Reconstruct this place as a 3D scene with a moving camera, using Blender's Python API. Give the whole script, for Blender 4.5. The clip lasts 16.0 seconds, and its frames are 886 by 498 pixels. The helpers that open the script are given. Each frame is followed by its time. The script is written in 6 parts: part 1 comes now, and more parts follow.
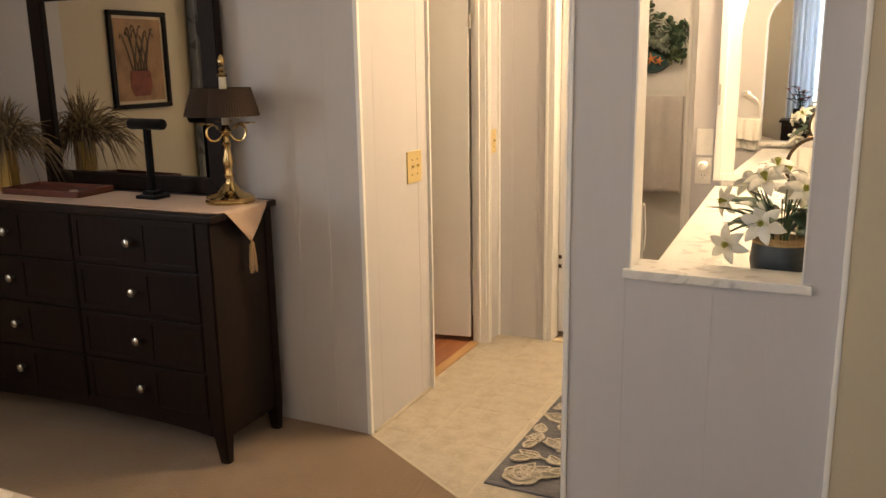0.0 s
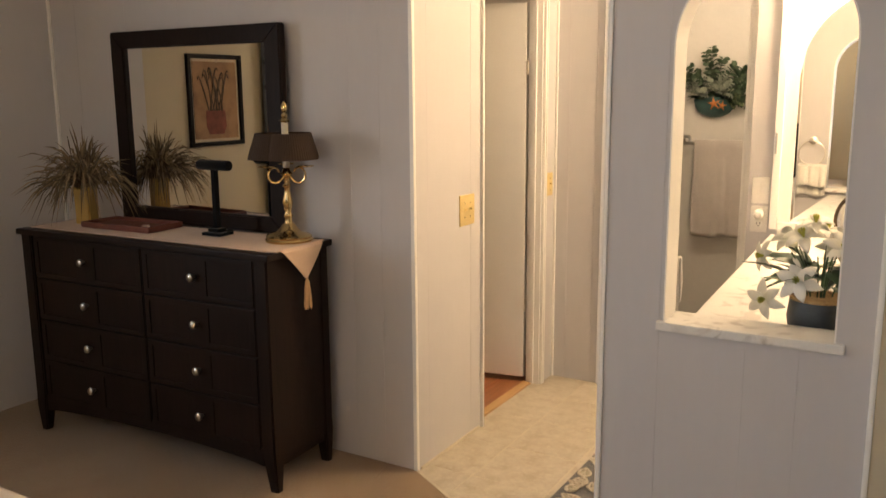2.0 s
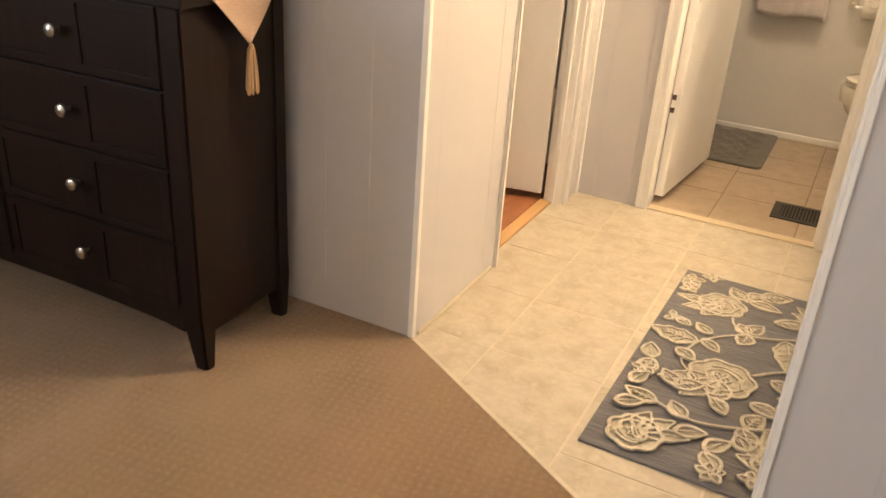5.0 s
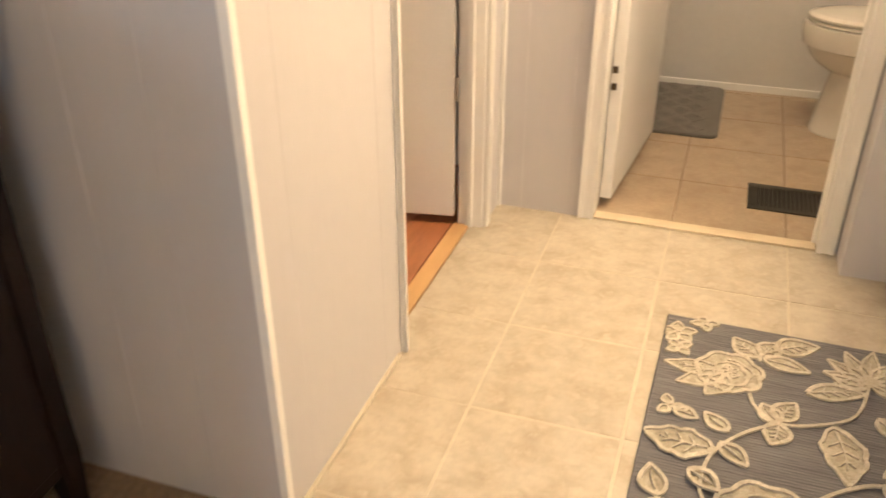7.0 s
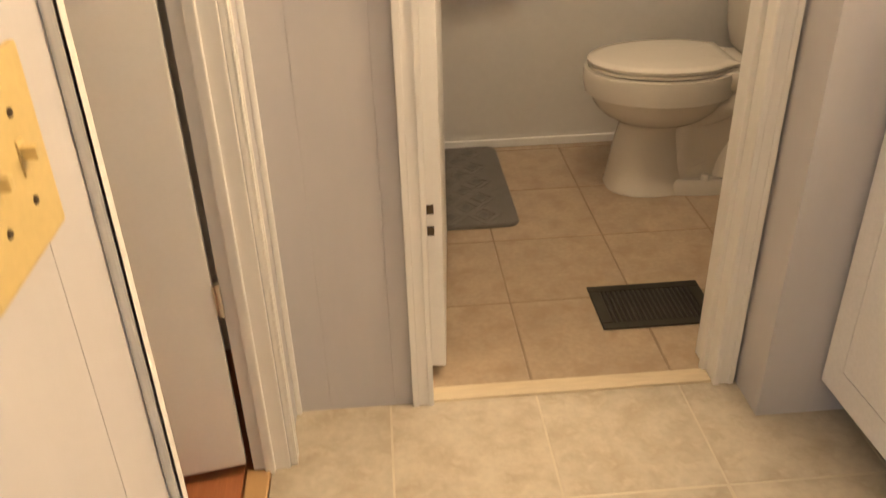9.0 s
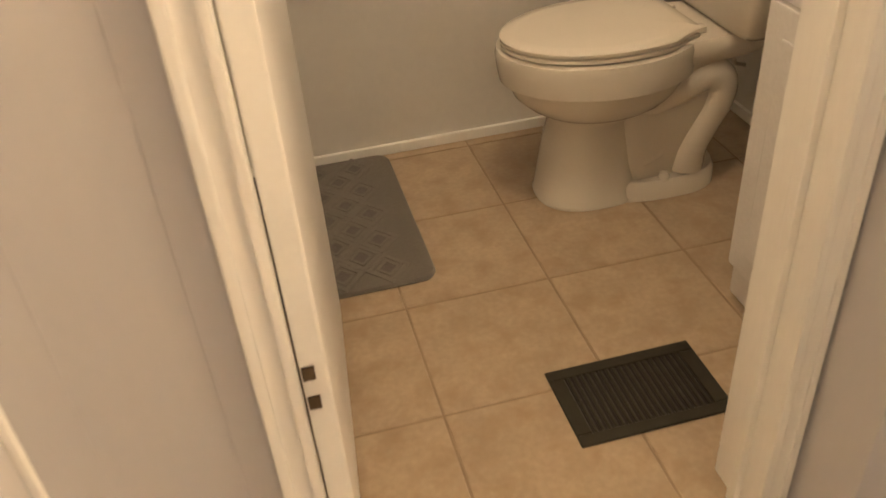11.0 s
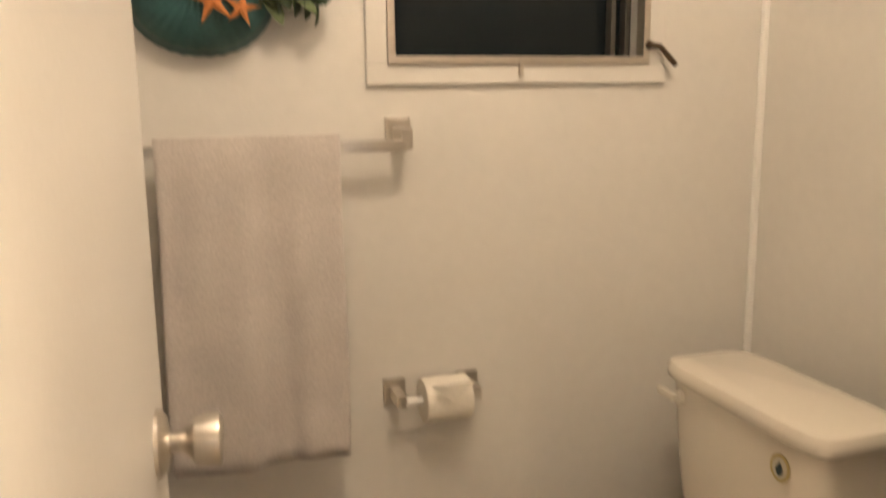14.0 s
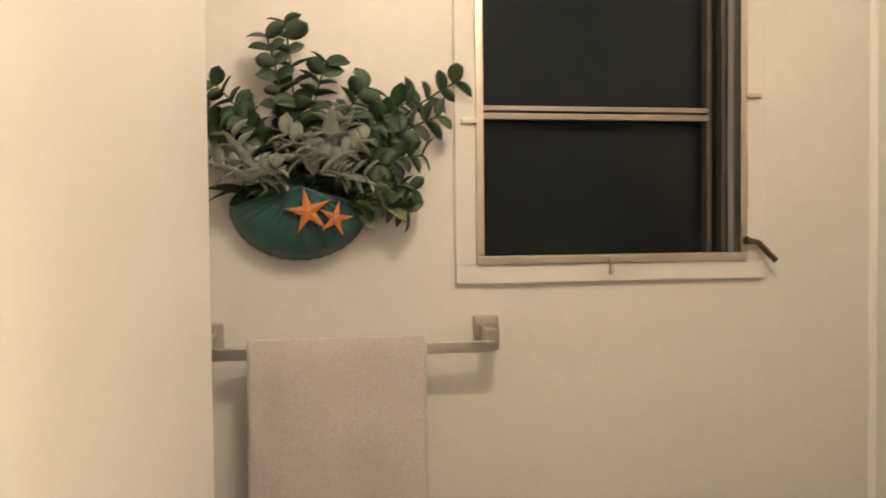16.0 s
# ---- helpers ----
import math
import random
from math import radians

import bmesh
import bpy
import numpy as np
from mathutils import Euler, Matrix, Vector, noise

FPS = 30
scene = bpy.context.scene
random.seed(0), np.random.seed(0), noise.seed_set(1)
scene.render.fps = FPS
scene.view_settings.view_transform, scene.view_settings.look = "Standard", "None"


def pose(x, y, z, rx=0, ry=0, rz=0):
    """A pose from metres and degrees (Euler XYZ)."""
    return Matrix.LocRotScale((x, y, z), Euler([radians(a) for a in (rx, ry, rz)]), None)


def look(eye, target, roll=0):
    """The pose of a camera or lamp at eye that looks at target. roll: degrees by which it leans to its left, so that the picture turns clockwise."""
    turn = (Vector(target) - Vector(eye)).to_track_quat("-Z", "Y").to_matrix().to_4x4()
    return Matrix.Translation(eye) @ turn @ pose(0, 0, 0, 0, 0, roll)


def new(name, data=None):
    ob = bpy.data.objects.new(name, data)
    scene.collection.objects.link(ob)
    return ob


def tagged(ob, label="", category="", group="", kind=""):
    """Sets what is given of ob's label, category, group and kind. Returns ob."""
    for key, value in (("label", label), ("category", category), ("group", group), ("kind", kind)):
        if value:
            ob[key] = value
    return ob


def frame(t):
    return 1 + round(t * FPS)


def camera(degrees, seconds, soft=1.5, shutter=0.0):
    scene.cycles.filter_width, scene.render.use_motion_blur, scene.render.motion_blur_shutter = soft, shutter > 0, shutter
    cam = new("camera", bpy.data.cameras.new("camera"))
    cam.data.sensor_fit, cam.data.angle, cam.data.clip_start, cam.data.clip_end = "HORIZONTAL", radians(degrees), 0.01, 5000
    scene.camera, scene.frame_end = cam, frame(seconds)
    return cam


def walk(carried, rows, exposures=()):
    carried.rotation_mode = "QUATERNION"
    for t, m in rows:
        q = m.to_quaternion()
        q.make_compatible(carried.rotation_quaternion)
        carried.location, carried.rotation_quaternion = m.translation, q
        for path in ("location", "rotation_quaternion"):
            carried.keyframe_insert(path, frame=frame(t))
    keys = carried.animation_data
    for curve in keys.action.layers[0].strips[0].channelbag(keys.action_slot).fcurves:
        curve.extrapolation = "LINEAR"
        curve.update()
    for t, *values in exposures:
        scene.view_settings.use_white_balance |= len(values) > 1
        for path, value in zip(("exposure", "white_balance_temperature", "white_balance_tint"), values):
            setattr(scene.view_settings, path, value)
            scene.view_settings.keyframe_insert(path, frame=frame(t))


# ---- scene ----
cam = camera(55.8, 16.0, shutter=0.4)
PATH = [
    (0, (1.5830, 0.9680, 1.4450), (0.7420, 2.7280, 1.0020), -0.90),
    (0.5, (1.5950, 0.9120, 1.4590), (0.7350, 2.6620, 1.0110), -0.10),
    (1, (1.6230, 0.8760, 1.4520), (0.7420, 2.5950, 0.9310), 0.30),
    (1.5, (1.6670, 0.8460, 1.4630), (0.7440, 2.5320, 0.9130), -0.10),
    (2, (1.6980, 0.9460, 1.5010), (0.6970, 2.6380, 1.1340), -0.40),
    (2.5, (1.7090, 1.0100, 1.4930), (0.6880, 2.6970, 1.1540), -0.20),
    (3, (1.6540, 1.1170, 1.4170), (0.7190, 2.7320, 0.6990), -0.80),
    (3.2, (1.5810, 1.1520, 1.3790), (0.6630, 2.7470, 0.5950), -0.30),
    (5.3, (0.9110, 1.9540, 1.2430), (0.1250, 3.5720, 0.3680), 4.10),
    (5.5, (0.9070, 2.0250, 1.2350), (0.1110, 3.6360, 0.3570), 3.40),
    (6, (0.7710, 2.2630, 1.1950), (-0.0040, 3.8470, 0.2520), 2.00),
    (6.5, (0.6950, 2.5100, 1.1880), (-0.0670, 4.0860, 0.2210), 0.40),
    (7, (0.6050, 2.6820, 1.1590), (0.0360, 4.3290, 0.1780), -0.10),
    (7.5, (0.4890, 2.9010, 1.1790), (0.2110, 4.6330, 0.2190), -2.00),
    (8, (0.4120, 3.1690, 1.1700), (0.3300, 4.8820, 0.1420), -2.00),
    (8.5, (0.3510, 3.3710, 1.2000), (0.3340, 5.0760, 0.1560), -0.30),
    (9, (0.2370, 3.5300, 1.2250), (0.3500, 5.2520, 0.2150), -1.70),
    (9.2, (0.2070, 3.5860, 1.2300), (0.3820, 5.3140, 0.2370), -2.60),
    (11.5, (0.4027, 4.5253, 1.1085), (0.7808, 6.0921, -0.0756), -3.54),
    (12, (0.4573, 4.7687, 1.0884), (0.9443, 6.3274, -0.0663), -1.10),
    (12.5, (0.4451, 4.8357, 1.0905), (1.0235, 6.3883, -0.0298), 0.76),
    (13, (0.4189, 4.8244, 1.1345), (1.0642, 6.4431, 0.1529), 0.40),
    (13.5, (0.4273, 4.8101, 1.1821), (1.0888, 6.5637, 0.4840), 0.85),
    (14, (0.4248, 4.7878, 1.2677), (1.0099, 6.6659, 0.9064), -0.70),
    (14.5, (0.4161, 4.7939, 1.3579), (0.9196, 6.7219, 1.1867), -2.74),
    (15, (0.4376, 4.7858, 1.4182), (0.9284, 6.7227, 1.3331), -3.15),
    (15.5, (0.4575, 4.7847, 1.4293), (0.9321, 6.7271, 1.3857), -2.46),
    (16, (0.4893, 4.7863, 1.4037), (0.8074, 6.7598, 1.3409), -0.58),
]
walk(cam, [(row[0], look(*row[1:])) for row in PATH],
     [(0, -0.03, 6650, 10), (3, 0.02, 6600, 10), (5.5, 0.68, 6500, 10), (7, 0.62, 6350, 10), (7.5, 0.12, 6050, 10), (8, -0.1, 6400, 10), (8.5, 0.05, 6450, 10), (9.2, 0.12, 6500, 10), (11.5, 0.2, 6750, 10), (12, 0.15, 6800, 10),
      (12.5, 0.78, 6650, 10), (13, 0.65, 6500, 10), (14, 0.25, 6150, 10), (15, -0.10, 6050, 10), (16, 0.0, 6000, 10)])

# ---- world and lights ----
world = bpy.data.worlds.new("world")
scene.world = world
world.use_nodes = True
wn = world.node_tree.nodes
sky = wn.new("ShaderNodeTexSky")
sky.sky_type, sky.sun_disc = "NISHITA", False
sky.sun_elevation, sky.sun_rotation = radians(18), radians(215)
wn["Background"].inputs["Strength"].default_value = 0.06
world.node_tree.links.new(sky.outputs["Color"], wn["Background"].inputs["Color"])

WARM = (1.0, 0.735, 0.455)
DAY = (0.74, 0.84, 1.0)


def area_lamp(name, m, w, h, watts, colour):
    data = bpy.data.lights.new(name, "AREA")
    data.shape, data.size, data.size_y, data.energy, data.color = "RECTANGLE", w, h, watts, colour
    ob = new(name, data)
    ob.matrix_basis = m
    return ob


def bulb_lamp(name, x, y, z, watts, colour, radius=0.04):
    data = bpy.data.lights.new(name, "POINT")
    data.energy, data.color, data.shadow_soft_size = watts, colour, radius
    ob = new(name, data)
    ob.location = (x, y, z)
    return ob


# daylight in the two bedroom windows, bulbs of the vanity bar, the side room and toilet ceiling lights, an added
# bedroom fill
area_lamp("window_daylight_left", look((-2.14, 0.87, 1.45), (0, 0.9, 1.2)), 1.25, 1.1, 22, DAY)
area_lamp("window_daylight_back", look((1.54, -0.36, 1.47), (1.2, 1, 1.35)), 0.85, 1.15, 5.5, DAY)
for bx in (1.32, 1.52, 1.72):
    bulb_lamp("vanity_bulb_light", bx, 4.64, 2.16, 36, WARM, 0.05)
# no known lamp: unseen warm fill for bed, carpet and dresser
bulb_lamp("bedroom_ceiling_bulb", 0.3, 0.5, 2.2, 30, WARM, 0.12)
bulb_lamp("side_room_ceiling_bulb", -0.72, 4.25, 2.22, 4, WARM, 0.08)
bulb_lamp("toilet_ceiling_bulb", 0.78, 5.28, 2.27, 27, (1.0, 0.77, 0.53), 0.07)

# ---- materials ----
def material(name, base, rough=0.6, metal=0.0, vary=0.08, scale=6.0, fine=0.04, fine_scale=120.0, bump=0.1, bump_scale=200.0,
             stretch=(1, 1, 1), coat=0.0, transmission=0.0, sheen=0.0, island=0.0, per_object=0.0, spec=0.5):
    """A surface of one base colour with variation at two scales and fine relief."""
    m = bpy.data.materials.new(name)
    m.use_nodes = True
    nt = m.node_tree
    n, l = nt.nodes, nt.links
    b = n["Principled BSDF"]
    b.inputs["Roughness"].default_value = rough
    b.inputs["Metallic"].default_value = metal
    b.inputs["Coat Weight"].default_value = coat
    b.inputs["Sheen Weight"].default_value = sheen
    b.inputs["Transmission Weight"].default_value = transmission
    b.inputs["Specular IOR Level"].default_value = spec
    co = n.new("ShaderNodeTexCoord")
    mp = n.new("ShaderNodeMapping")
    mp.inputs["Scale"].default_value = stretch
    where = co.outputs["Object"]
    if per_object:
        shift = n.new("ShaderNodeVectorMath")
        shift.operation, shift.name = "MULTIPLY_ADD", "Coord"
        oi = n.new("ShaderNodeObjectInfo")
        l.new(oi.outputs["Random"], shift.inputs[0])
        shift.inputs[1].default_value = (31.0, 47.0, 0.0)
        l.new(where, shift.inputs[2])
        where = shift.outputs[0]
    l.new(where, mp.inputs["Vector"])

    def noise_at(sc, detail):
        t = n.new("ShaderNodeTexNoise")
        t.inputs["Scale"].default_value, t.inputs["Detail"].default_value = sc, detail
        l.new(mp.outputs["Vector"], t.inputs["Vector"])
        return t

    big, small = noise_at(scale, 4), noise_at(fine_scale, 3)
    prev = None

    def factor(sock, amount):
        r = n.new("ShaderNodeMapRange")
        r.inputs["From Min"].default_value, r.inputs["From Max"].default_value = 0.25, 0.75
        r.inputs["To Min"].default_value, r.inputs["To Max"].default_value = 1 - amount, 1 + amount
        l.new(sock, r.inputs["Value"])
        return r.outputs["Result"]

    def times(colour, f):
        x = n.new("ShaderNodeMix")
        x.data_type, x.blend_type = "RGBA", "MULTIPLY"
        x.inputs[0].default_value = 1.0
        if isinstance(colour, tuple):
            x.inputs[6].default_value = (*colour, 1)
        else:
            l.new(colour, x.inputs[6])
        l.new(f, x.inputs[7])
        return x.outputs[2]

    c = times(base, factor(big.outputs["Fac"], vary))
    c = times(c, factor(small.outputs["Fac"], fine))
    if island:
        g = n.new("ShaderNodeNewGeometry")
        c = times(c, factor(g.outputs["Random Per Island"], island))
    if per_object:
        c = times(c, factor(oi.outputs["Random"], per_object))
    l.new(c, b.inputs["Base Color"])
    if bump:
        bt = noise_at(bump_scale, 3)
        bp = n.new("ShaderNodeBump")
        bp.inputs["Strength"].default_value, bp.inputs["Distance"].default_value = bump, 0.004
        l.new(bt.outputs["Fac"], bp.inputs["Height"])
        l.new(bp.outputs["Normal"], b.inputs["Normal"])
    return m


def add_colour(m, mask_nodes):
    """Mixes a second colour over the base: mask_nodes(nodes, links, coord) returns the mask socket and the colour."""
    nt = m.node_tree
    n, l = nt.nodes, nt.links
    b = n["Principled BSDF"]
    old = b.inputs["Base Color"].links[0].from_socket
    co = next(x for x in n if x.bl_idname == "ShaderNodeTexCoord")
    mask, colour = mask_nodes(n, l, n["Coord"].outputs[0] if "Coord" in n else co.outputs["Object"])
    x = n.new("ShaderNodeMix")
    x.data_type = "RGBA"
    l.new(mask, x.inputs[0])
    l.new(old, x.inputs[6])
    x.inputs[7].default_value = (*colour, 1)
    l.new(x.outputs[2], b.inputs["Base Color"])
    return m


def patches(scale, lo, hi, colour, detail=3.0, stretch=(1, 1, 1), distortion=0.0, top=1.0):
    def build(n, l, co):
        mp = n.new("ShaderNodeMapping")
        mp.inputs["Scale"].default_value = stretch
        l.new(co, mp.inputs["Vector"])
        t = n.new("ShaderNodeTexNoise")
        t.inputs["Scale"].default_value, t.inputs["Detail"].default_value, t.inputs["Distortion"].default_value = scale, detail, distortion
        l.new(mp.outputs["Vector"], t.inputs["Vector"])
        r = n.new("ShaderNodeMapRange")
        r.inputs["From Min"].default_value, r.inputs["From Max"].default_value = lo, hi
        r.inputs["To Max"].default_value = top
        l.new(t.outputs["Fac"], r.inputs["Value"])
        return r.outputs["Result"], colour
    return build


M = {}
M["wall"] = material("grey_painted_panelling", (0.54, 0.52, 0.525), 0.62, vary=0.03, scale=2, fine=0.012, fine_scale=60, bump=0.035, bump_scale=60, stretch=(1, 1, 0.15))
M["cream"] = material("cream_painted_wall", (0.55, 0.475, 0.345), 0.65, vary=0.03, scale=2, fine=0.015, bump=0.12, bump_scale=150)
M["bathwall"] = material("off_white_painted_wall", (0.66, 0.635, 0.59), 0.5, vary=0.03, scale=2.5, fine=0.02, fine_scale=40, bump=0.25, bump_scale=35)
M["ceiling"] = material("white_ceiling_paint", (0.75, 0.74, 0.71), 0.8, vary=0.03, bump=0.3, bump_scale=60)
M["trim"] = material("white_trim_paint", (0.84, 0.82, 0.78), 0.35, vary=0.03, scale=5, fine=0.02, bump=0.03, bump_scale=60, stretch=(1, 1, 0.2))
M["door"] = material("white_door_paint", (0.76, 0.74, 0.71), 0.4, vary=0.03, scale=3, fine=0.015, bump=0.06, bump_scale=120)
M["tile"] = add_colour(add_colour(material("beige_floor_tile", (0.47, 0.415, 0.325), 0.30, vary=0.06, scale=7, fine=0.10, fine_scale=45, bump=0.03, bump_scale=40, per_object=0.03),
                                  patches(15, 0.44, 0.64, (0.35, 0.28, 0.195), 5, distortion=0.15, top=0.66)), patches(30, 0.5, 0.72, (0.55, 0.495, 0.395), 4, top=0.7))
M["bathtile"] = add_colour(material("tan_floor_tile", (0.41, 0.315, 0.215), 0.30, vary=0.10, scale=10, fine=0.08, fine_scale=80, bump=0.03, bump_scale=40, per_object=0.03),
                           patches(16, 0.46, 0.72, (0.34, 0.24, 0.15), 6, distortion=0.2, top=0.8))
M["grout"] = material("cream_grout", (0.55, 0.49, 0.38), 0.9, vary=0.1, scale=12, bump=0.3)
M["bathgrout"] = material("brown_grout", (0.31, 0.23, 0.155), 0.9, vary=0.15, scale=12, bump=0.3)
M["woodfloor"] = material("red_oak_laminate", (0.34, 0.13, 0.055), 0.35, vary=0.25, scale=3, fine=0.12, fine_scale=30, bump=0.05, stretch=(12, 1, 1), per_object=0.1)
M["strip"] = material("pine_threshold", (0.52, 0.32, 0.14), 0.5, vary=0.15, scale=4, fine=0.08, fine_scale=40, bump=0.1, stretch=(1, 0.15, 1))
M["strip_light"] = material("light_threshold", (0.60, 0.50, 0.345), 0.5, vary=0.1, scale=4, fine=0.08, bump=0.1, stretch=(0.15, 1, 1))
M["carpet"] = add_colour(material("brown_patterned_carpet", (0.205, 0.128, 0.064), 0.98, vary=0.12, scale=2.5, fine=0.25, fine_scale=260, bump=0.9, bump_scale=420, sheen=0.3, spec=0.1),
                         patches(2.2, 0.5, 0.8, (0.26, 0.168, 0.09), 3))


def carpet_dots(n, l, co):
    """A fine woven lattice of small lighter tufts, turned by 45 degrees."""
    mp = n.new("ShaderNodeMapping")
    mp.inputs["Rotation"].default_value = (0, 0, radians(38))
    l.new(co, mp.inputs["Vector"])
    sep = n.new("ShaderNodeSeparateXYZ")
    l.new(mp.outputs["Vector"], sep.inputs["Vector"])
    waves = []
    for axis in ("X", "Y"):
        m1 = n.new("ShaderNodeMath")
        m1.operation = "MULTIPLY"
        m1.inputs[1].default_value = 2 * math.pi / 0.034
        l.new(sep.outputs[axis], m1.inputs[0])
        m2 = n.new("ShaderNodeMath")
        m2.operation = "SINE"
        l.new(m1.outputs[0], m2.inputs[0])
        waves.append(m2.outputs[0])
    m3 = n.new("ShaderNodeMath")
    m3.operation = "MULTIPLY"
    l.new(waves[0], m3.inputs[0])
    l.new(waves[1], m3.inputs[1])
    r = n.new("ShaderNodeMapRange")
    r.inputs["From Min"].default_value, r.inputs["From Max"].default_value = 0.15, 0.7
    r.inputs["To Max"].default_value = 0.5
    l.new(m3.outputs[0], r.inputs["Value"])
    return r.outputs["Result"], (0.29, 0.192, 0.108)


add_colour(M["carpet"], patches(3.5, 0.52, 0.72, (0.30, 0.2, 0.118), 4, (1, 0.35, 1), 0.6, 0.55))
add_colour(M["carpet"], carpet_dots)

# ---- mesh helpers ----
def add_box(bm, x0, x1, y0, y1, z0, z1, bevel=0.0, seg=2, m=None):
    v = bmesh.ops.create_cube(bm, size=1)["verts"]
    t = Matrix.Translation(((x0 + x1) / 2, (y0 + y1) / 2, (z0 + z1) / 2)) @ Matrix.Diagonal((x1 - x0, y1 - y0, z1 - z0, 1))
    bmesh.ops.transform(bm, matrix=(m @ t) if m else t, verts=v)
    if bevel:
        edges = list({e for q in v for e in q.link_edges})
        bmesh.ops.bevel(bm, geom=edges, offset=bevel, segments=seg, affect="EDGES", profile=0.7)
    return bm


def add_prism(bm, pts, place, d0, d1):
    """A polygon of (u, v) pairs, extruded from d0 to d1; place(u, v, d) gives the point."""
    lo = [bm.verts.new(place(u, v, d0)) for u, v in pts]
    hi = [bm.verts.new(place(u, v, d1)) for u, v in pts]
    bm.faces.new(lo), bm.faces.new(hi[::-1])
    for i in range(len(pts)):
        j = (i + 1) % len(pts)
        bm.faces.new((lo[j], lo[i], hi[i], hi[j]))
    return bm


def add_lathe(bm, profile, centre=(0, 0, 0), n=24, m=None):
    """A turned shape round z from (radius, height) pairs."""
    rings = []
    for r, z in profile:
        ring = []
        for i in range(n):
            a = 2 * math.pi * i / n
            p = Vector((centre[0] + r * math.cos(a), centre[1] + r * math.sin(a), centre[2] + z))
            ring.append(bm.verts.new(m @ p if m else p))
        rings.append(ring)
    for a, b in zip(rings, rings[1:]):
        for i in range(n):
            j = (i + 1) % n
            bm.faces.new((a[i], a[j], b[j], b[i]))
    bm.faces.new(rings[0][::-1]), bm.faces.new(rings[-1])
    return bm


def add_tube(bm, pts, radii, n=10):
    """A round tube along points, with a radius at each."""
    rings = []
    pts = [Vector(p) for p in pts]
    side = None
    for i, p in enumerate(pts):
        d = (pts[min(i + 1, len(pts) - 1)] - pts[max(i - 1, 0)]).normalized()
        if side is None:
            side = d.orthogonal().normalized()
        side = (side - d * side.dot(d)).normalized()
        up = d.cross(side)
        r = radii[i] if isinstance(radii, (list, tuple)) else radii
        rings.append([bm.verts.new(p + r * (math.cos(2 * math.pi * k / n) * side + math.sin(2 * math.pi * k / n) * up)) for k in range(n)])
    for a, b in zip(rings, rings[1:]):
        for i in range(n):
            j = (i + 1) % n
            bm.faces.new((a[i], a[j], b[j], b[i]))
    bm.faces.new(rings[0][::-1]), bm.faces.new(rings[-1])
    return bm


def loft(bm, rings, cap0=True, cap1=True):
    made = [[bm.verts.new(p) for p in ring] for ring in rings]
    for a, b in zip(made, made[1:]):
        for i in range(len(a)):
            j = (i + 1) % len(a)
            bm.faces.new((a[i], a[j], b[j], b[i]))
    if cap0:
        bm.faces.new(made[0][::-1])
    if cap1:
        bm.faces.new(made[-1])
    return bm


def mesh_of(name, bm, mat, smooth=False):
    bmesh.ops.recalc_face_normals(bm, faces=bm.faces)
    me = bpy.data.meshes.new(name)
    bm.to_mesh(me)
    bm.free()
    me.materials.append(mat)
    if smooth:
        me.polygons.foreach_set("use_smooth", [True] * len(me.polygons))
        me.set_sharp_from_angle(angle=radians(42))
    return me


def thing(name, label, category, at=(0, 0, 0), group="", kind="", m=None):
    ob = new(name)
    ob.matrix_basis = m if m else Matrix.Translation(at)
    ob.empty_display_size = 0.05
    return tagged(ob, label, category, group, kind)


def part(name, bm, mat, parent, label="", smooth=False):
    ob = new(name, mesh_of(name, bm, mat, smooth))
    ob.parent = parent
    return tagged(ob, label)


def solid(name, bm, mat, label="", category="", kind="structure", smooth=False, group=""):
    return tagged(new(name, mesh_of(name, bm, mat, smooth)), label, category, group, kind)


def box(*a, **k):
    return add_box(bmesh.new(), *a, **k)


H = 2.44            # ceiling
PX0, PX1 = 0.952, 1.61   # partition
PY = 3.047
YB = 6.335          # back wall of the toilet room
XR = 1.632          # right wall of the toilet room
XL = -2.09          # left bedroom wall
YS = -0.30          # bedroom wall behind the start


def panelled(name, place, u0, u1, seams, label, mat, thick=0.1, z1=H, holes=()):
    """A wall with thin vertical panels proud of it, 3 mm grooves between. place(u, z, d): d is depth behind the face."""
    bm = bmesh.new()
    add_prism(bm, [(u0, 0), (u1, 0), (u1, z1), (u0, z1)], place, 0.0008, thick)
    wall = solid(name, bm, mat, label, "wall")
    us = [u0, *seams, u1]
    for a, b in zip(us, us[1:]):
        bm = bmesh.new()
        g = 0.0003
        e = 0.0006
        a2, b2 = a + (g if a != u0 else 0), b - (g if b != u1 else 0)
        lo = [place(a2, 0, 0.001), place(b2, 0, 0.001), place(b2, z1, 0.001), place(a2, z1, 0.001)]
        hi = [place(a2 + e, 0, 0), place(b2 - e, 0, 0), place(b2 - e, z1, 0), place(a2 + e, z1, 0)]
        loft(bm, [lo, hi])
        part("panel", bm, mat, wall)
    return wall


# ---- walls ----
panelled("wall_dresser", lambda u, z, d: (u, 3.6 + d, z), XL - 0.1, 0.0, (-1.9, -1.55, -1.2, -0.9, -0.68, -0.29, -0.15),
         "grey-painted vertical wall panelling behind the dresser", M["wall"], 0.1)
panelled("wall_hall_left", lambda u, z, d: (0.0 - d, u, z), 3.7, 4.137, (4.05,), "pale painted panelling with a double switch plate", M["wall"], 0.1)
bm = box(-0.1, 0.0, 4.137, 4.795, 1.96, H)
solid("wall_hall_left_header", bm, M["wall"], "painted wall above the side doorway", "wall")
panelled("wall_hall_end", lambda u, z, d: (u, 4.955 + d, z), -0.1, 0.285, (0.075, 0.215), "grey-painted panelling at the end of the hall", M["wall"], 0.1)
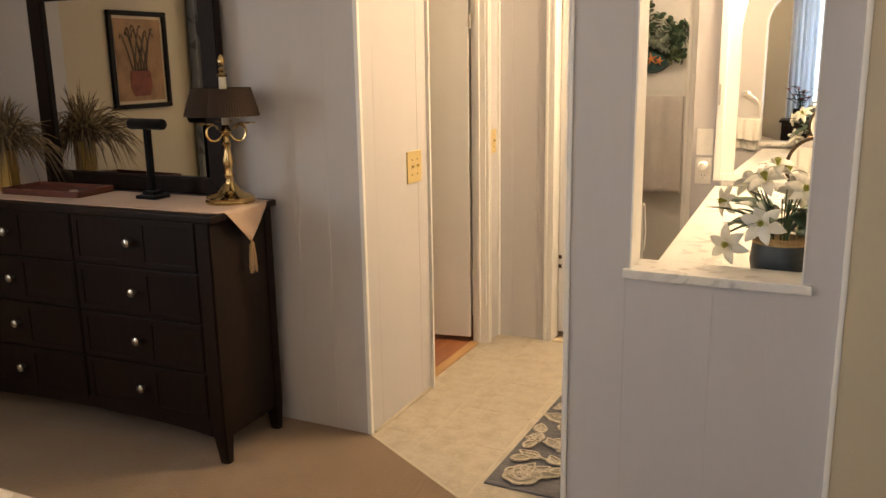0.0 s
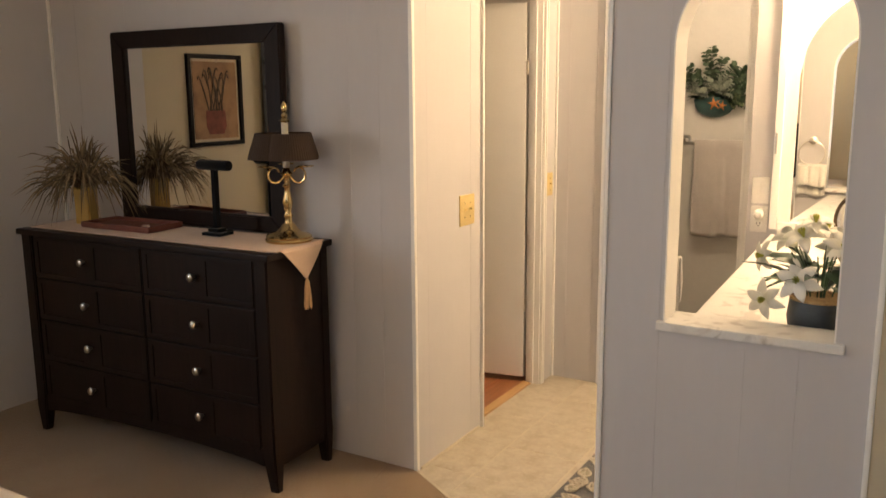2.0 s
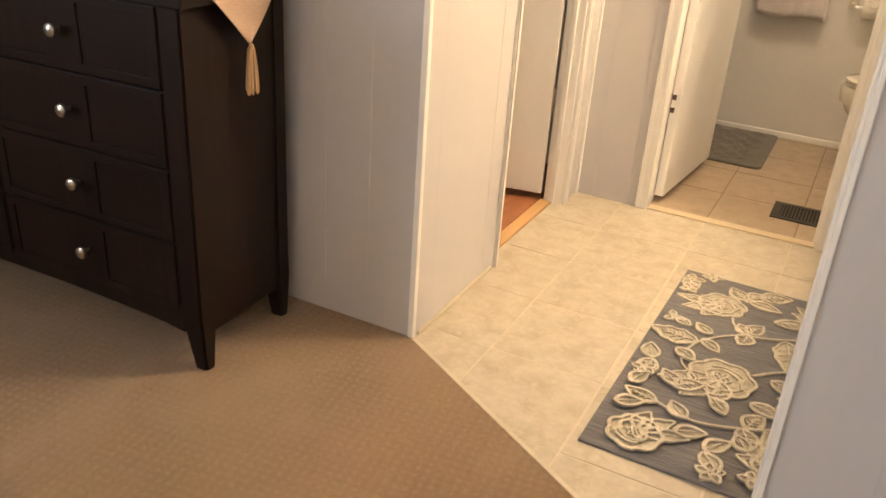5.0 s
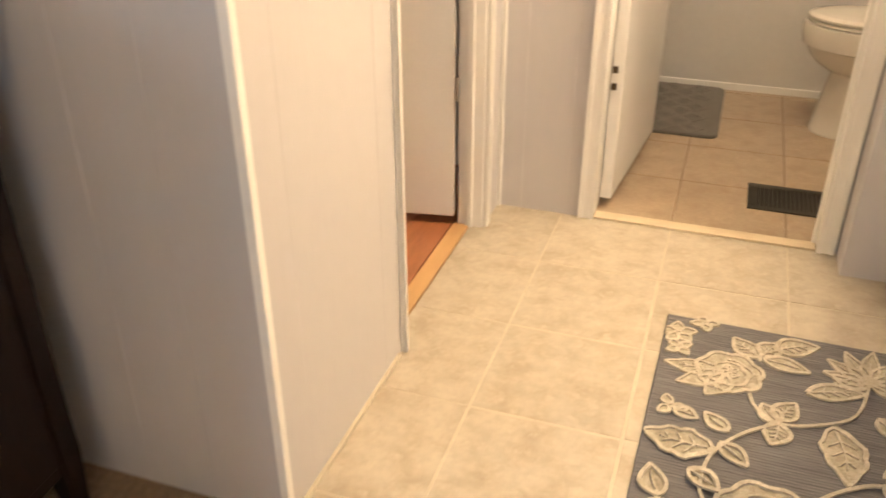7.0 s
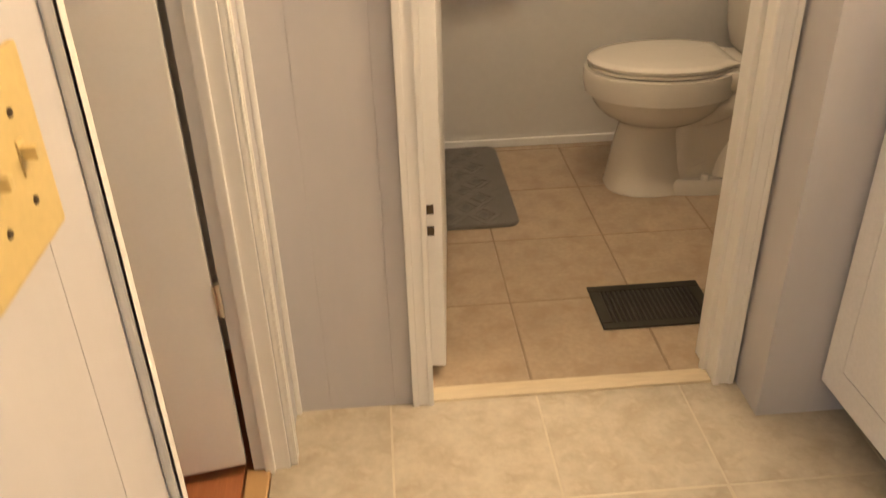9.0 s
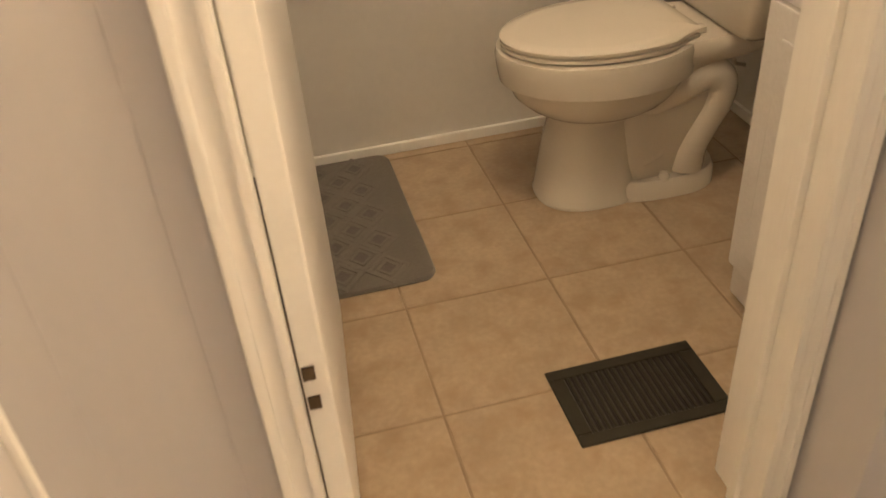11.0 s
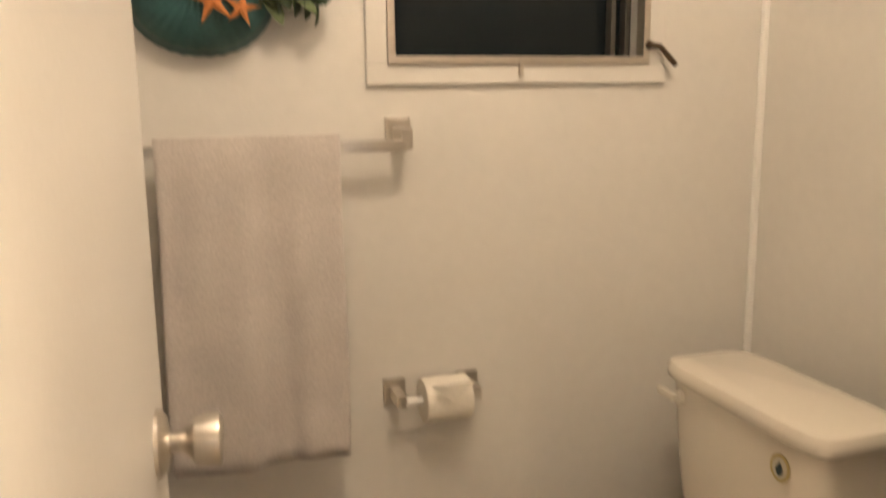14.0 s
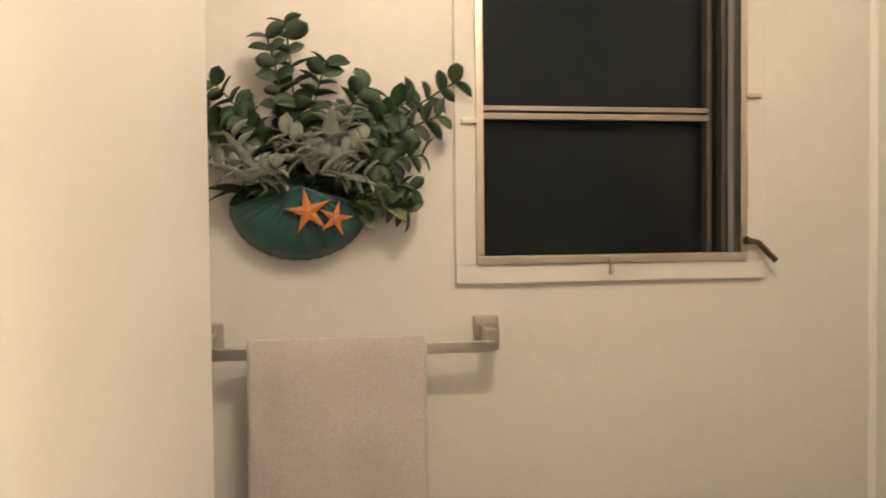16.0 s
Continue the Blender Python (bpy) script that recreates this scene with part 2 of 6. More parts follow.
bm = box(-0.072, 0.0, 4.795, 4.955, 0, H)
solid("wall_hall_left_end", bm, M["wall"], "short painted wall beside the side doorway", "wall")
solid("wall_toilet_header", box(0.285, 0.945, 4.955, 5.055, 1.96, H), M["wall"], "painted wall above the toilet room door", "wall")
bm = bmesh.new()
add_prism(bm, [(0.945, 4.955), (0.98, 4.955), (0.98, 4.835), (2.12, 4.835), (2.12, 5.055), (0.945, 5.055)], lambda u, v, d: (u, v, d), 0, H)
solid("wall_vanity_end", bm, M["wall"], "grey-painted wall behind the vanity mirror", "wall")
solid("wall_vanity_right", box(2.02, 2.12, 3.147, 4.835, 0, H), M["bathwall"], "pale wall along the vanity", "wall")


def arch_top(u, cx, r, spring):
    return spring + math.sqrt(max(0.0, r * r - (u - cx) ** 2))


AX0, AX1, ASILL, ASPRING = 1.118, 1.528, 0.915, 1.615
ACX, AR = (AX0 + AX1) / 2, (AX1 - AX0) / 2


def arch_piece(bm, u0, u1, place, d0, d1, bottom=0.0):
    """The part of the partition between u0 and u1, with the arched opening left out."""
    a, b = max(u0, AX0), min(u1, AX1)
    if a >= b:
        add_prism(bm, [(u0, bottom), (u1, bottom), (u1, H), (u0, H)], place, d0, d1)
        return
    if u0 < a:
        add_prism(bm, [(u0, bottom), (a, bottom), (a, H), (u0, H)], place, d0, d1)
    if u1 > b:
        add_prism(bm, [(b, bottom), (u1, bottom), (u1, H), (b, H)], place, d0, d1)
    add_prism(bm, [(a, bottom), (b, bottom), (b, ASILL - 0.024), (a, ASILL - 0.024)], place, d0, d1)
    k = max(2, int((b - a) / 0.012))
    us = [a + (b - a) * i / k for i in range(k + 1)]
    for p, q in zip(us, us[1:]):
        add_prism(bm, [(p, arch_top(p, ACX, AR, ASPRING)), (q, arch_top(q, ACX, AR, ASPRING)), (q, H), (p, H)], place, d0, d1)


front = lambda u, z, d: (u, PY + d, z)
bm = bmesh.new()
arch_piece(bm, PX0, PX1, front, 0.0015, 0.1)
partition = solid("wall_partition", bm, M["wall"], "grey-painted panelled partition with an arched opening", "wall")
for a, b in zip((PX0, 1.109, 1.326, 1.451), (1.109, 1.326, 1.451, PX1)):
    bm = bmesh.new()
    arch_piece(bm, a + 0.0009 * (a > PX0), b - 0.0009 * (b < PX1), front, 0.0, 0.0017)
    part("panel", bm, M["wall"], partition)
bm = bmesh.new()
for s in range(28):
    a0, a1 = math.pi * s / 28, math.pi * (s + 1) / 28
    add_prism(bm, [(ACX + AR * math.cos(a0), ASPRING + AR * math.sin(a0)), (ACX + (AR - 0.004) * math.cos(a0), ASPRING + (AR - 0.004) * math.sin(a0)),
                   (ACX + (AR - 0.004) * math.cos(a1), ASPRING + (AR - 0.004) * math.sin(a1)), (ACX + AR * math.cos(a1), ASPRING + AR * math.sin(a1))], front, -0.002, 0.102)
add_box(bm, AX0, AX0 + 0.004, PY - 0.002, PY + 0.102, ASILL, ASPRING)
add_box(bm, AX1 - 0.004, AX1, PY - 0.002, PY + 0.102, ASILL, ASPRING)
part("arch_lining", bm, M["trim"], partition, "white-painted lining of the arch")
solid("wall_bedroom_right", box(PX1 + 0.012, 2.7, 3.035, 3.14, 0, H), M["cream"], "cream-painted bedroom wall", "wall")
solid("wall_bedroom_far_right", box(2.6, 2.7, YS, 3.02, 0, H), M["cream"], "cream-painted bedroom wall", "wall")
solid("wall_toilet_back_low", box(0.0, XR + 0.1, YB, YB + 0.1, 0, 1.32), M["bathwall"], "pale painted back wall of the toilet room", "wall")
solid("wall_toilet_back_high", box(0.0, XR + 0.1, YB, YB + 0.1, 1.93, H), M["bathwall"], "pale painted wall above the window", "wall")
solid("wall_toilet_back_left", box(0.0, 0.800, YB, YB + 0.1, 1.32, 1.93), M["bathwall"], "pale painted wall beside the window", "wall")
solid("wall_toilet_back_right", box(1.345, XR + 0.1, YB, YB + 0.1, 1.32, 1.93), M["bathwall"], "pale painted wall beside the window", "wall")
solid("wall_toilet_right", box(XR, XR + 0.1, 5.055, YB, 0, H), M["bathwall"], "pale painted side wall of the toilet room", "wall")
solid("wall_toilet_left", box(0.0, 0.1, 5.055, YB, 0, H), M["bathwall"], "pale painted side wall of the toilet room", "wall")
# bedroom shell with two windows
solid("wall_left_grey", box(XL - 0.1, XL, 2.93, 3.6, 0, H), M["wall"], "grey-painted bedroom wall", "wall")
solid("wall_left_cream", box(XL - 0.1, XL, 1.55, 2.93, 0, H), M["cream"], "cream-painted bedroom wall with a framed picture", "wall")
solid("wall_left_low", box(XL - 0.1, XL, 0.2, 1.55, 0, 0.85), M["cream"], "cream wall below the window", "wall")
solid("wall_left_high", box(XL - 0.1, XL, 0.2, 1.55, 2.05, H), M["cream"], "cream wall above the window", "wall")
solid("wall_left_back", box(XL - 0.1, XL, YS, 0.2, 0, H), M["cream"], "cream-painted bedroom wall", "wall")
solid("wall_back_left", box(XL - 0.1, 1.09, YS - 0.1, YS, 0, H), M["cream"], "cream-painted bedroom wall", "wall")
solid("wall_back_right", box(1.99, 2.7, YS - 0.1, YS, 0, H), M["cream"], "cream-painted bedroom wall", "wall")
solid("wall_back_low", box(1.09, 1.99, YS - 0.1, YS, 0, 0.85), M["cream"], "cream wall below the window", "wall")
solid("wall_back_high", box(1.09, 1.99, YS - 0.1, YS, 2.1, H), M["cream"], "cream wall above the window", "wall")
# room behind the side door
solid("wall_side_room_far", box(-1.3, -1.2, 3.7, 5.3, 0, H), M["bathwall"], "pale wall of the side room", "wall")
solid("wall_side_room_end", box(-1.2, -0.1, 5.2, 5.3, 0, H), M["bathwall"], "pale wall of the side room", "wall")
solid("ceiling", box(XL - 0.1, 2.7, YS - 0.1, YB + 0.1, H, H + 0.08), M["ceiling"], "plain white ceiling", "ceiling")

# ---- floors ----
bm = bmesh.new()
add_prism(bm, [(XL - 0.1, YS - 0.1), (2.7, YS - 0.1), (2.7, 3.1), (PX0, 3.1), (PX0, 3.035), (0.0, 3.6), (XL - 0.1, 3.6)], lambda u, v, d: (u, v, d), -0.06, 0.006)
solid("floor_carpet", bm, M["carpet"], "brown carpet with a fine woven diamond pattern", "carpet")
bm = bmesh.new()
add_prism(bm, [(0.0, 3.6), (PX0, 3.035), (PX0, 3.1), (2.1, 3.1), (2.1, 4.975), (-0.038, 4.975), (-0.038, 3.65)], lambda u, v, d: (u, v, d), -0.06, -0.0012)
hall_floor = solid("floor_hall", bm, M["grout"], "beige ceramic floor tiles with pale grout", "floor")
bath_floor = solid("floor_toilet", box(0.0, XR + 0.1, 4.99, YB + 0.05, -0.06, -0.0018), M["bathgrout"], "tan ceramic floor tiles with dark grout", "floor")

# ---- trim, casings and doors ----
M["chrome"] = material("brushed_nickel", (0.62, 0.58, 0.52), 0.28, 1.0, vary=0.05, fine=0.04, bump=0.03)
M["ivory"] = material("ivory_plastic", (0.60, 0.46, 0.20), 0.4, vary=0.04, scale=20, bump=0.02)
M["whiteplastic"] = material("white_plastic", (0.76, 0.74, 0.70), 0.35, vary=0.03, bump=0.02)
M["bronze"] = material("tarnished_hinge", (0.10, 0.07, 0.045), 0.45, 0.8, vary=0.3, scale=60, bump=0.1)
# near-black colour that stands in for shade in hollows and recesses
M["dark"] = material("gap_shade_black", (0.02, 0.017, 0.015), 0.9, vary=0.1)


def trim_piece(name, label, *b, bevel=0.004):
    return solid(name, box(*b, bevel=bevel), M["trim"], label, "trim")


# corner mouldings at the wall ends
bm = add_box(bmesh.new(), -0.012, 0.005, 3.595, 3.6, 0, H, bevel=0.002)
add_box(bm, 0.0, 0.005, 3.6, 3.612, 0, H, bevel=0.002)
solid("trim_corner_hall", bm, M["trim"], "white corner moulding where the walls meet", "trim")
bm = add_box(bmesh.new(), PX0 - 0.006, PX0, PY - 0.006, PY + 0.106, 0, H, bevel=0.002)
add_box(bm, PX0, PX0 + 0.009, PY - 0.006, PY, 0, H, bevel=0.002)
solid("trim_partition_end", bm, M["trim"], "white moulding on the end of the partition", "trim")
bm = add_box(bmesh.new(), PX1 - 0.002, PX1 + 0.012, PY - 0.016, PY + 0.09, 0, H, bevel=0.006)
solid("trim_partition_right", bm, M["trim"], "white upright moulding beside the partition", "trim")
trim_piece("trim_left_corner", "white moulding in the wall corner", XL, XL + 0.014, 3.586, 3.6, 0, H)
trim_piece("trim_hall_end_corner", "white moulding in the wall corner", 0.0, 0.012, 4.943, 4.955, 0, H)
# thin seams of caulk along the hall wall's foot
solid("baseboard_hall", box(0.0, 0.008, 3.628, 4.12, 0.0, 0.012, bevel=0.003), M["grout"], "thin cream caulk line along the wall foot", "trim")
solid("baseboard_toilet", box(0.1, XR, YB - 0.012, YB, 0, 0.03, bevel=0.004), M["trim"], "low white baseboard", "baseboard")
solid("baseboard_toilet_side", box(XR - 0.012, XR, 5.5, YB - 0.012, 0, 0.03, bevel=0.004), M["trim"], "low white baseboard", "baseboard")
trim_piece("trim_toilet_corner", "white moulding in the toilet room corner", XR - 0.013, XR, YB - 0.013, YB, 0.03, H)


def casing(bm, axis, u0, u1, face, out, z1, w=0.05):
    """Moulded casing round an opening u0..u1: two raised ribs on each board. axis x: the wall faces -y, axis y: it faces +x."""
    def put(a, b, d0, d1, z0, zz):
        if axis == "x":
            add_box(bm, a, b, face - d1, face - d0, z0, zz, bevel=0.003)
        else:
            add_box(bm, face + d0, face + d1, a, b, z0, zz, bevel=0.003)
    for a, b, inner in ((u0 - (w if axis == "x" else 0.012), u0, 1), (u1, u1 + w, 0)):
        put(a, b, 0, 0.010, 0, z1 + w)
        put(a, a + 0.014, 0.010, 0.0135, 0, z1 + w)
        put(b - 0.012, b, 0.010, 0.013, 0, z1 + w)
    put(u0 - 0.002, u1 + 0.002, 0, 0.010, z1, z1 + w)


bm = bmesh.new()
casing(bm, "y", 4.150, 4.793, 0.0, 0.01, 1.945, 0.034)
solid("trim_side_door", bm, M["trim"], "white moulded casing round the side doorway", "trim")
bm = add_box(bmesh.new(), -0.11, -0.001, 4.138, 4.15, 0, 1.95, bevel=0.002)
add_box(bm, -0.074, -0.001, 4.785, 4.794, 0, 1.95, bevel=0.002)
add_box(bm, -0.050, -0.030, 4.775, 4.785, 0, 1.942, bevel=0.003)
add_box(bm, -0.11, -0.001, 4.15, 4.785, 1.942, 1.958, bevel=0.002)
solid("jamb_side_door", bm, M["trim"], "white door jamb of the side doorway", "trim")
bm = bmesh.new()
casing(bm, "x", 0.300, 0.926, 4.955, 0.01, 1.945, 0.046)
solid("trim_toilet_door", bm, M["trim"], "white moulded casing round the toilet room doorway", "trim")
bm = add_box(bmesh.new(), 0.286, 0.298, 4.956, 5.065, 0, 1.95, bevel=0.002)
add_box(bm, 0.928, 0.944, 4.956, 5.065, 0, 1.95, bevel=0.002)
add_box(bm, 0.298, 0.928, 4.956, 5.065, 1.945, 1.959, bevel=0.002)
add_box(bm, 0.916, 0.928, 4.99, 5.01, 0, 1.945, bevel=0.002)
solid("jamb_toilet_door", bm, M["trim"], "white door jamb of the toilet room", "trim")
solid("threshold_toilet", box(0.30, 0.926, 4.952, 4.997, -0.006, 0.007, bevel=0.004), M["strip_light"], "pale wooden threshold strip", "threshold")
solid("threshold_side", box(-0.086, -0.040, 4.15, 4.784, -0.006, 0.006, bevel=0.003), M["strip"], "pine threshold strip with a knot", "threshold")
bm = bmesh.new()
add_prism(bm, [(0.003, 3.606), (PX0 - 0.004, 3.044), (PX0 - 0.008, 3.034), (-0.002, 3.595)], lambda u, v, d: (u, v, d), -0.004, 0.0075)
solid("trim_carpet_edge", bm, M["grout"], "thin seam between carpet and tile", "trim")


def slab_door(name, label, m, width, height, swing_knob):
    """A flat door leaf: hinge edge at the origin, leaf along +x, 35 mm thick towards +y."""
    d = thing(name, label, "door", m=m, kind="")
    part("leaf", box(0.004, width, 0.0, 0.035, 0.03, height, bevel=0.004), M["door"], d)
    for hz in () if swing_knob else (0.42, 1.62):
        h = bmesh.new()
        add_box(h, -0.010, 0.004, 0.035, 0.037, hz - 0.032, hz + 0.032)
        add_lathe(h, [(0.0055, hz - 0.034), (0.0055, hz + 0.034)], (-0.004, 0.036, 0), 10)
        part("hinge", h, M["bronze"] if swing_knob else M["chrome"], d, "small painted butt hinge")
    if swing_knob:
        for side in (-1, 1):
            r = pose(width - 0.06, 0 if side < 0 else 0.035, 0.935, 90 if side < 0 else -90)
            k = bmesh.new()
            add_lathe(k, [(0.001, 0), (0.033, 0), (0.033, 0.004), (0.028, 0.009), (0.012, 0.012)], n=28, m=r)
            rose = part("knob_rose", k, M["chrome"], d, smooth=True)
            k = bmesh.new()
            add_lathe(k, [(0.011, 0.010), (0.011, 0.024), (0.016, 0.030), (0.024, 0.036), (0.0255, 0.044), (0.027, 0.057), (0.0265, 0.060), (0.022, 0.062), (0.001, 0.062)], n=28, m=r)
            part("knob", k, M["chrome"], d, "satin nickel door knob", smooth=True)
    return d


# the side door stands open into its room; the toilet room door opens inwards
slab_door("side_door", "white flush door standing open over a wood floor", pose(-0.086, 4.809, 0, 0, 0, 190), 0.60, 1.93, False)
slab_door("toilet_door", "white flush door with a nickel knob, standing open", pose(0.335, 5.036, 0, 0, 0, 85.0) @ Matrix.Translation((0, 0.0, 0)), 0.636, 1.93, True)
bm = bmesh.new()
for hz in (0.435, 0.385):
    add_box(bm, 0.303, 0.319, 5.036, 5.0405, hz - 0.010, hz + 0.010, bevel=0.001)
solid("hinge_toilet_door", bm, M["bronze"], "two dark hinge leaves on the door edge", "hinge", kind="structure")


def wall_plate(name, label, m, w, h, mat, toggles=(), outlet=False):
    p = thing(name, label, "switch plate", m=m)
    part("plate", box(-w / 2, w / 2, -0.006, 0.0, -h / 2, h / 2, bevel=0.004, seg=2), mat, p)
    for tx in toggles:
        b = bmesh.new()
        add_box(b, tx - 0.005, tx + 0.005, -0.0075, -0.004, -0.012, 0.012, bevel=0.001)
        add_box(b, tx - 0.0035, tx + 0.0035, -0.017, -0.005, -0.001, 0.008, bevel=0.0015, m=Matrix.Identity(4))
        part("toggle", b, mat, p)
        for sz in (-0.03, 0.03):
            b = add_lathe(bmesh.new(), [(0.0032, 0), (0.0028, 0.0015)], m=pose(tx, -0.006, sz, 90), n=10)
            part("screw", b, M["bronze"] if mat is M["ivory"] else mat, p)
    if outlet:
        b = bmesh.new()
        for sz in (-0.02, 0.02):
            add_lathe(b, [(0.016, 0), (0.015, 0.003)], m=pose(0, -0.006, sz, 90), n=20)
        part("outlet_face", b, mat, p)
        b = bmesh.new()
        for sx in (-0.006, 0.006):
            add_box(b, sx - 0.0015, sx + 0.0015, -0.0095, -0.0085, -0.024, -0.014)
        add_lathe(b, [(0.0025, 0), (0.0024, 0.0008)], m=pose(0, -0.0088, -0.029, 90), n=10)
        part("socket_slots", b, M["dark"], p)
    return p


wall_plate("switch_plate", "yellowed ivory double switch plate on the hall wall", pose(0.0, 4.012, 1.015, 0, 0, 90), 0.124, 0.13, M["ivory"], (-0.023, 0.023))
wall_plate("switch_plate", "white single light switch plate beside the vanity mirror", pose(1.033, 4.835, 1.068, 0, 0, 0), 0.072, 0.117, M["whiteplastic"], (0.0,))
o = wall_plate("outlet_plate", "white wall outlet with a plug-in night light", pose(1.033, 4.835, 0.94, 0, 0, 0), 0.072, 0.117, M["whiteplastic"], (), True)
part("night_light", add_lathe(bmesh.new(), [(0.022, 0.0), (0.022, 0.022), (0.016, 0.034), (0.002, 0.037)], n=20, m=pose(0, -0.006, 0.022, 90)), M["whiteplastic"], o, "round white plug-in night light", smooth=True)
wall_plate("switch_plate", "narrow ivory plate in the doorway corner", pose(0.0, 4.88, 1.04, 0, 0, 90), 0.07, 0.117, M["ivory"], (0.0,))

# ---- floor register, rug, mat ----
M["register"] = material("dark_bronze_metal", (0.045, 0.04, 0.028), 0.45, 0.6, vary=0.15, scale=20, bump=0.05)
reg = thing("floor_register", "dark bronze metal floor register with narrow slats", "floor vent", (0.884, 5.268, 0))
bm = bmesh.new()
for b in ((-0.148, 0.148, -0.096, -0.07), (-0.148, 0.148, 0.07, 0.096), (-0.148, -0.118, -0.07, 0.07), (0.118, 0.148, -0.07, 0.07)):
    add_box(bm, *b, 0.0, 0.005, bevel=0.0015, seg=1)
part("register_frame", bm, M["register"], reg)
# black sheet under the slats in place of the shaded duct
part("backing", box(-0.12, 0.12, -0.072, 0.072, 0.0002, 0.001), M["dark"], reg)
slat_me = mesh_of("slat", box(-0.003, 0.003, -0.07, 0.07, 0.001, 0.0045, bevel=0.0008, seg=1), M["register"])
for i in range(18):
    s = new("slat", slat_me)
    s.location, s.parent = (-0.110 + i * 0.01294, 0, 0), reg

# ---- bedroom things ----
M["espresso"] = material("espresso_stained_wood", (0.012, 0.0066, 0.0048), 0.45, vary=0.25, scale=5, fine=0.2, fine_scale=60, bump=0.05, bump_scale=80, stretch=(1, 1, 0.12), coat=0.0, spec=0.16)
M["mirror"] = material("mirror_glass", (0.86, 0.87, 0.86), 0.01, 1.0, vary=0.005, fine=0.005, bump=0)
M["brass"] = material("polished_brass", (0.62, 0.46, 0.22), 0.15, 1.0, vary=0.12, scale=30, fine=0.05, bump=0.03)
M["pleat"] = material("brown_pleated_shade", (0.032, 0.016, 0.008), 0.85, vary=0.2, scale=12, bump=0.2, stretch=(1, 1, 0.1))
M["candle"] = material("ivory_candle_sleeve", (0.72, 0.66, 0.52), 0.5, vary=0.04)
M["runner"] = material("beige_table_runner", (0.50, 0.36, 0.27), 0.9, vary=0.08, scale=8, fine=0.1, fine_scale=250, bump=0.4, bump_scale=350, sheen=0.2)
M["tassel"] = material("gold_tassel_thread", (0.50, 0.33, 0.18), 0.85, vary=0.15, scale=60, bump=0.5, bump_scale=300, stretch=(1, 1, 0.05))
M["velvet"] = material("black_velvet", (0.006, 0.006, 0.007), 0.95, vary=0.2, sheen=0.1, spec=0.1)
M["goldvase"] = material("gold_painted_vase", (0.42, 0.27, 0.07), 0.4, 0.35, vary=0.15, scale=12, bump=0.05)
M["grass"] = material("dried_grass", (0.20, 0.145, 0.08), 0.8, vary=0.35, scale=9, island=0.5, bump=0.1)
M["leather"] = material("red_brown_leather", (0.13, 0.04, 0.025), 0.45, vary=0.2, scale=14, bump=0.3, bump_scale=160)
M["blackframe"] = material("black_picture_frame", (0.012, 0.009, 0.008), 0.55, vary=0.2, bump=0.05, spec=0.15)
M["paper"] = material("cream_mat_board", (0.60, 0.50, 0.36), 0.8, vary=0.05, bump=0.05)
M["artground"] = add_colour(material("painted_tan_ground", (0.34, 0.20, 0.10), 0.7, vary=0.2, scale=6, bump=0.1), patches(9, 0.45, 0.7, (0.22, 0.12, 0.06)))
M["artpot"] = material("painted_red_pot", (0.20, 0.055, 0.035), 0.7, vary=0.3, scale=25, bump=0.1)
M["artstem"] = material("painted_brown_stems", (0.09, 0.06, 0.035), 0.7, vary=0.3, scale=20, bump=0.05)

DR = pose(-0.352, 3.158, 0, 0, 0, 2.1)
dresser = thing("dresser", "dark espresso wooden dresser with eight drawers and round knobs", "dresser", m=DR)
DW, DD, DH = 1.375, 0.372, 0.935
part("top", box(-DW - 0.004, 0.022, -0.016, DD + 0.004, DH - 0.026, DH, bevel=0.005), M["espresso"], dresser)
part("body", box(-DW + 0.03, -0.022, 0.018, DD - 0.01, 0.14, DH - 0.026, bevel=0.003), M["espresso"], dresser)
part("side_panel", box(-0.026, -0.006, 0.05, DD - 0.045, 0.125, DH - 0.03, bevel=0.003), M["espresso"], dresser)
part("side_panel", box(-DW + 0.012, -DW + 0.032, 0.05, DD - 0.045, 0.125, DH - 0.03, bevel=0.003), M["espresso"], dresser)
for x0, x1 in ((-0.062, 0.0), (-DW + 0.005, -DW + 0.067)):
    for y0, y1 in ((0.0, 0.055), (DD - 0.05, DD)):
        bm = bmesh.new()
        xc, yc = (x0 + x1) / 2, (y0 + y1) / 2
        out = 1 if xc > -0.5 else -1
        r = [(x0, y0), (x1, y0), (x1, y1), (x0, y1)]
        k = 0.6
        foot = [(xc + out * 0.012 + (x - xc) * k, yc + (y - yc) * k) for x, y in r]
        loft(bm, [[(*p, 0.0) for p in foot], [(xc + out * 0.004 + (p[0] - xc) * 0.95, p[1], 0.13) for p in r], [(*p, 0.2) for p in r], [(*p, DH - 0.026) for p in r]])
        bmesh.ops.bevel(bm, geom=[e for e in bm.edges if abs((e.verts[0].co - e.verts[1].co).z) > 0.03], offset=0.005, segments=2, affect="EDGES")
        part("leg", bm, M["espresso"], dresser)
bm = bmesh.new()
n = 24
for i in range(n):
    a, b = i / n, (i + 1) / n
    xa, xb = -0.062 + (-DW + 0.129) * a, -0.062 + (-DW + 0.129) * b
    za, zb = (0.105 + 0.03 * math.sin(math.pi * q) ** 0.6 for q in (a, b))
    add_prism(bm, [(xa, za), (xb, zb), (xb, 0.18), (xa, 0.18)], lambda u, v, d: (u, d, v), 0.008, 0.026)
bmesh.ops.remove_doubles(bm, verts=bm.verts, dist=0.0002)
part("apron", bm, M["espresso"], dresser, "arched lower rail")
side_apron = box(-0.022, -0.008, 0.055, DD - 0.05, 0.10, 0.15, bevel=0.003)
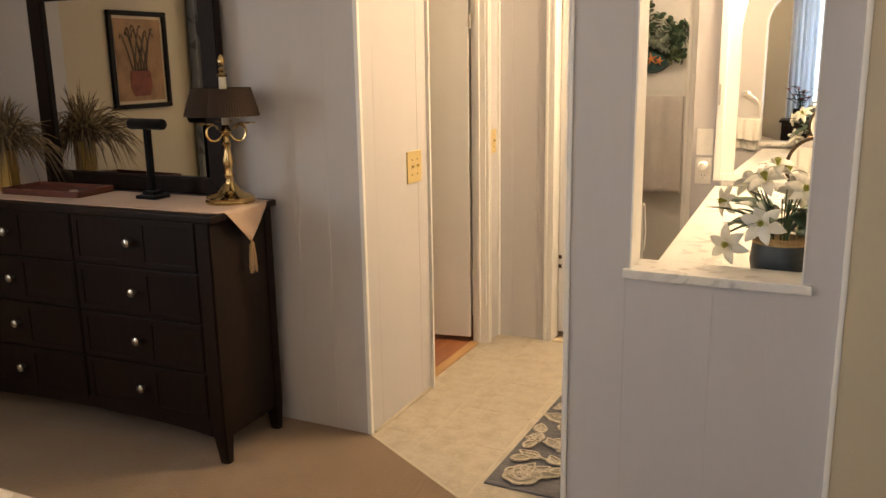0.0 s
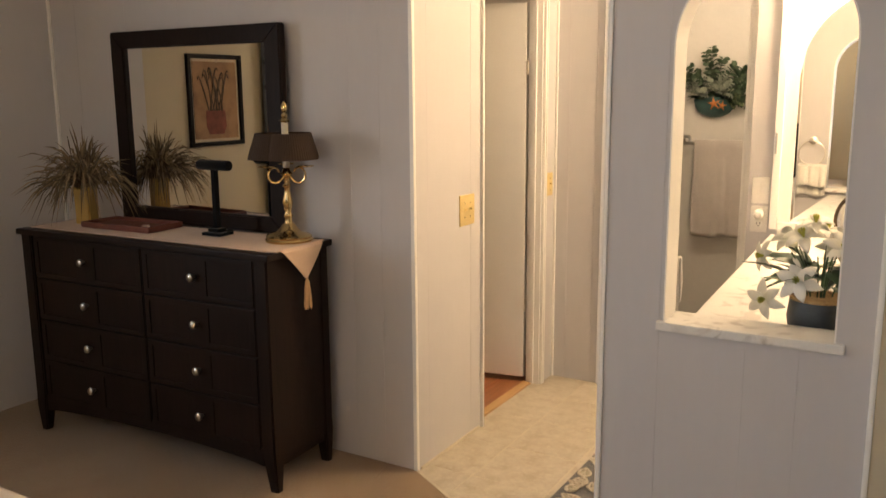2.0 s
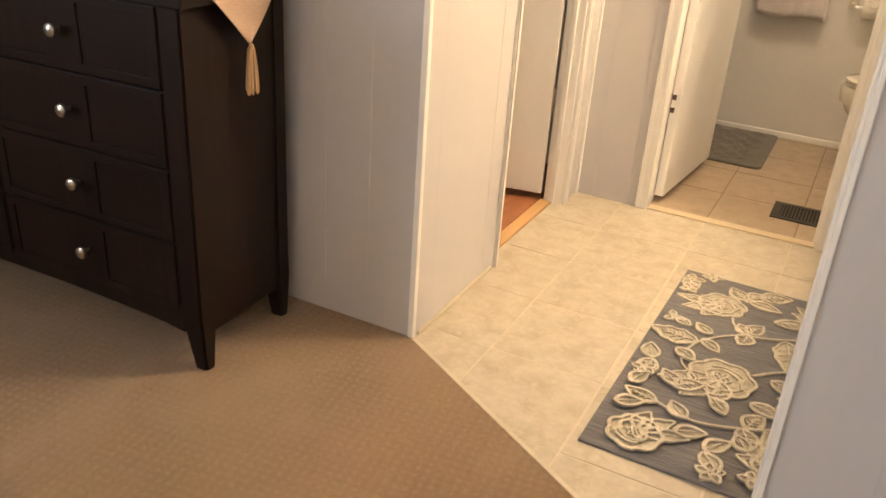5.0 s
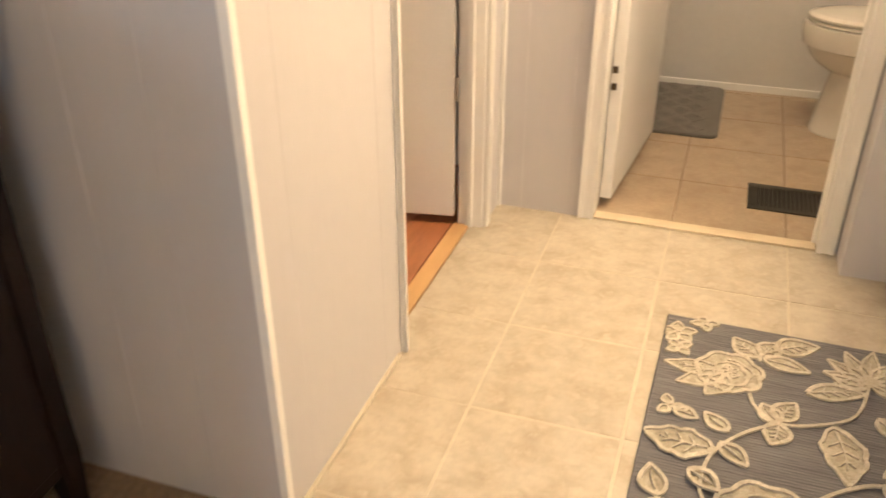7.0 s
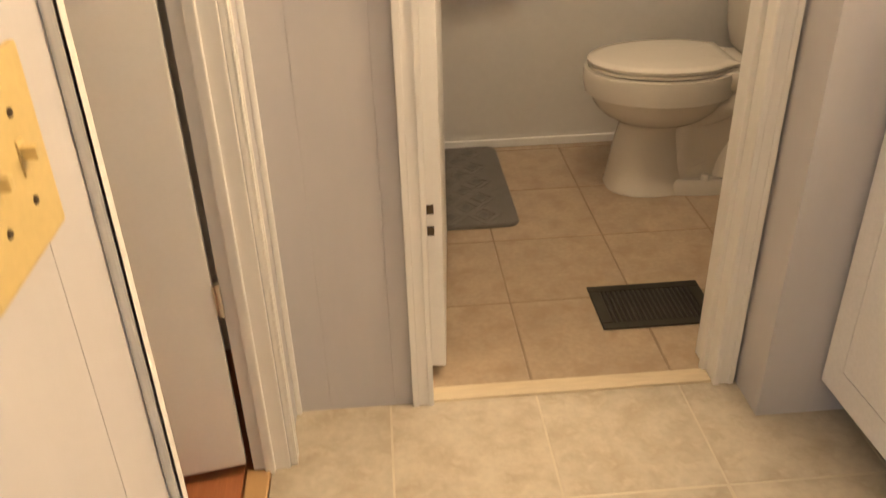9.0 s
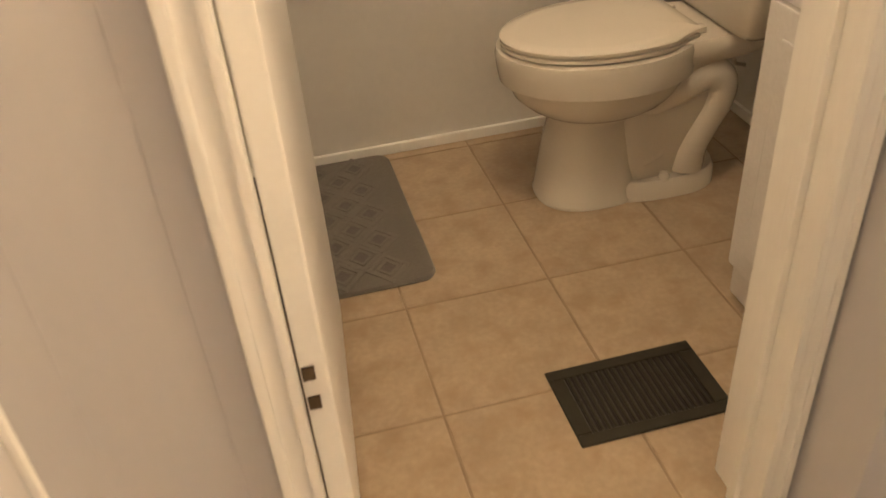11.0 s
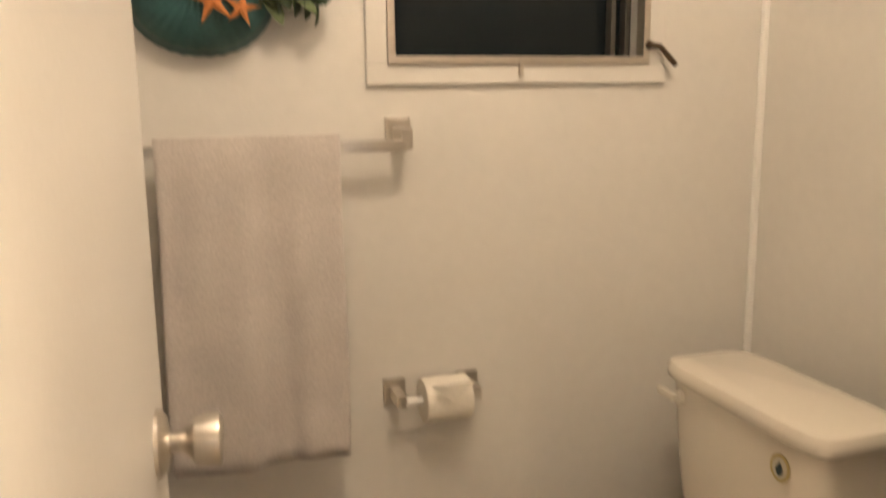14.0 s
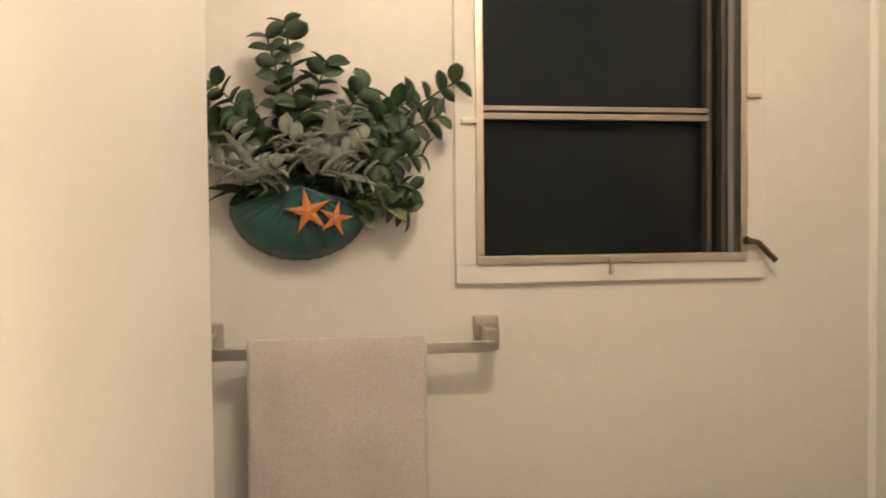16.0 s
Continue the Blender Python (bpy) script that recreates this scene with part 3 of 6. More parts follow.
part("side_apron", side_apron, M["espresso"], dresser)
knob_me = None
for row in range(4):
    z1 = 0.905 - row * 0.186
    z0 = z1 - 0.183
    for x0, x1 in ((-0.644, -0.068), (-DW + 0.073, -0.648)):
        dr = part("drawer", box(x0, x1, 0.010, 0.03, z0, z1, bevel=0.002), M["espresso"], dresser)
        bm = bmesh.new()
        xm = (x0 + x1) / 2
        for b in ((x0 + 0.004, x1 - 0.004, z1 - 0.024, z1 - 0.003), (x0 + 0.004, x1 - 0.004, z0 + 0.003, z0 + 0.024),
                  (x0 + 0.004, x0 + 0.03, z0 + 0.02, z1 - 0.02), (x1 - 0.03, x1 - 0.004, z0 + 0.02, z1 - 0.02), (xm - 0.055, xm + 0.055, z0 + 0.02, z1 - 0.02)):
            add_box(bm, b[0], b[1], 0.006, 0.0115, b[2], b[3], bevel=0.002)
        part("drawer_frame", bm, M["espresso"], dr)
        k = bmesh.new()
        add_lathe(k, [(0.006, 0), (0.006, 0.012), (0.013, 0.016), (0.0165, 0.022), (0.0155, 0.028), (0.009, 0.032), (0.001, 0.033)], n=20, m=pose(xm, 0.003, (z0 + z1) / 2 + 0.005, 90))
        part("knob", k, M["chrome"], dr, "round brushed nickel knob", smooth=True)

# mirror behind the dresser
dm = thing("dresser_mirror", "large square mirror with a wide dark wooden frame", "mirror", m=pose(-1.063, 3.52, DH, 0, 0, 0))
W2, MH, FW = 0.498, 0.842, 0.082
for name, pts in (("frame_top", [(-W2, MH), (W2, MH), (W2 - FW, MH - FW * 0.9), (-W2 + FW, MH - FW * 0.9)]), ("frame_bottom", [(-W2, 0), (W2, 0), (W2 - FW, 0.066), (-W2 + FW, 0.066)]),
                  ("frame_side", [(-W2, 0), (-W2 + FW, 0.066), (-W2 + FW, MH - FW * 0.9), (-W2, MH)]), ("frame_side", [(W2, 0), (W2 - FW, 0.066), (W2 - FW, MH - FW * 0.9), (W2, MH)])):
    bm = bmesh.new()
    add_prism(bm, pts, lambda u, v, d: (u, d, v), 0.0, 0.04)
    bmesh.ops.recalc_face_normals(bm, faces=bm.faces)
    bmesh.ops.bevel(bm, geom=list(bm.edges), offset=0.005, segments=2, affect="EDGES")
    part(name, bm, M["espresso"], dm)
part("glass", box(-W2 + FW - 0.004, W2 - FW + 0.004, 0.016, 0.02, 0.062, MH - FW * 0.9 + 0.004), M["mirror"], dm, "clear mirror glass")
part("back_board", box(-W2 + 0.01, W2 - 0.01, 0.022, 0.038, 0.01, MH - 0.01), M["espresso"], dm)

# runner with a pointed, tasselled end over the dresser's side
run = thing("table_runner", "beige woven table runner with a pointed tasselled end", "table runner", m=DR)
bm = bmesh.new()
n = 34
top = []
for i in range(n + 1):
    x = -DW + 0.03 + (DW - 0.01) * i / n
    top.append([(x, 0.03 + 0.002 * math.sin(i * 2.1), DH + 0.001), (x, 0.03 + 0.002 * math.sin(i * 2.1), DH + 0.004 + 0.0008 * math.sin(i)), (x, 0.33, DH + 0.004), (x, 0.33, DH + 0.001)])
loft(bm, top)
part("cloth", bm, M["runner"], run)
bm = bmesh.new()
tri = []
for i in range(13):
    q = i / 12
    z = DH + 0.004 - 0.13 * q + 0.001
    hw = 0.125 * (1 - q) + 0.003
    yc = 0.185 + 0.012 * q
    x = 0.0255 + 0.004 * math.sin(q * 3) - (0.01 if i == 0 else 0)
    tri.append([(x, yc - hw, z), (x + 0.0025, yc - hw, z), (x + 0.004 + 0.003 * math.sin(q * 9), yc, z), (x + 0.0025, yc + hw, z), (x, yc + hw, z)])
loft(bm, tri)
part("pointed_end", bm, M["runner"], run)
bm = bmesh.new()
for i in range(26):
    a = i * 2.4
    r = 0.0022 * math.sqrt(i % 13)
    p = Vector((0.031 + r * math.cos(a), 0.197 + r * math.sin(a), DH - 0.135))
    add_tube(bm, [p, p + Vector((0.3 * r * math.cos(a), r * math.sin(a), -0.045)), p + Vector((0.6 * r * math.cos(a), 1.6 * r * math.sin(a), -0.098 - 0.005 * (i % 3)))], [0.0018, 0.0022, 0.0018], 5)
add_lathe(bm, [(0.002, 0), (0.006, -0.004), (0.0065, -0.011), (0.004, -0.016), (0.007, -0.02)], (0.031, 0.197, DH - 0.124), 12)
part("tassel", bm, M["tassel"], run, "gold thread tassel")

# brass lamp with a lobed pleated shade
lamp = thing("table_lamp", "polished brass candlestick lamp with a brown pleated shade", "table lamp", (-0.452, 3.405, DH + 0.004))
part("base", add_lathe(bmesh.new(), [(0.001, 0), (0.090, 0), (0.092, 0.008), (0.087, 0.014), (0.089, 0.02), (0.079, 0.028), (0.050, 0.036), (0.038, 0.048), (0.022, 0.07)], n=40), M["brass"], lamp, smooth=True)
part("stem", add_lathe(bmesh.new(), [(0.020, 0.066), (0.013, 0.085), (0.018, 0.10), (0.012, 0.112), (0.016, 0.13), (0.021, 0.15), (0.013, 0.185), (0.011, 0.205), (0.018, 0.215), (0.011, 0.225), (0.014, 0.25), (0.024, 0.262), (0.014, 0.275), (0.009, 0.29)], n=28), M["brass"], lamp, smooth=True)
part("pole", add_lathe(bmesh.new(), [(0.013, 0.285), (0.013, 0.40), (0.013, 0.46)], n=20), M["candle"], lamp, "pale candle sleeve", smooth=True)
part("finial", add_lathe(bmesh.new(), [(0.014, 0.455), (0.020, 0.462), (0.010, 0.472), (0.013, 0.482), (0.006, 0.492), (0.011, 0.502), (0.013, 0.512), (0.008, 0.526), (0.001, 0.536)], n=20), M["brass"], lamp, smooth=True)
for k in range(3):
    a = 0.2 + 2 * math.pi * k / 3
    c, s = math.cos(a), math.sin(a)
    pts = []
    for i in range(18):
        q = i / 17
        ang = -2.2 + 5.0 * q
        rr = 0.032 * (1.1 - 0.45 * q)
        pts.append((c * (0.052 + rr * math.cos(ang)), s * (0.052 + rr * math.cos(ang)), 0.262 + rr * math.sin(ang)))
    bm = add_tube(bmesh.new(), [(c * 0.012, s * 0.012, 0.255), *pts], 0.0042, 8)
    add_lathe(bm, [(0.004, 0.286), (0.03, 0.291), (0.031, 0.295), (0.008, 0.296)], (c * 0.085, s * 0.085, 0), 16)
    part("scroll_arm", bm, M["brass"], lamp, smooth=True)
bm = bmesh.new()
rings = []
for q, R in ((0, 0.143), (0.33, 0.134), (0.66, 0.123), (1, 0.112)):
    ring = []
    for i in range(180):
        a = 2 * math.pi * i / 180
        lobe = 0.78 + 0.22 * abs(math.cos(1.5 * a + 0.6)) ** 0.7
        ring.append((R * lobe * math.cos(a) * (1 + 0.014 * (i % 2)), R * lobe * math.sin(a) * (1 + 0.014 * (i % 2)), 0.318 + 0.098 * q))
    rings.append(ring)
inner = [[(x * 0.97, y * 0.97, z) for x, y, z in ring] for ring in reversed(rings)]
loft(bm, rings + inner, False, False)
part("shade", bm, M["pleat"], lamp, "brown pleated lobed shade")

# bracelet stand, tray, vase
js = thing("bracelet_stand", "black velvet T-shaped bracelet stand on a square foot", "jewelry stand", m=pose(-0.80, 3.37, DH + 0.004, 0, 0, 0))
part("foot", box(-0.05, 0.05, -0.04, 0.04, 0, 0.014, bevel=0.005), M["velvet"], js)
part("foot_riser", box(-0.03, 0.03, -0.025, 0.025, 0.014, 0.03, bevel=0.006), M["velvet"], js)
part("post", box(-0.011, 0.011, -0.011, 0.011, 0.03, 0.27, bevel=0.003), M["velvet"], js)
part("bar", add_lathe(bmesh.new(), [(0.001, -0.085), (0.019, -0.083), (0.021, -0.078), (0.021, 0.078), (0.019, 0.083), (0.001, 0.085)], n=24, m=pose(0, 0, 0.283, 0, 90, 0)), M["velvet"], js, smooth=True)
tray = thing("leather_tray", "red-brown leather tray lying on the runner", "tray", m=pose(-1.275, 3.335, DH + 0.0045, 0, 0, 3))
part("tray_base", box(-0.2, 0.2, -0.095, 0.095, 0, 0.010, bevel=0.004), M["leather"], tray)
bm = bmesh.new()
for b in ((-0.2, 0.2, -0.097, -0.088), (-0.2, 0.2, 0.088, 0.097), (-0.203, -0.193, -0.095, 0.095), (0.193, 0.203, -0.095, 0.095)):
    add_box(bm, *b, 0.006, 0.026, bevel=0.004)
part("tray_rim", bm, M["leather"], tray)
solid("watch", add_lathe(bmesh.new(), [(0.001, 0), (0.017, 0), (0.018, 0.004), (0.015, 0.009), (0.001, 0.010)], (-1.17, 3.32, DH + 0.0148), 20), M["chrome"], "small round silver watch lying in the tray", "watch", kind="", smooth=True)
vase = thing("vase_with_grass", "square gold vase holding tall dried brown grass", "vase", m=pose(-1.56, 3.33, DH + 0.004, 0, 0, 20))
bm = bmesh.new()
sq = lambda r, z: [(-r, -r, z), (r, -r, z), (r, r, z), (-r, r, z)]
loft(bm, [sq(0.033, 0), sq(0.036, 0.02), sq(0.038, 0.165), sq(0.034, 0.165), sq(0.031, 0.03)])
bmesh.ops.bevel(bm, geom=[e for e in bm.edges if abs((e.verts[0].co - e.verts[1].co).z) > 0.05], offset=0.006, segments=2, affect="EDGES")
part("vase_body", bm, M["goldvase"], vase)
bm = bmesh.new()
rnd = random.Random(4)
for i in range(430):
    a = rnd.uniform(0, 2 * math.pi)
    reach, hgt = rnd.uniform(0.02, 0.28), rnd.uniform(0.17, 0.31)
    if reach > 0.22:
        hgt *= 0.72
    p0 = Vector((rnd.uniform(-0.025, 0.025), rnd.uniform(-0.025, 0.025), 0.13))
    pts = []
    sag = rnd.uniform(0.4, 1.5) * hgt * (0.15 + reach / 0.22)
    wob = rnd.uniform(-0.04, 0.04)
    for k in range(6):
        q = k / 5
        w = reach * q ** 1.25
        y = math.sin(a) * w
        pts.append((p0.x + math.cos(a) * w + wob * q * q, min(p0.y + y * (0.62 if y > 0 else 1.0), 0.15), 0.13 + hgt * q * 1.15 - sag * q ** 3))
    add_tube(bm, pts, [0.0015, 0.0016, 0.0016, 0.0022, 0.0030, 0.0004], 3)
part("dried_grass", bm, M["grass"], vase, "arching dried grass blades")

# picture and curtain on the far side wall
pic = thing("framed_picture", "framed print of a red pot with drooping stems", "picture", m=pose(XL, 2.415, 1.465, 0, 0, 90))
pw, ph = 0.218, 0.27
bm = bmesh.new()
for b in ((-pw, pw, ph - 0.026, ph), (-pw, pw, -ph, -ph + 0.026), (-pw, -pw + 0.026, -ph + 0.026, ph - 0.026), (pw - 0.026, pw, -ph + 0.026, ph - 0.026)):
    add_box(bm, b[0], b[1], -0.024, 0.0, b[2], b[3], bevel=0.004)
part("frame", bm, M["blackframe"], pic)
part("mat_board", box(-pw + 0.02, pw - 0.02, -0.008, -0.002, -ph + 0.02, ph - 0.02), M["paper"], pic)
part("print_ground", box(-pw + 0.043, pw - 0.043, -0.011, -0.008, -ph + 0.043, ph - 0.043), M["artground"], pic)
bm = bmesh.new()
add_prism(bm, [(-0.055, -0.20), (0.06, -0.20), (0.085, -0.15), (0.082, -0.06), (-0.07, -0.06), (-0.078, -0.15)], lambda u, v, d: (u, d, v), -0.0135, -0.011)
part("painted_pot", bm, M["artpot"], pic)
bm = bmesh.new()
for i in range(11):
    x0 = -0.05 + 0.011 * i
    s = -1 if i % 2 else 1
    pts = [(x0 + s * (0.02 + 0.012 * (i % 4)) * math.sin(q * 2.4) + s * 0.05 * q * q, -0.0125, -0.06 + (0.2 + 0.013 * (i % 5)) * math.sin(q * (1.9 + 0.15 * (i % 3)))) for q in [k / 8 for k in range(9)]]
    pts = [(max(-pw + 0.055, min(pw - 0.055, p[0])), p[1], min(p[2], ph - 0.06)) for p in pts]
    add_tube(bm, pts, 0.0035, 4)
part("painted_stems", bm, M["artstem"], pic)

M["curtain"] = add_colour(material("grey_leaf_print_curtain", (0.10, 0.10, 0.105), 0.9, vary=0.1, scale=5, bump=0.2, sheen=0.2), patches(17, 0.56, 0.6, (0.035, 0.035, 0.04), 1.5, (1, 1, 0.55), 0.4))
M["sheer"] = material("white_sheer_curtain", (0.80, 0.82, 0.84), 0.9, vary=0.04, bump=0.1)
thin = M["sheer"].node_tree
back_lit, both = thin.nodes.new("ShaderNodeBsdfTranslucent"), thin.nodes.new("ShaderNodeMixShader")
back_lit.inputs["Color"].default_value, both.inputs[0].default_value = (0.85, 0.88, 0.92, 1), 0.7
thin.links.new(thin.nodes["Principled BSDF"].outputs[0], both.inputs[1])
thin.links.new(back_lit.outputs[0], both.inputs[2])
thin.links.new(both.outputs[0], thin.nodes["Material Output"].inputs["Surface"])


def curtain(name, label, m, width, height, mat, folds):
    c = thing(name, label, "curtain", m=m)
    bm = bmesh.new()
    n = folds * 8
    for i in range(n):
        a, b = i / n, (i + 1) / n
        f = lambda q: 0.022 * math.sin(2 * math.pi * folds * q)
        add_prism(bm, [(a * width, f(a)), (b * width, f(b)), (b * width, f(b) + 0.003), (a * width, f(a) + 0.003)], lambda u, v, d: (u, v, d), 0, height)
    bmesh.ops.remove_doubles(bm, verts=bm.verts, dist=0.0002)
    part("cloth", bm, mat, c, smooth=True)
    part("rod", add_tube(bmesh.new(), [(-0.06, 0.0, height + 0.01), (width + 0.06, 0.0, height + 0.01)], 0.009, 10), M["blackframe"], c, "dark curtain rod")
    return c


curtain("curtain", "dark grey curtain with a leaf print", pose(XL + 0.06, 1.50, 0.08, 0, 0, 90), 0.55, 2.02, M["curtain"], 5)
curtain("curtain", "dark grey curtain with a leaf print", pose(XL + 0.06, 0.02, 0.08, 0, 0, 90), 0.28, 2.02, M["curtain"], 4)


def window(name, label, m, w, h):
    win = thing(name, label, "window", m=m, kind="structure")
    bm = bmesh.new()
    for b in ((-w / 2, w / 2, 0, 0.045), (-w / 2, w / 2, h - 0.045, h), (-w / 2, -w / 2 + 0.045, 0.045, h - 0.045), (w / 2 - 0.045, w / 2, 0.045, h - 0.045)):
        add_box(bm, b[0], b[1], 0.02, 0.07, b[2], b[3], bevel=0.003)
    part("window_frame", bm, M["trim"], win)
    part("window_sill", box(-w / 2 - 0.03, w / 2 + 0.03, -0.03, 0.02, -0.02, 0.0, bevel=0.004), M["trim"], win)
    return win


window("window_2", "white double-hung bedroom window behind curtains", pose(XL, 0.875, 0.85, 0, 0, 90), 1.35, 1.2)
window("window_3", "white double-hung bedroom window with sheers", pose(1.54, YS, 0.85, 0, 0, 180), 0.9, 1.25)
curtain("sheer_curtain", "thin white curtain gathered beside the bedroom window", pose(1.30, YS + 0.05, 0.3, 0, 0, 180), 0.24, 1.85, M["sheer"], 5)

# bed with a seashell-print cover
M["cover"] = material("beige_bedspread", (0.64, 0.52, 0.40), 0.9, vary=0.06, scale=7, fine=0.05, fine_scale=200, bump=0.35, bump_scale=120, sheen=0.2)
M["dollar"] = material("cream_sand_dollar_print", (0.80, 0.71, 0.60), 0.9, vary=0.06, scale=20, bump=0.3, bump_scale=150)
M["dollarline"] = material("brown_print_line", (0.50, 0.41, 0.31), 0.9, vary=0.1, bump=0.2)
BX0, BX1, BY0, BY1, BZ = -0.75, 0.985, YS + 0.09, 1.965, 0.655
bed = thing("bed", "made bed under a beige sand dollar print bedspread", "bed", (0, 0, 0))


def bed_outline(off, r):
    pts = []
    for cx, cy, a0 in ((BX1 - r, BY1 - r, 0), (BX0 + r, BY1 - r, 90), (BX0 + 0.03, BY0 + 0.03, 180), (BX1 - 0.03, BY0 + 0.03, 270)):
        rr = r if cy > 1 else 0.03
        for k in range(10):
            a = radians(a0 + 10 * k)
            pts.append((cx + (rr + off) * math.cos(a), cy + (rr + off) * math.sin(a)))
    return pts


bm = bmesh.new()
rr = random.Random(2)
rings = []
for off, z in ((0.035, 0.03), (0.02, 0.3), (0.006, 0.55), (0.0, 0.60), (-0.014, 0.632), (-0.04, 0.648), (-0.09, BZ)):
    pts = bed_outline(off, 0.36)
    rings.append([(x + (0.012 * math.sin(i * 1.9) if z < 0.4 else 0), y + (0.012 * math.cos(i * 1.7) if z < 0.4 else 0), z) for i, (x, y) in enumerate(pts)])
loft(bm, rings)
part("bedspread", bm, M["cover"], bed, "beige cover with cream sand dollars", smooth=True)
spots = [(0.49, 1.755, 0.075), (0.375, 1.665, 0.07), (0.30, 1.76, 0.058), (0.16, 1.765, 0.05), (0.445, 1.895, 0.046), (0.53, 1.90, 0.044), (0.11, 1.87, 0.05), (0.185, 1.895, 0.042), (0.31, 1.88, 0.030), (0.69, 1.868, 0.03), (0.655, 1.76, 0.055),
         (0.05, 1.68, 0.075), (0.23, 1.60, 0.07), (0.52, 1.58, 0.075), (0.74, 1.60, 0.06), (0.66, 1.45, 0.075), (0.36, 1.46, 0.065), (0.10, 1.50, 0.07), (0.50, 1.33, 0.06), (0.80, 1.34, 0.07), (-0.08, 1.83, 0.07), (-0.12, 1.60, 0.075), (-0.3, 1.75, 0.07), (0.22, 1.28, 0.075), (0.60, 1.12, 0.075), (-0.2, 1.40, 0.07), (0.0, 1.15, 0.07), (0.38, 1.0, 0.07), (0.80, 1.0, 0.06)]


def bed_top(x, y):
    """Height of the cover, which falls off towards its rounded edge."""
    r = 0.36
    d = r - math.hypot(x - BX1 + r, y - BY1 + r) if x > BX1 - r and y > BY1 - r else min(BX1 - x, BY1 - y)
    for (d0, z0), (d1, z1) in zip(((-1, 0.5), (0.0, 0.60), (0.014, 0.632), (0.04, 0.648)), ((0.0, 0.60), (0.014, 0.632), (0.04, 0.648), (0.09, BZ))):
        if d <= d1:
            return z0 + (z1 - z0) * (d - d0) / (d1 - d0)
    return BZ


def cover_patch(bm, pts, centre, lift):
    """A thin printed shape that follows the cover."""
    c = bm.verts.new((*centre, bed_top(*centre) + lift))
    prev = None
    rings = [[bm.verts.new((x, y, bed_top(x, y) + lift)) for x, y in [(centre[0] + (px - centre[0]) * q, centre[1] + (py - centre[1]) * q) for px, py in pts]] for q in (0.35, 0.7, 1.0)]
    n = len(pts)
    for i in range(n):
        j = (i + 1) % n
        bm.faces.new((c, rings[0][i], rings[0][j]))
        for p, q in zip(rings, rings[1:]):
            bm.faces.new((p[i], q[i], q[j], p[j]))


for i, (x, y, r) in enumerate(spots):
    rot = i * 0.9
    bm = bmesh.new()
    cover_patch(bm, [(x + r * (1 + 0.05 * math.sin(5 * a + i)) * math.cos(a), y + r * (0.94 + 0.05 * math.sin(3 * a + i)) * math.sin(a)) for a in [2 * math.pi * k / 28 for k in range(28)]], (x, y), 0.002 + 0.0002 * (i % 5))
    sd = part("sand_dollar_print", bm, M["dollar"], bed)
    for k in range(5):
        a = rot + 2 * math.pi * k / 5
        bm = bmesh.new()
        cover_patch(bm, [(x + q * r * math.cos(a + o), y + q * r * math.sin(a + o)) for q, o in ((0.12, 0), (0.4, 0.09), (0.7, 0), (0.4, -0.09))], (x + 0.4 * r * math.cos(a), y + 0.4 * r * math.sin(a)), 0.0036)
        part("star_print", bm, M["dollarline"], sd)
part("headboard", box(-0.80, 0.71, YS + 0.015, YS + 0.08, 0.0, 1.18, bevel=0.01), M["espresso"], bed, "dark wooden headboard")

# unseen fixture, added to carry the bedroom's warm fill
cl = thing("ceiling_light", "unseen round frosted glass ceiling light, added for warm fill in the bedroom", "ceiling light", (0.3, 0.5, H))
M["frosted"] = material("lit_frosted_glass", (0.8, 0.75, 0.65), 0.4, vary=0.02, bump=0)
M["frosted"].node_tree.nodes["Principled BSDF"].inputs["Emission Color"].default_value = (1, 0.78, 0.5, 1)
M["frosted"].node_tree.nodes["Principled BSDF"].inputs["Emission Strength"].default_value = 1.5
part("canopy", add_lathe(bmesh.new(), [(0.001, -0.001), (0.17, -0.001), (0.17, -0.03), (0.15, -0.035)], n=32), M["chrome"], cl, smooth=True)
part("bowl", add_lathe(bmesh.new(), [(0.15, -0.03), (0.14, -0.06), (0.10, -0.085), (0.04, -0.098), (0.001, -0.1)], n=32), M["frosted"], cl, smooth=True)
solid("cable", add_tube(bmesh.new(), [(-1.99, 3.585, 0.012), (-1.97, 3.42, 0.012), (-1.93, 3.32, 0.03), (-1.86, 3.30, 0.05), (-1.80, 3.35, 0.03), (-1.78, 3.45, 0.012)], 0.004, 8), M["whiteplastic"], "white power cable lying behind the dresser", "cable", kind="", smooth=True)

# nightstand with a dark pot of red silk flowers beside the back window
ns = thing("nightstand", "dark espresso wooden nightstand beside the bed", "nightstand", (1.22, YS + 0.24, 0.006))
part("top", box(-0.19, 0.19, -0.15, 0.17, 0.80, 0.825, bevel=0.004), M["espresso"], ns)
part("body", box(-0.17, 0.17, -0.14, 0.15, 0.12, 0.80, bevel=0.003), M["espresso"], ns)
for nz in (0.15, 0.48):
    part("drawer", box(-0.155, 0.155, 0.15, 0.164, nz, nz + 0.30, bevel=0.003), M["espresso"], ns)
for nx in (-0.15, 0.15):
    for ny in (-0.12, 0.13):
        part("leg", box(nx - 0.018, nx + 0.018, ny - 0.018, ny + 0.018, 0.0, 0.12, bevel=0.004), M["espresso"], ns)
M["redpetal"] = material("red_silk_petal", (0.36, 0.05, 0.03), 0.7, vary=0.2, scale=20, island=0.3, bump=0.1)
M["darkleaf"] = material("dark_silk_leaf", (0.03, 0.05, 0.03), 0.6, vary=0.3, scale=20, island=0.3, bump=0.1)
rf = thing("flower_pot", "dark pot of red silk flowers on the nightstand", "flower pot", (1.20, YS + 0.26, 0.831))
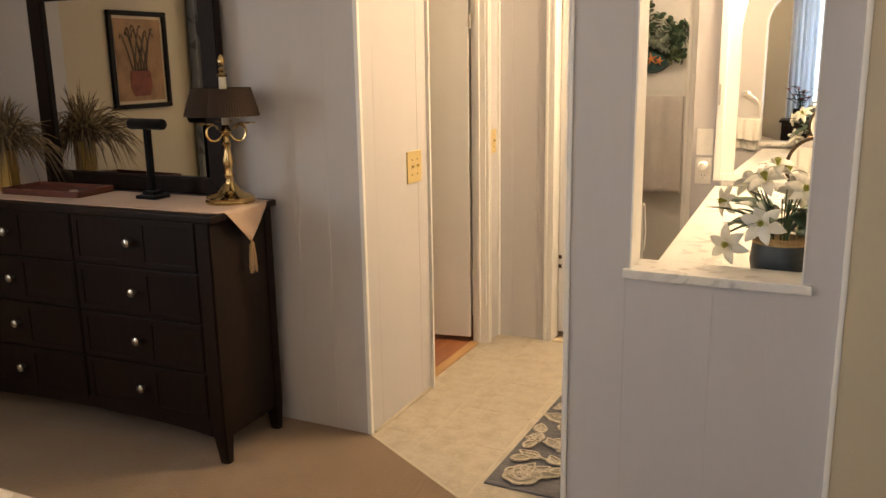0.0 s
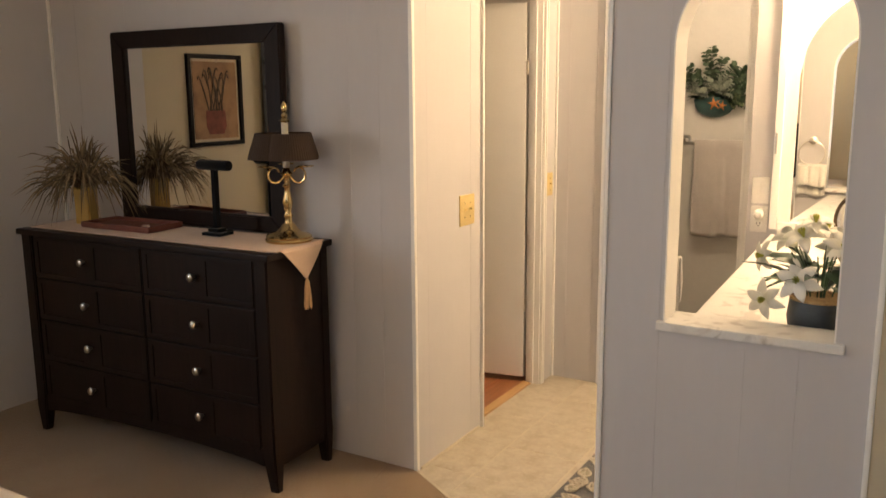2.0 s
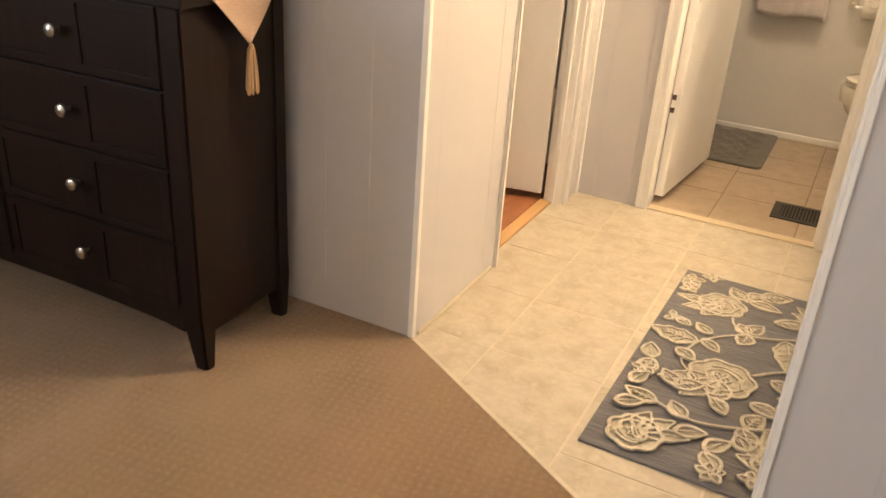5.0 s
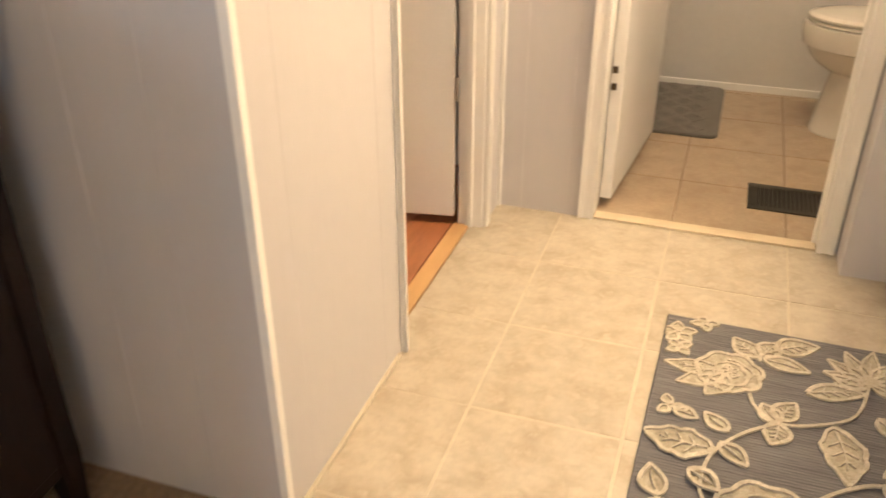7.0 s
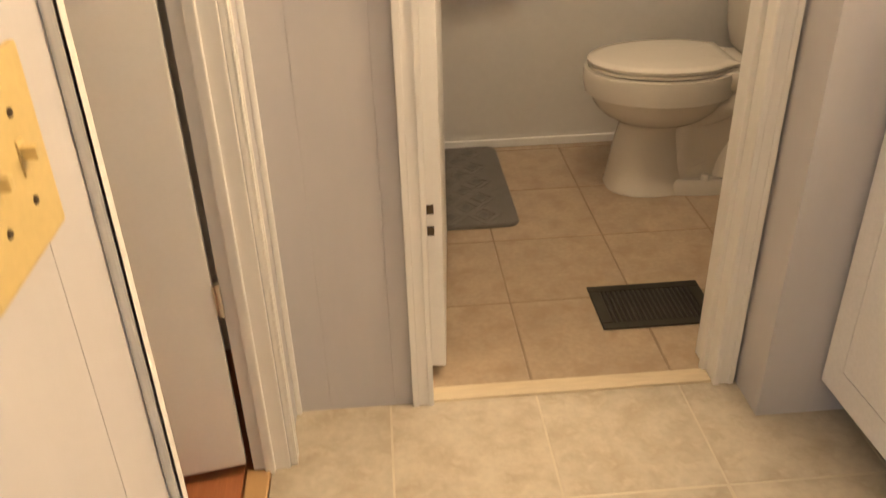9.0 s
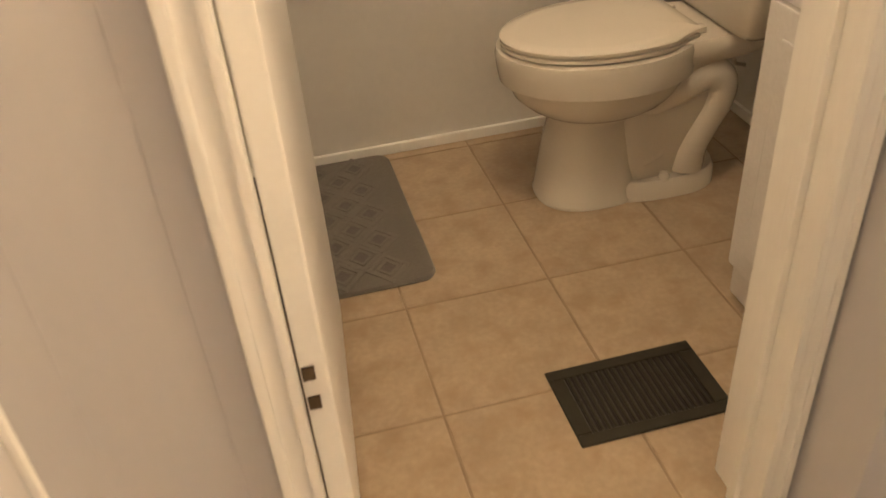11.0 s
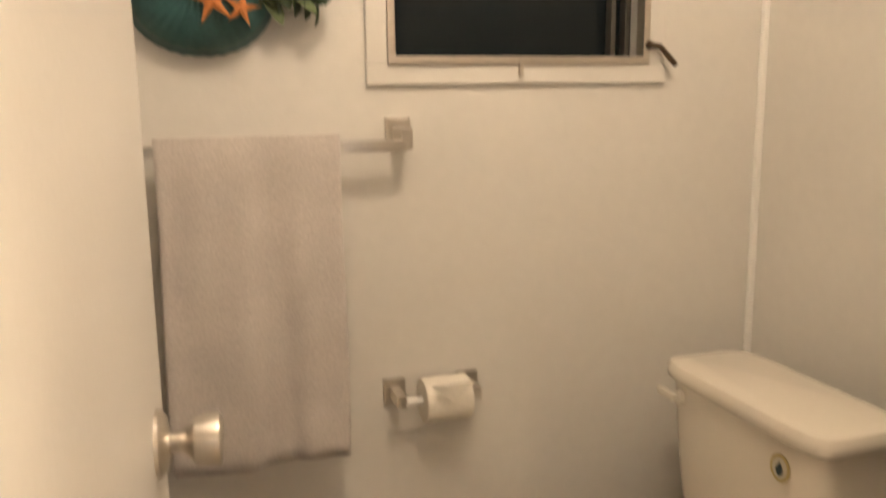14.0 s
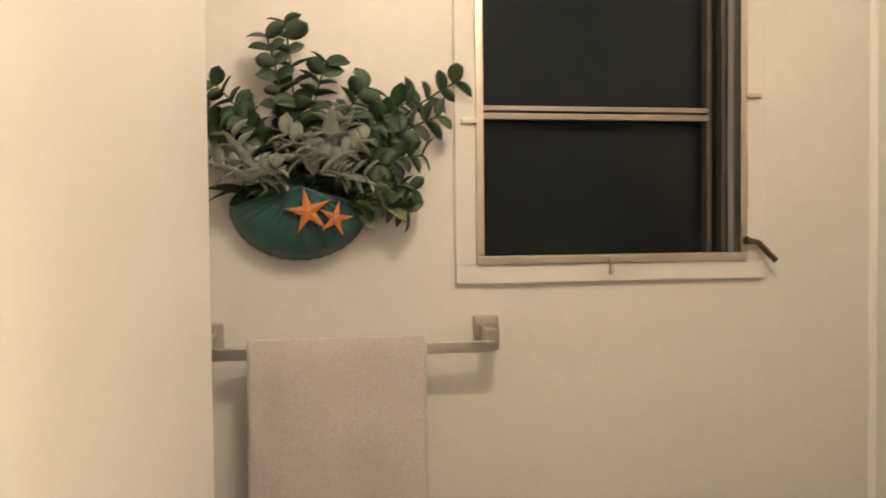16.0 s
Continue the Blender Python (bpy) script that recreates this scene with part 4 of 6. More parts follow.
part("pot_body", add_lathe(bmesh.new(), [(0.001, 0), (0.05, 0), (0.062, 0.05), (0.066, 0.10), (0.058, 0.10), (0.001, 0.085)], n=24), M["blackframe"], rf, smooth=True)
rq = random.Random(31)
for i in range(22):
    a, out, up = rq.uniform(0, 2 * math.pi), rq.uniform(0.02, 0.13), rq.uniform(0.17, 0.30)
    tip = (out * math.cos(a), max(-0.16, out * math.sin(a)), up)
    part("stem", add_tube(bmesh.new(), [(0.02 * math.cos(a), 0.02 * math.sin(a), 0.085), (0.5 * tip[0], 0.5 * tip[1], 0.5 * up + 0.06), tip], 0.003, 5), M["darkleaf"], rf)
    bm = bmesh.new()
    for k in range(6):
        b = 2 * math.pi * k / 6 + i
        add_prism(bm, [(0, 0), (0.014, 0.010), (0.030 if i < 13 else 0.05, 0.0), (0.014, -0.010)], lambda u, v, d: (tip[0] + u * math.cos(b) - v * math.sin(b), tip[1] + u * math.sin(b) + v * math.cos(b), tip[2] + d + 0.4 * u), -0.001, 0.001)
    part("flower" if i < 13 else "leaf_tuft", bm, M["redpetal"] if i < 13 else M["darkleaf"], rf)
sl = thing("ceiling_light", "unseen round frosted glass ceiling light, added for warm fill in the bedroom in the side room", "ceiling light", (-0.72, 4.25, H))
part("canopy", add_lathe(bmesh.new(), [(0.001, -0.001), (0.13, -0.001), (0.13, -0.025), (0.11, -0.03)], n=28), M["chrome"], sl, smooth=True)
part("bowl", add_lathe(bmesh.new(), [(0.11, -0.028), (0.10, -0.06), (0.06, -0.085), (0.001, -0.095)], n=28), M["frosted"], sl, smooth=True)

M["daylight"] = material("bright_overcast_distance", (0.7, 0.8, 0.95), 0.9, vary=0.05, scale=0.5, bump=0)
M["daylight"].node_tree.nodes["Principled BSDF"].inputs["Emission Color"].default_value = (0.78, 0.88, 1.0, 1)
M["daylight"].node_tree.nodes["Principled BSDF"].inputs["Emission Strength"].default_value = 2.2
solid("backdrop_back", box(-0.4, 3.0, YS - 1.5, YS - 1.48, -0.5, 3.2), M["daylight"], "bright daylight outside the back window", "backdrop")
solid("backdrop_left", box(XL - 1.6, XL - 1.58, -0.9, 2.6, -0.5, 3.2), M["daylight"], "bright daylight outside the side window", "backdrop")

# ---- vanity alcove ----
M["marble"] = add_colour(material("white_marble_laminate", (0.74, 0.72, 0.68), 0.3, vary=0.06, scale=6, fine=0.03, bump=0.02),
                         patches(9, 0.56, 0.66, (0.50, 0.47, 0.44), 7, distortion=1.8))
M["cabinet"] = material("white_cabinet_paint", (0.74, 0.72, 0.70), 0.38, vary=0.03, scale=4, bump=0.05, bump_scale=60)
M["porcelain"] = material("almond_porcelain", (0.70, 0.65, 0.56), 0.12, vary=0.015, scale=3, fine=0.01, bump=0, coat=0.3)
sill = solid("sill_partition", box(1.103, 1.548, PY - 0.017, PY + 0.118, 0.891, 0.915, bevel=0.004), M["marble"], "white marble sill of the arched opening", "sill")
# the cabinet front runs slightly askew to the hall
VM = pose(1.113, 4.833, 0, 0, 0, 1.9)
van = thing("vanity_cabinet", "white painted vanity cabinet with panelled doors and knobs", "cabinet", m=VM)
VL = 1.66
part("body", box(0.002, 0.85, -VL, 0.0, 0.085, 0.838, bevel=0.002), M["cabinet"], van)
# recessed board, its shade put into the near-black colour
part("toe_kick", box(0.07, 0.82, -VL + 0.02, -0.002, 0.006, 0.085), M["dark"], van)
yy = -0.012
for i in range(4):
    y1, y0 = yy - i * 0.405, yy - i * 0.405 - 0.385
    d = part("cabinet_door", box(-0.018, 0.0, y0, y1, 0.10, 0.80, bevel=0.003), M["cabinet"], van)
    bm = bmesh.new()
    add_box(bm, -0.0235, -0.017, y0 + 0.065, y1 - 0.065, 0.17, 0.73, bevel=0.006, seg=3)
    part("door_panel", bm, M["cabinet"], d)
    ky = y0 + 0.035 if i % 2 == 0 else y1 - 0.035
    part("knob", add_lathe(bmesh.new(), [(0.006, 0), (0.006, 0.012), (0.014, 0.018), (0.015, 0.024), (0.009, 0.029), (0.001, 0.03)], n=18, m=pose(-0.018, ky, 0.665, 0, -90, 0)), M["chrome"], d, "round nickel knob", smooth=True)
top = tagged(new("vanity_worktop", mesh_of("vanity_worktop", box(-0.026, 0.86, -VL, 0.0, 0.840, 0.877, bevel=0.006), M["marble"])), "white marble-patterned vanity worktop", "worktop")
top.matrix_basis = VM
sp = tagged(new("backsplash", mesh_of("backsplash", box(-0.0, 0.84, -0.018, 0.0, 0.878, 0.90, bevel=0.003), M["marble"])), "low marble splashback under the mirror", "splashback")
sp.matrix_basis = VM
sink = thing("sink", "white oval sink set into the vanity worktop", "sink", (1.56, 4.05, 0.877))
bm = bmesh.new()
rings = []
for r, z in ((0.235, 0.0), (0.235, 0.008), (0.225, 0.012), (0.205, 0.010), (0.19, 0.0045), (0.10, 0.003), (0.02, 0.002)):
    rings.append([(r * math.cos(2 * math.pi * k / 40), 0.82 * r * math.sin(2 * math.pi * k / 40), z) for k in range(40)])
loft(bm, rings)
part("basin", bm, M["porcelain"], sink, smooth=True)
part("faucet", add_tube(bmesh.new(), [(0.26, 0, 0.0), (0.26, 0, 0.10), (0.24, 0, 0.14), (0.19, 0, 0.155), (0.15, 0, 0.14)], [0.016, 0.013, 0.012, 0.011, 0.010], 12), M["chrome"], sink, "nickel faucet", smooth=True)

# arched mirror in a white square frame
vm = thing("vanity_mirror", "arched wall mirror set in a white square frame", "mirror", m=pose(1.515, 4.835, 0.902))
fw, fh = 0.435, 1.09
bm = bmesh.new()
for b in ((-fw, -fw + 0.032, 0, fh), (fw - 0.032, fw, 0, fh), (-fw + 0.032, fw - 0.032, fh - 0.032, fh), (-fw + 0.032, fw - 0.032, 0, 0.032)):
    add_box(bm, b[0], b[1], -0.03, 0.0, b[2], b[3], bevel=0.004)
part("frame", bm, M["trim"], vm)
sp_z, ra = 0.655, 0.352
mw = bmesh.new()
us = [-ra + 2 * ra * k / 36 for k in range(37)]
for p, q in zip(us, us[1:]):
    add_prism(mw, [(p, sp_z + math.sqrt(max(0, ra * ra - p * p))), (q, sp_z + math.sqrt(max(0, ra * ra - q * q))), (q, fh - 0.03), (p, fh - 0.03)], lambda u, v, d: (u, d, v), -0.016, -0.002)
add_box(mw, -fw + 0.03, -ra, -0.016, -0.002, 0.03, fh - 0.03)
add_box(mw, ra, fw - 0.03, -0.016, -0.002, 0.03, fh - 0.03)
part("surround", mw, M["trim"], vm, "white board with an arched cut-out")
part("glass", box(-ra - 0.01, ra + 0.01, -0.008, -0.004, 0.03, fh - 0.05), M["mirror"], vm)
part("pull", box(-fw + 0.006, -fw + 0.016, -0.042, -0.03, 0.33, 0.42, bevel=0.003), M["chrome"], vm, "slim metal pull")

bar = thing("vanity_light", "vanity light bar with three round bulbs", "wall lamp", (1.52, 4.835, 2.16))
part("back_plate", box(-0.32, 0.32, -0.03, 0.0, -0.05, 0.05, bevel=0.006), M["chrome"], bar)
M["bulb"] = material("lit_bulb_glass", (0.9, 0.85, 0.7), 0.3, vary=0.01, bump=0)
M["bulb"].node_tree.nodes["Principled BSDF"].inputs["Emission Color"].default_value = (1, 0.76, 0.46, 1)
M["bulb"].node_tree.nodes["Principled BSDF"].inputs["Emission Strength"].default_value = 6
for dx in (-0.2, 0.0, 0.2):
    part("socket", add_lathe(bmesh.new(), [(0.022, 0.03), (0.022, 0.075)], n=16, m=pose(dx, 0, 0, 90)), M["chrome"], bar)

# flower pot on the worktop behind the arch
M["teal_pot"] = material("dark_blue_glazed_pot", (0.022, 0.032, 0.04), 0.4, vary=0.25, scale=18, fine=0.2, bump=0.25, bump_scale=90, stretch=(1, 1, 4))
M["rope"] = material("jute_rope", (0.36, 0.24, 0.11), 0.9, vary=0.2, scale=60, bump=0.6, bump_scale=220)
M["petal"] = material("white_lily_petal", (0.78, 0.77, 0.70), 0.6, vary=0.05, scale=14, bump=0.1, sheen=0.1)
M["stamen"] = material("green_yellow_stamen", (0.35, 0.36, 0.06), 0.7, vary=0.2, scale=60)
M["leaf_dk"] = material("dark_green_leaf", (0.035, 0.075, 0.03), 0.5, vary=0.3, scale=18, island=0.35, bump=0.2)
M["leaf_gr"] = material("grey_green_leaf", (0.16, 0.22, 0.17), 0.7, vary=0.2, scale=18, island=0.25, bump=0.2)
M["leaf_md"] = material("eucalyptus_leaf", (0.075, 0.115, 0.06), 0.6, vary=0.3, scale=18, island=0.4, bump=0.15)


def add_leaf(bm, base, direction, length, width, bend=0.3, twist=0.0, rows=6, round_tip=False, cup=0.15):
    """A curved leaf blade with a little thickness, folded along its midrib."""
    d = Vector(direction).normalized()
    side = d.cross(Vector((0, 0, 1)))
    if side.length < 0.05:
        side = Vector((1, 0, 0))
    side.normalize()
    side = (Matrix.Rotation(twist, 3, d) @ side).normalized()
    up = side.cross(d).normalized()
    prev = None
    b = Vector(base)
    for k in range(rows + 1):
        q = k / rows
        w = width * (math.sin(math.pi * min(1, q * 0.97 + 0.03)) ** (0.45 if round_tip else 0.8)) * (1.0 if round_tip else (1.15 - 0.5 * q))
        c = b + d * (length * q) - up * (bend * length * q * q)
        row = [bm.verts.new(c - side * w / 2 + up * cup * w), bm.verts.new(c), bm.verts.new(c + side * w / 2 + up * cup * w)]
        if prev:
            bm.faces.new((prev[0], prev[1], row[1], row[0]))
            bm.faces.new((prev[1], prev[2], row[2], row[1]))
        prev = row


def thicken(ob, t=0.0012):
    mod = ob.modifiers.new("thickness", "SOLIDIFY")
    mod.thickness = t
    return ob


def lily(parent, c, facing, size, seed):
    r = random.Random(seed)
    f = Vector(facing).normalized()
    a0 = f.orthogonal().normalized()
    b0 = f.cross(a0)
    bm = bmesh.new()
    for k in range(6):
        a = 2 * math.pi * k / 6 + r.uniform(-0.12, 0.12)
        out = a0 * math.cos(a) + b0 * math.sin(a)
        d = (out + f * (0.55 if k % 2 else 0.35)).normalized()
        nrm = (f - d * f.dot(d)).normalized()
        side = d.cross(nrm)
        prev = None
        for i in range(7):
            q = i / 6
            w = size * 0.46 * math.sin(math.pi * (0.06 + 0.93 * q)) ** 0.75
            p = Vector(c) + d * size * q - f * size * 0.42 * q ** 2.2
            row = [bm.verts.new(p - side * w / 2 + nrm * w * 0.18), bm.verts.new(p), bm.verts.new(p + side * w / 2 + nrm * w * 0.18)]
            if prev:
                bm.faces.new((prev[0], prev[1], row[1], row[0]))
                bm.faces.new((prev[1], prev[2], row[2], row[1]))
            prev = row
    fl = thicken(part("flower", bm, M["petal"], parent, "white open lily", smooth=True), 0.0015)
    bm = bmesh.new()
    for k in range(7):
        a = 2 * math.pi * k / 7
        e = Vector(c) + f * size * 0.42 + (a0 * math.cos(a) + b0 * math.sin(a)) * size * 0.12
        add_tube(bm, [Vector(c), e], [0.0022, 0.003], 5)
    part("stamen_cluster", bm, M["stamen"], fl)
    return fl


pot = thing("lily_pot", "blue glazed pot of white silk lilies with trailing leaves", "flower pot", m=Matrix.Translation((1.462, 3.265, 0.877)) @ Matrix.Scale(0.83, 4))
part("pot_body", add_lathe(bmesh.new(), [(0.001, 0.0), (0.072, 0.0), (0.085, 0.012), (0.092, 0.05), (0.086, 0.105), (0.078, 0.118), (0.070, 0.118), (0.070, 0.10), (0.001, 0.10)], n=36), M["teal_pot"], pot, smooth=True)
part("rope_band", add_lathe(bmesh.new(), [(0.079, 0.106), (0.086, 0.108), (0.087, 0.116), (0.080, 0.121)], n=36), M["rope"], pot, smooth=True)
for i, (x, y, z, fx, fy, fz, sz) in enumerate(((-0.055, -0.07, 0.175, -0.1, -1, 0.25, 0.078), (-0.155, -0.03, 0.095, -0.35, -1, 0.1, 0.072), (-0.17, 0.0, 0.23, -0.8, -0.6, 0.1, 0.062), (0.055, 0.02, 0.27, 0.2, -0.8, 0.5, 0.07),
                                              (-0.06, 0.03, 0.295, -0.2, -0.5, 0.8, 0.078), (0.0, 0.10, 0.31, 0.1, 0.2, 1, 0.075), (0.10, 0.10, 0.25, 0.6, 0.5, 0.6, 0.07), (-0.11, 0.12, 0.27, -0.4, 0.7, 0.6, 0.075), (0.03, 0.16, 0.24, 0.1, 1, 0.4, 0.075), (-0.03, 0.05, 0.34, 0, -0.3, 1, 0.065))):
    lily(pot, (x, y, z), (fx, fy, fz), sz * 1.02, i)
r0 = random.Random(8)
for mat, cnt, nm in ((M["leaf_gr"], 18, "pale_leaf"), (M["leaf_dk"], 16, "dark_leaf")):
    for i in range(cnt):
        a = r0.uniform(0, 2 * math.pi)
        el = r0.uniform(-0.25, 0.8)
        base = (0.05 * math.cos(a), 0.05 * math.sin(a), 0.12 + r0.uniform(0, 0.10))
        bm = bmesh.new()
        add_leaf(bm, base, (math.cos(a), math.sin(a), el), r0.uniform(0.10, 0.19), r0.uniform(0.035, 0.055), 0.35, r0.uniform(-0.6, 0.6))
        thicken(part(nm, bm, mat, pot, smooth=True))
for i in range(14):
    a = r0.uniform(0, 2 * math.pi)
    bm = bmesh.new()
    add_tube(bm, [(0.03 * math.cos(a), 0.03 * math.sin(a), 0.09), (0.06 * math.cos(a), 0.06 * math.sin(a), 0.2), (0.1 * math.cos(a), 0.1 * math.sin(a), 0.26)], 0.0022, 5)
    part("stem", bm, M["leaf_dk"], pot)

mm = thing("magnifying_mirror", "round magnifying mirror on a dark bronze stand", "mirror", m=pose(1.52, 3.92, 0.877, 0, 0, -14))
bm = bmesh.new()
ringpts = [[((0.098 + 0.007 * math.cos(b)) * math.cos(a), 0.008 * math.sin(b), 0.205 + (0.098 + 0.007 * math.cos(b)) * math.sin(a)) for b in [2 * math.pi * k / 8 for k in range(8)]] for a in [2 * math.pi * k / 40 for k in range(41)]]
loft(bm, ringpts, False, False)
part("rim", bm, M["bronze"], mm, smooth=True)
part("glass", add_lathe(bmesh.new(), [(0.001, -0.003), (0.097, -0.003), (0.097, 0.003), (0.001, 0.003)], n=40, m=pose(0, 0, 0.205, 90)), M["mirror"], mm)
part("stem", add_lathe(bmesh.new(), [(0.008, 0.01), (0.006, 0.05), (0.01, 0.08), (0.006, 0.095), (0.005, 0.106)], n=16), M["bronze"], mm, smooth=True)
part("foot", add_lathe(bmesh.new(), [(0.001, 0), (0.075, 0), (0.072, 0.01), (0.03, 0.02), (0.008, 0.03)], n=32), M["bronze"], mm, smooth=True)

M["towel_w"] = material("white_terry_towel", (0.74, 0.71, 0.66), 0.95, vary=0.06, scale=8, fine=0.08, fine_scale=220, bump=0.7, bump_scale=260, sheen=0.3, spec=0.1)
ring = thing("towel_ring", "nickel towel ring with a white hand towel's rail", "towel ring", (1.035, PY + 0.1, 1.20))
part("mount", add_lathe(bmesh.new(), [(0.024, 0.0), (0.024, 0.006), (0.010, 0.012), (0.010, 0.04)], n=20, m=pose(0, 0, 0.0, -90)), M["chrome"], ring, smooth=True)
part("hoop", add_tube(bmesh.new(), [(0.075 * math.sin(a), 0.04, -0.075 + 0.075 * math.cos(a)) for a in [2 * math.pi * k / 32 for k in range(33)]], 0.004, 8), M["chrome"], ring, smooth=True)


def hanging_cloth(bm, x0, x1, y, z_top, z_bot, depth, folds, seed, face=-1, wave=0.006):
    """A towel folded over a rail: front and back layers with soft folds and a thick lower hem."""
    r = random.Random(seed)
    ph = [r.uniform(0, 6) for _ in range(4)]
    n, mrows = 36, 22
    for layer, zb in ((face, z_bot), (-face, z_bot + 0.06)):
        grid = []
        for j in range(mrows + 1):
            v = j / mrows
            z = z_top - (z_top - zb) * v
            row = []
            for i in range(n + 1):
                u = i / n
                w = wave * (0.15 + v) * (math.sin(2 * math.pi * folds * u + ph[0]) + 0.5 * math.sin(2 * math.pi * (folds * 1.7) * u + ph[1]) + 0.4 * math.sin(5 * v + ph[2]))
                dz = 0.006 * math.sin(7 * u + ph[3]) * v
                row.append(bm.verts.new((x0 + (x1 - x0) * (u + 0.012 * math.sin(6 * v + ph[1]) * (u - 0.5)), y + layer * (depth * (0.55 if v < 0.03 else 1.0) + max(-depth * 0.4, w)), z + dz)))
            grid.append(row)
        for a, b in zip(grid, grid[1:]):
            for i in range(n):
                bm.faces.new((a[i], a[i + 1], b[i + 1], b[i]))
        if layer == face:
            first = grid[0]
        else:
            for i in range(n):
                bm.faces.new((first[i], grid[0][i], grid[0][i + 1], first[i + 1]))


bm = bmesh.new()
hanging_cloth(bm, -0.075, 0.085, 0.04, -0.145, -0.33, 0.014, 3, 5)
ht = thing("hand_towel", "white terry hand towel hanging from the towel ring", "towel", (1.035, PY + 0.1, 1.20))
thicken(part("cloth", bm, M["towel_w"], ht, smooth=True), 0.006)

# ---- toilet room ----
toilet = thing("toilet", "almond porcelain two-piece toilet with a closed lid", "toilet", (1.30, 5.975, 0))


def egg(cx, rx_front, rx_back, ry, z, n=48, power=2.0, cy=0.0):
    """An egg outline round (cx, cy): pointed towards -x."""
    pts = []
    for k in range(n):
        a = 2 * math.pi * k / n
        c, s = math.cos(a), math.sin(a)
        rx = rx_back if c > 0 else rx_front
        e = 2.0 / power
        pts.append((cx + rx * math.copysign(abs(c) ** e, c), cy + ry * math.copysign(abs(s) ** e, s), z))
    return pts


CX = -0.20
bm = bmesh.new()
prof = [(0.0, 0.148, 0.118, 0.114, -0.215), (0.008, 0.149, 0.119, 0.115, -0.215), (0.014, 0.145, 0.117, 0.111, -0.215), (0.08, 0.136, 0.112, 0.104, -0.215), (0.15, 0.126, 0.108, 0.098, -0.213), (0.215, 0.119, 0.108, 0.093, -0.21),
        (0.226, 0.125, 0.114, 0.098, -0.21), (0.236, 0.150, 0.136, 0.116, -0.205), (0.254, 0.184, 0.166, 0.139, -0.2), (0.282, 0.213, 0.193, 0.158, -0.2), (0.312, 0.228, 0.207, 0.169, -0.2), (0.320, 0.231, 0.210, 0.171, -0.2), (0.325, 0.246, 0.222, 0.184, -0.2), (0.35, 0.251, 0.224, 0.184, -0.2), (0.385, 0.255, 0.226, 0.185, -0.2), (0.398, 0.251, 0.223, 0.182, -0.2)]
loft(bm, [egg(cx, f, b, ry, z, power=2.5 if z < 0.2 else 2.0) for z, f, b, ry, cx in prof])
part("bowl", bm, M["porcelain"], toilet, smooth=True)
# foot flange and trapway
bm = bmesh.new()
loft(bm, [egg(-0.04, 0.19, 0.142, 0.124, 0.0, power=2.6), egg(-0.04, 0.188, 0.14, 0.122, 0.04, power=2.6), egg(-0.04, 0.18, 0.134, 0.114, 0.05, power=2.6)])
part("foot", bm, M["porcelain"], toilet, smooth=True)
for s in (-1, 1):
    pts = [(-0.15, s * 0.055, 0.235), (-0.105, s * 0.074, 0.258), (-0.055, s * 0.080, 0.278), (-0.005, s * 0.082, 0.300), (0.032, s * 0.082, 0.302), (0.060, s * 0.082, 0.275), (0.056, s * 0.080, 0.228), (0.028, s * 0.078, 0.170), (0.004, s * 0.076, 0.112), (0.0, s * 0.074, 0.045)]
    sm = []
    for i in range(len(pts) - 1):
        p0, p1, p2, p3 = (Vector(pts[max(0, min(len(pts) - 1, j))]) for j in (i - 1, i, i + 1, i + 2))
        for q in (0, 0.25, 0.5, 0.75):
            sm.append(0.5 * ((2 * p1) + (p2 - p0) * q + (2 * p0 - 5 * p1 + 4 * p2 - p3) * q * q + (3 * p1 - p0 - 3 * p2 + p3) * q ** 3))
    part("trapway", add_tube(bmesh.new(), sm, 0.046, 16), M["porcelain"], toilet, smooth=True)
    part("trapway", add_tube(bmesh.new(), [(-0.15, s * 0.064, 0.105), (-0.115, s * 0.076, 0.102), (-0.085, s * 0.078, 0.118), (-0.055, s * 0.078, 0.155), (-0.025, s * 0.076, 0.20), (0.0, s * 0.068, 0.245)], 0.027, 12), M["porcelain"], toilet, smooth=True)
    bc = add_lathe(bmesh.new(), [(0.014, 0), (0.014, 0.010), (0.011, 0.018), (0.001, 0.021)], (-0.068, s * 0.104, 0.047), 16)
    part("bolt_cap", bc, M["porcelain"], toilet, "domed bolt cap", smooth=True)
bm = bmesh.new()
loft(bm, [egg(-0.10, 0.10, 0.125, 0.090, 0.03, power=4), egg(-0.09, 0.10, 0.115, 0.103, 0.12, power=4), egg(-0.07, 0.12, 0.13, 0.112, 0.22, power=4), egg(-0.05, 0.14, 0.13, 0.114, 0.30, power=4), egg(-0.04, 0.15, 0.13, 0.116, 0.375, power=4)])
part("pedestal_back", bm, M["porcelain"], toilet, smooth=True)
bm = bmesh.new()
loft(bm, [egg(-0.02, 0.09, 0.22, 0.12, 0.345, power=3), egg(-0.02, 0.10, 0.23, 0.128, 0.36, power=3), egg(-0.02, 0.10, 0.23, 0.128, 0.394, power=3), egg(-0.02, 0.095, 0.225, 0.122, 0.402, power=3)])
part("tank_shelf", bm, M["porcelain"], toilet, smooth=True)


def lid_outline(grow, z):
    """Round in front, drawn in towards the back and flared to the two hinge corners."""
    pts = []
    for x, y, zz in egg(CX, 0.241 + grow, 0.30 + grow, 0.166 + grow, z, 72):
        if x > -0.10:
            t = min(1, (x + 0.10) / 0.085)
            y = math.copysign(max(abs(y) * (1 - t) + t * (0.107 + grow), 0), y) if abs(y) > 0.11 + grow else y
        pts.append((min(x, -0.014 + grow), y, z))
    return pts


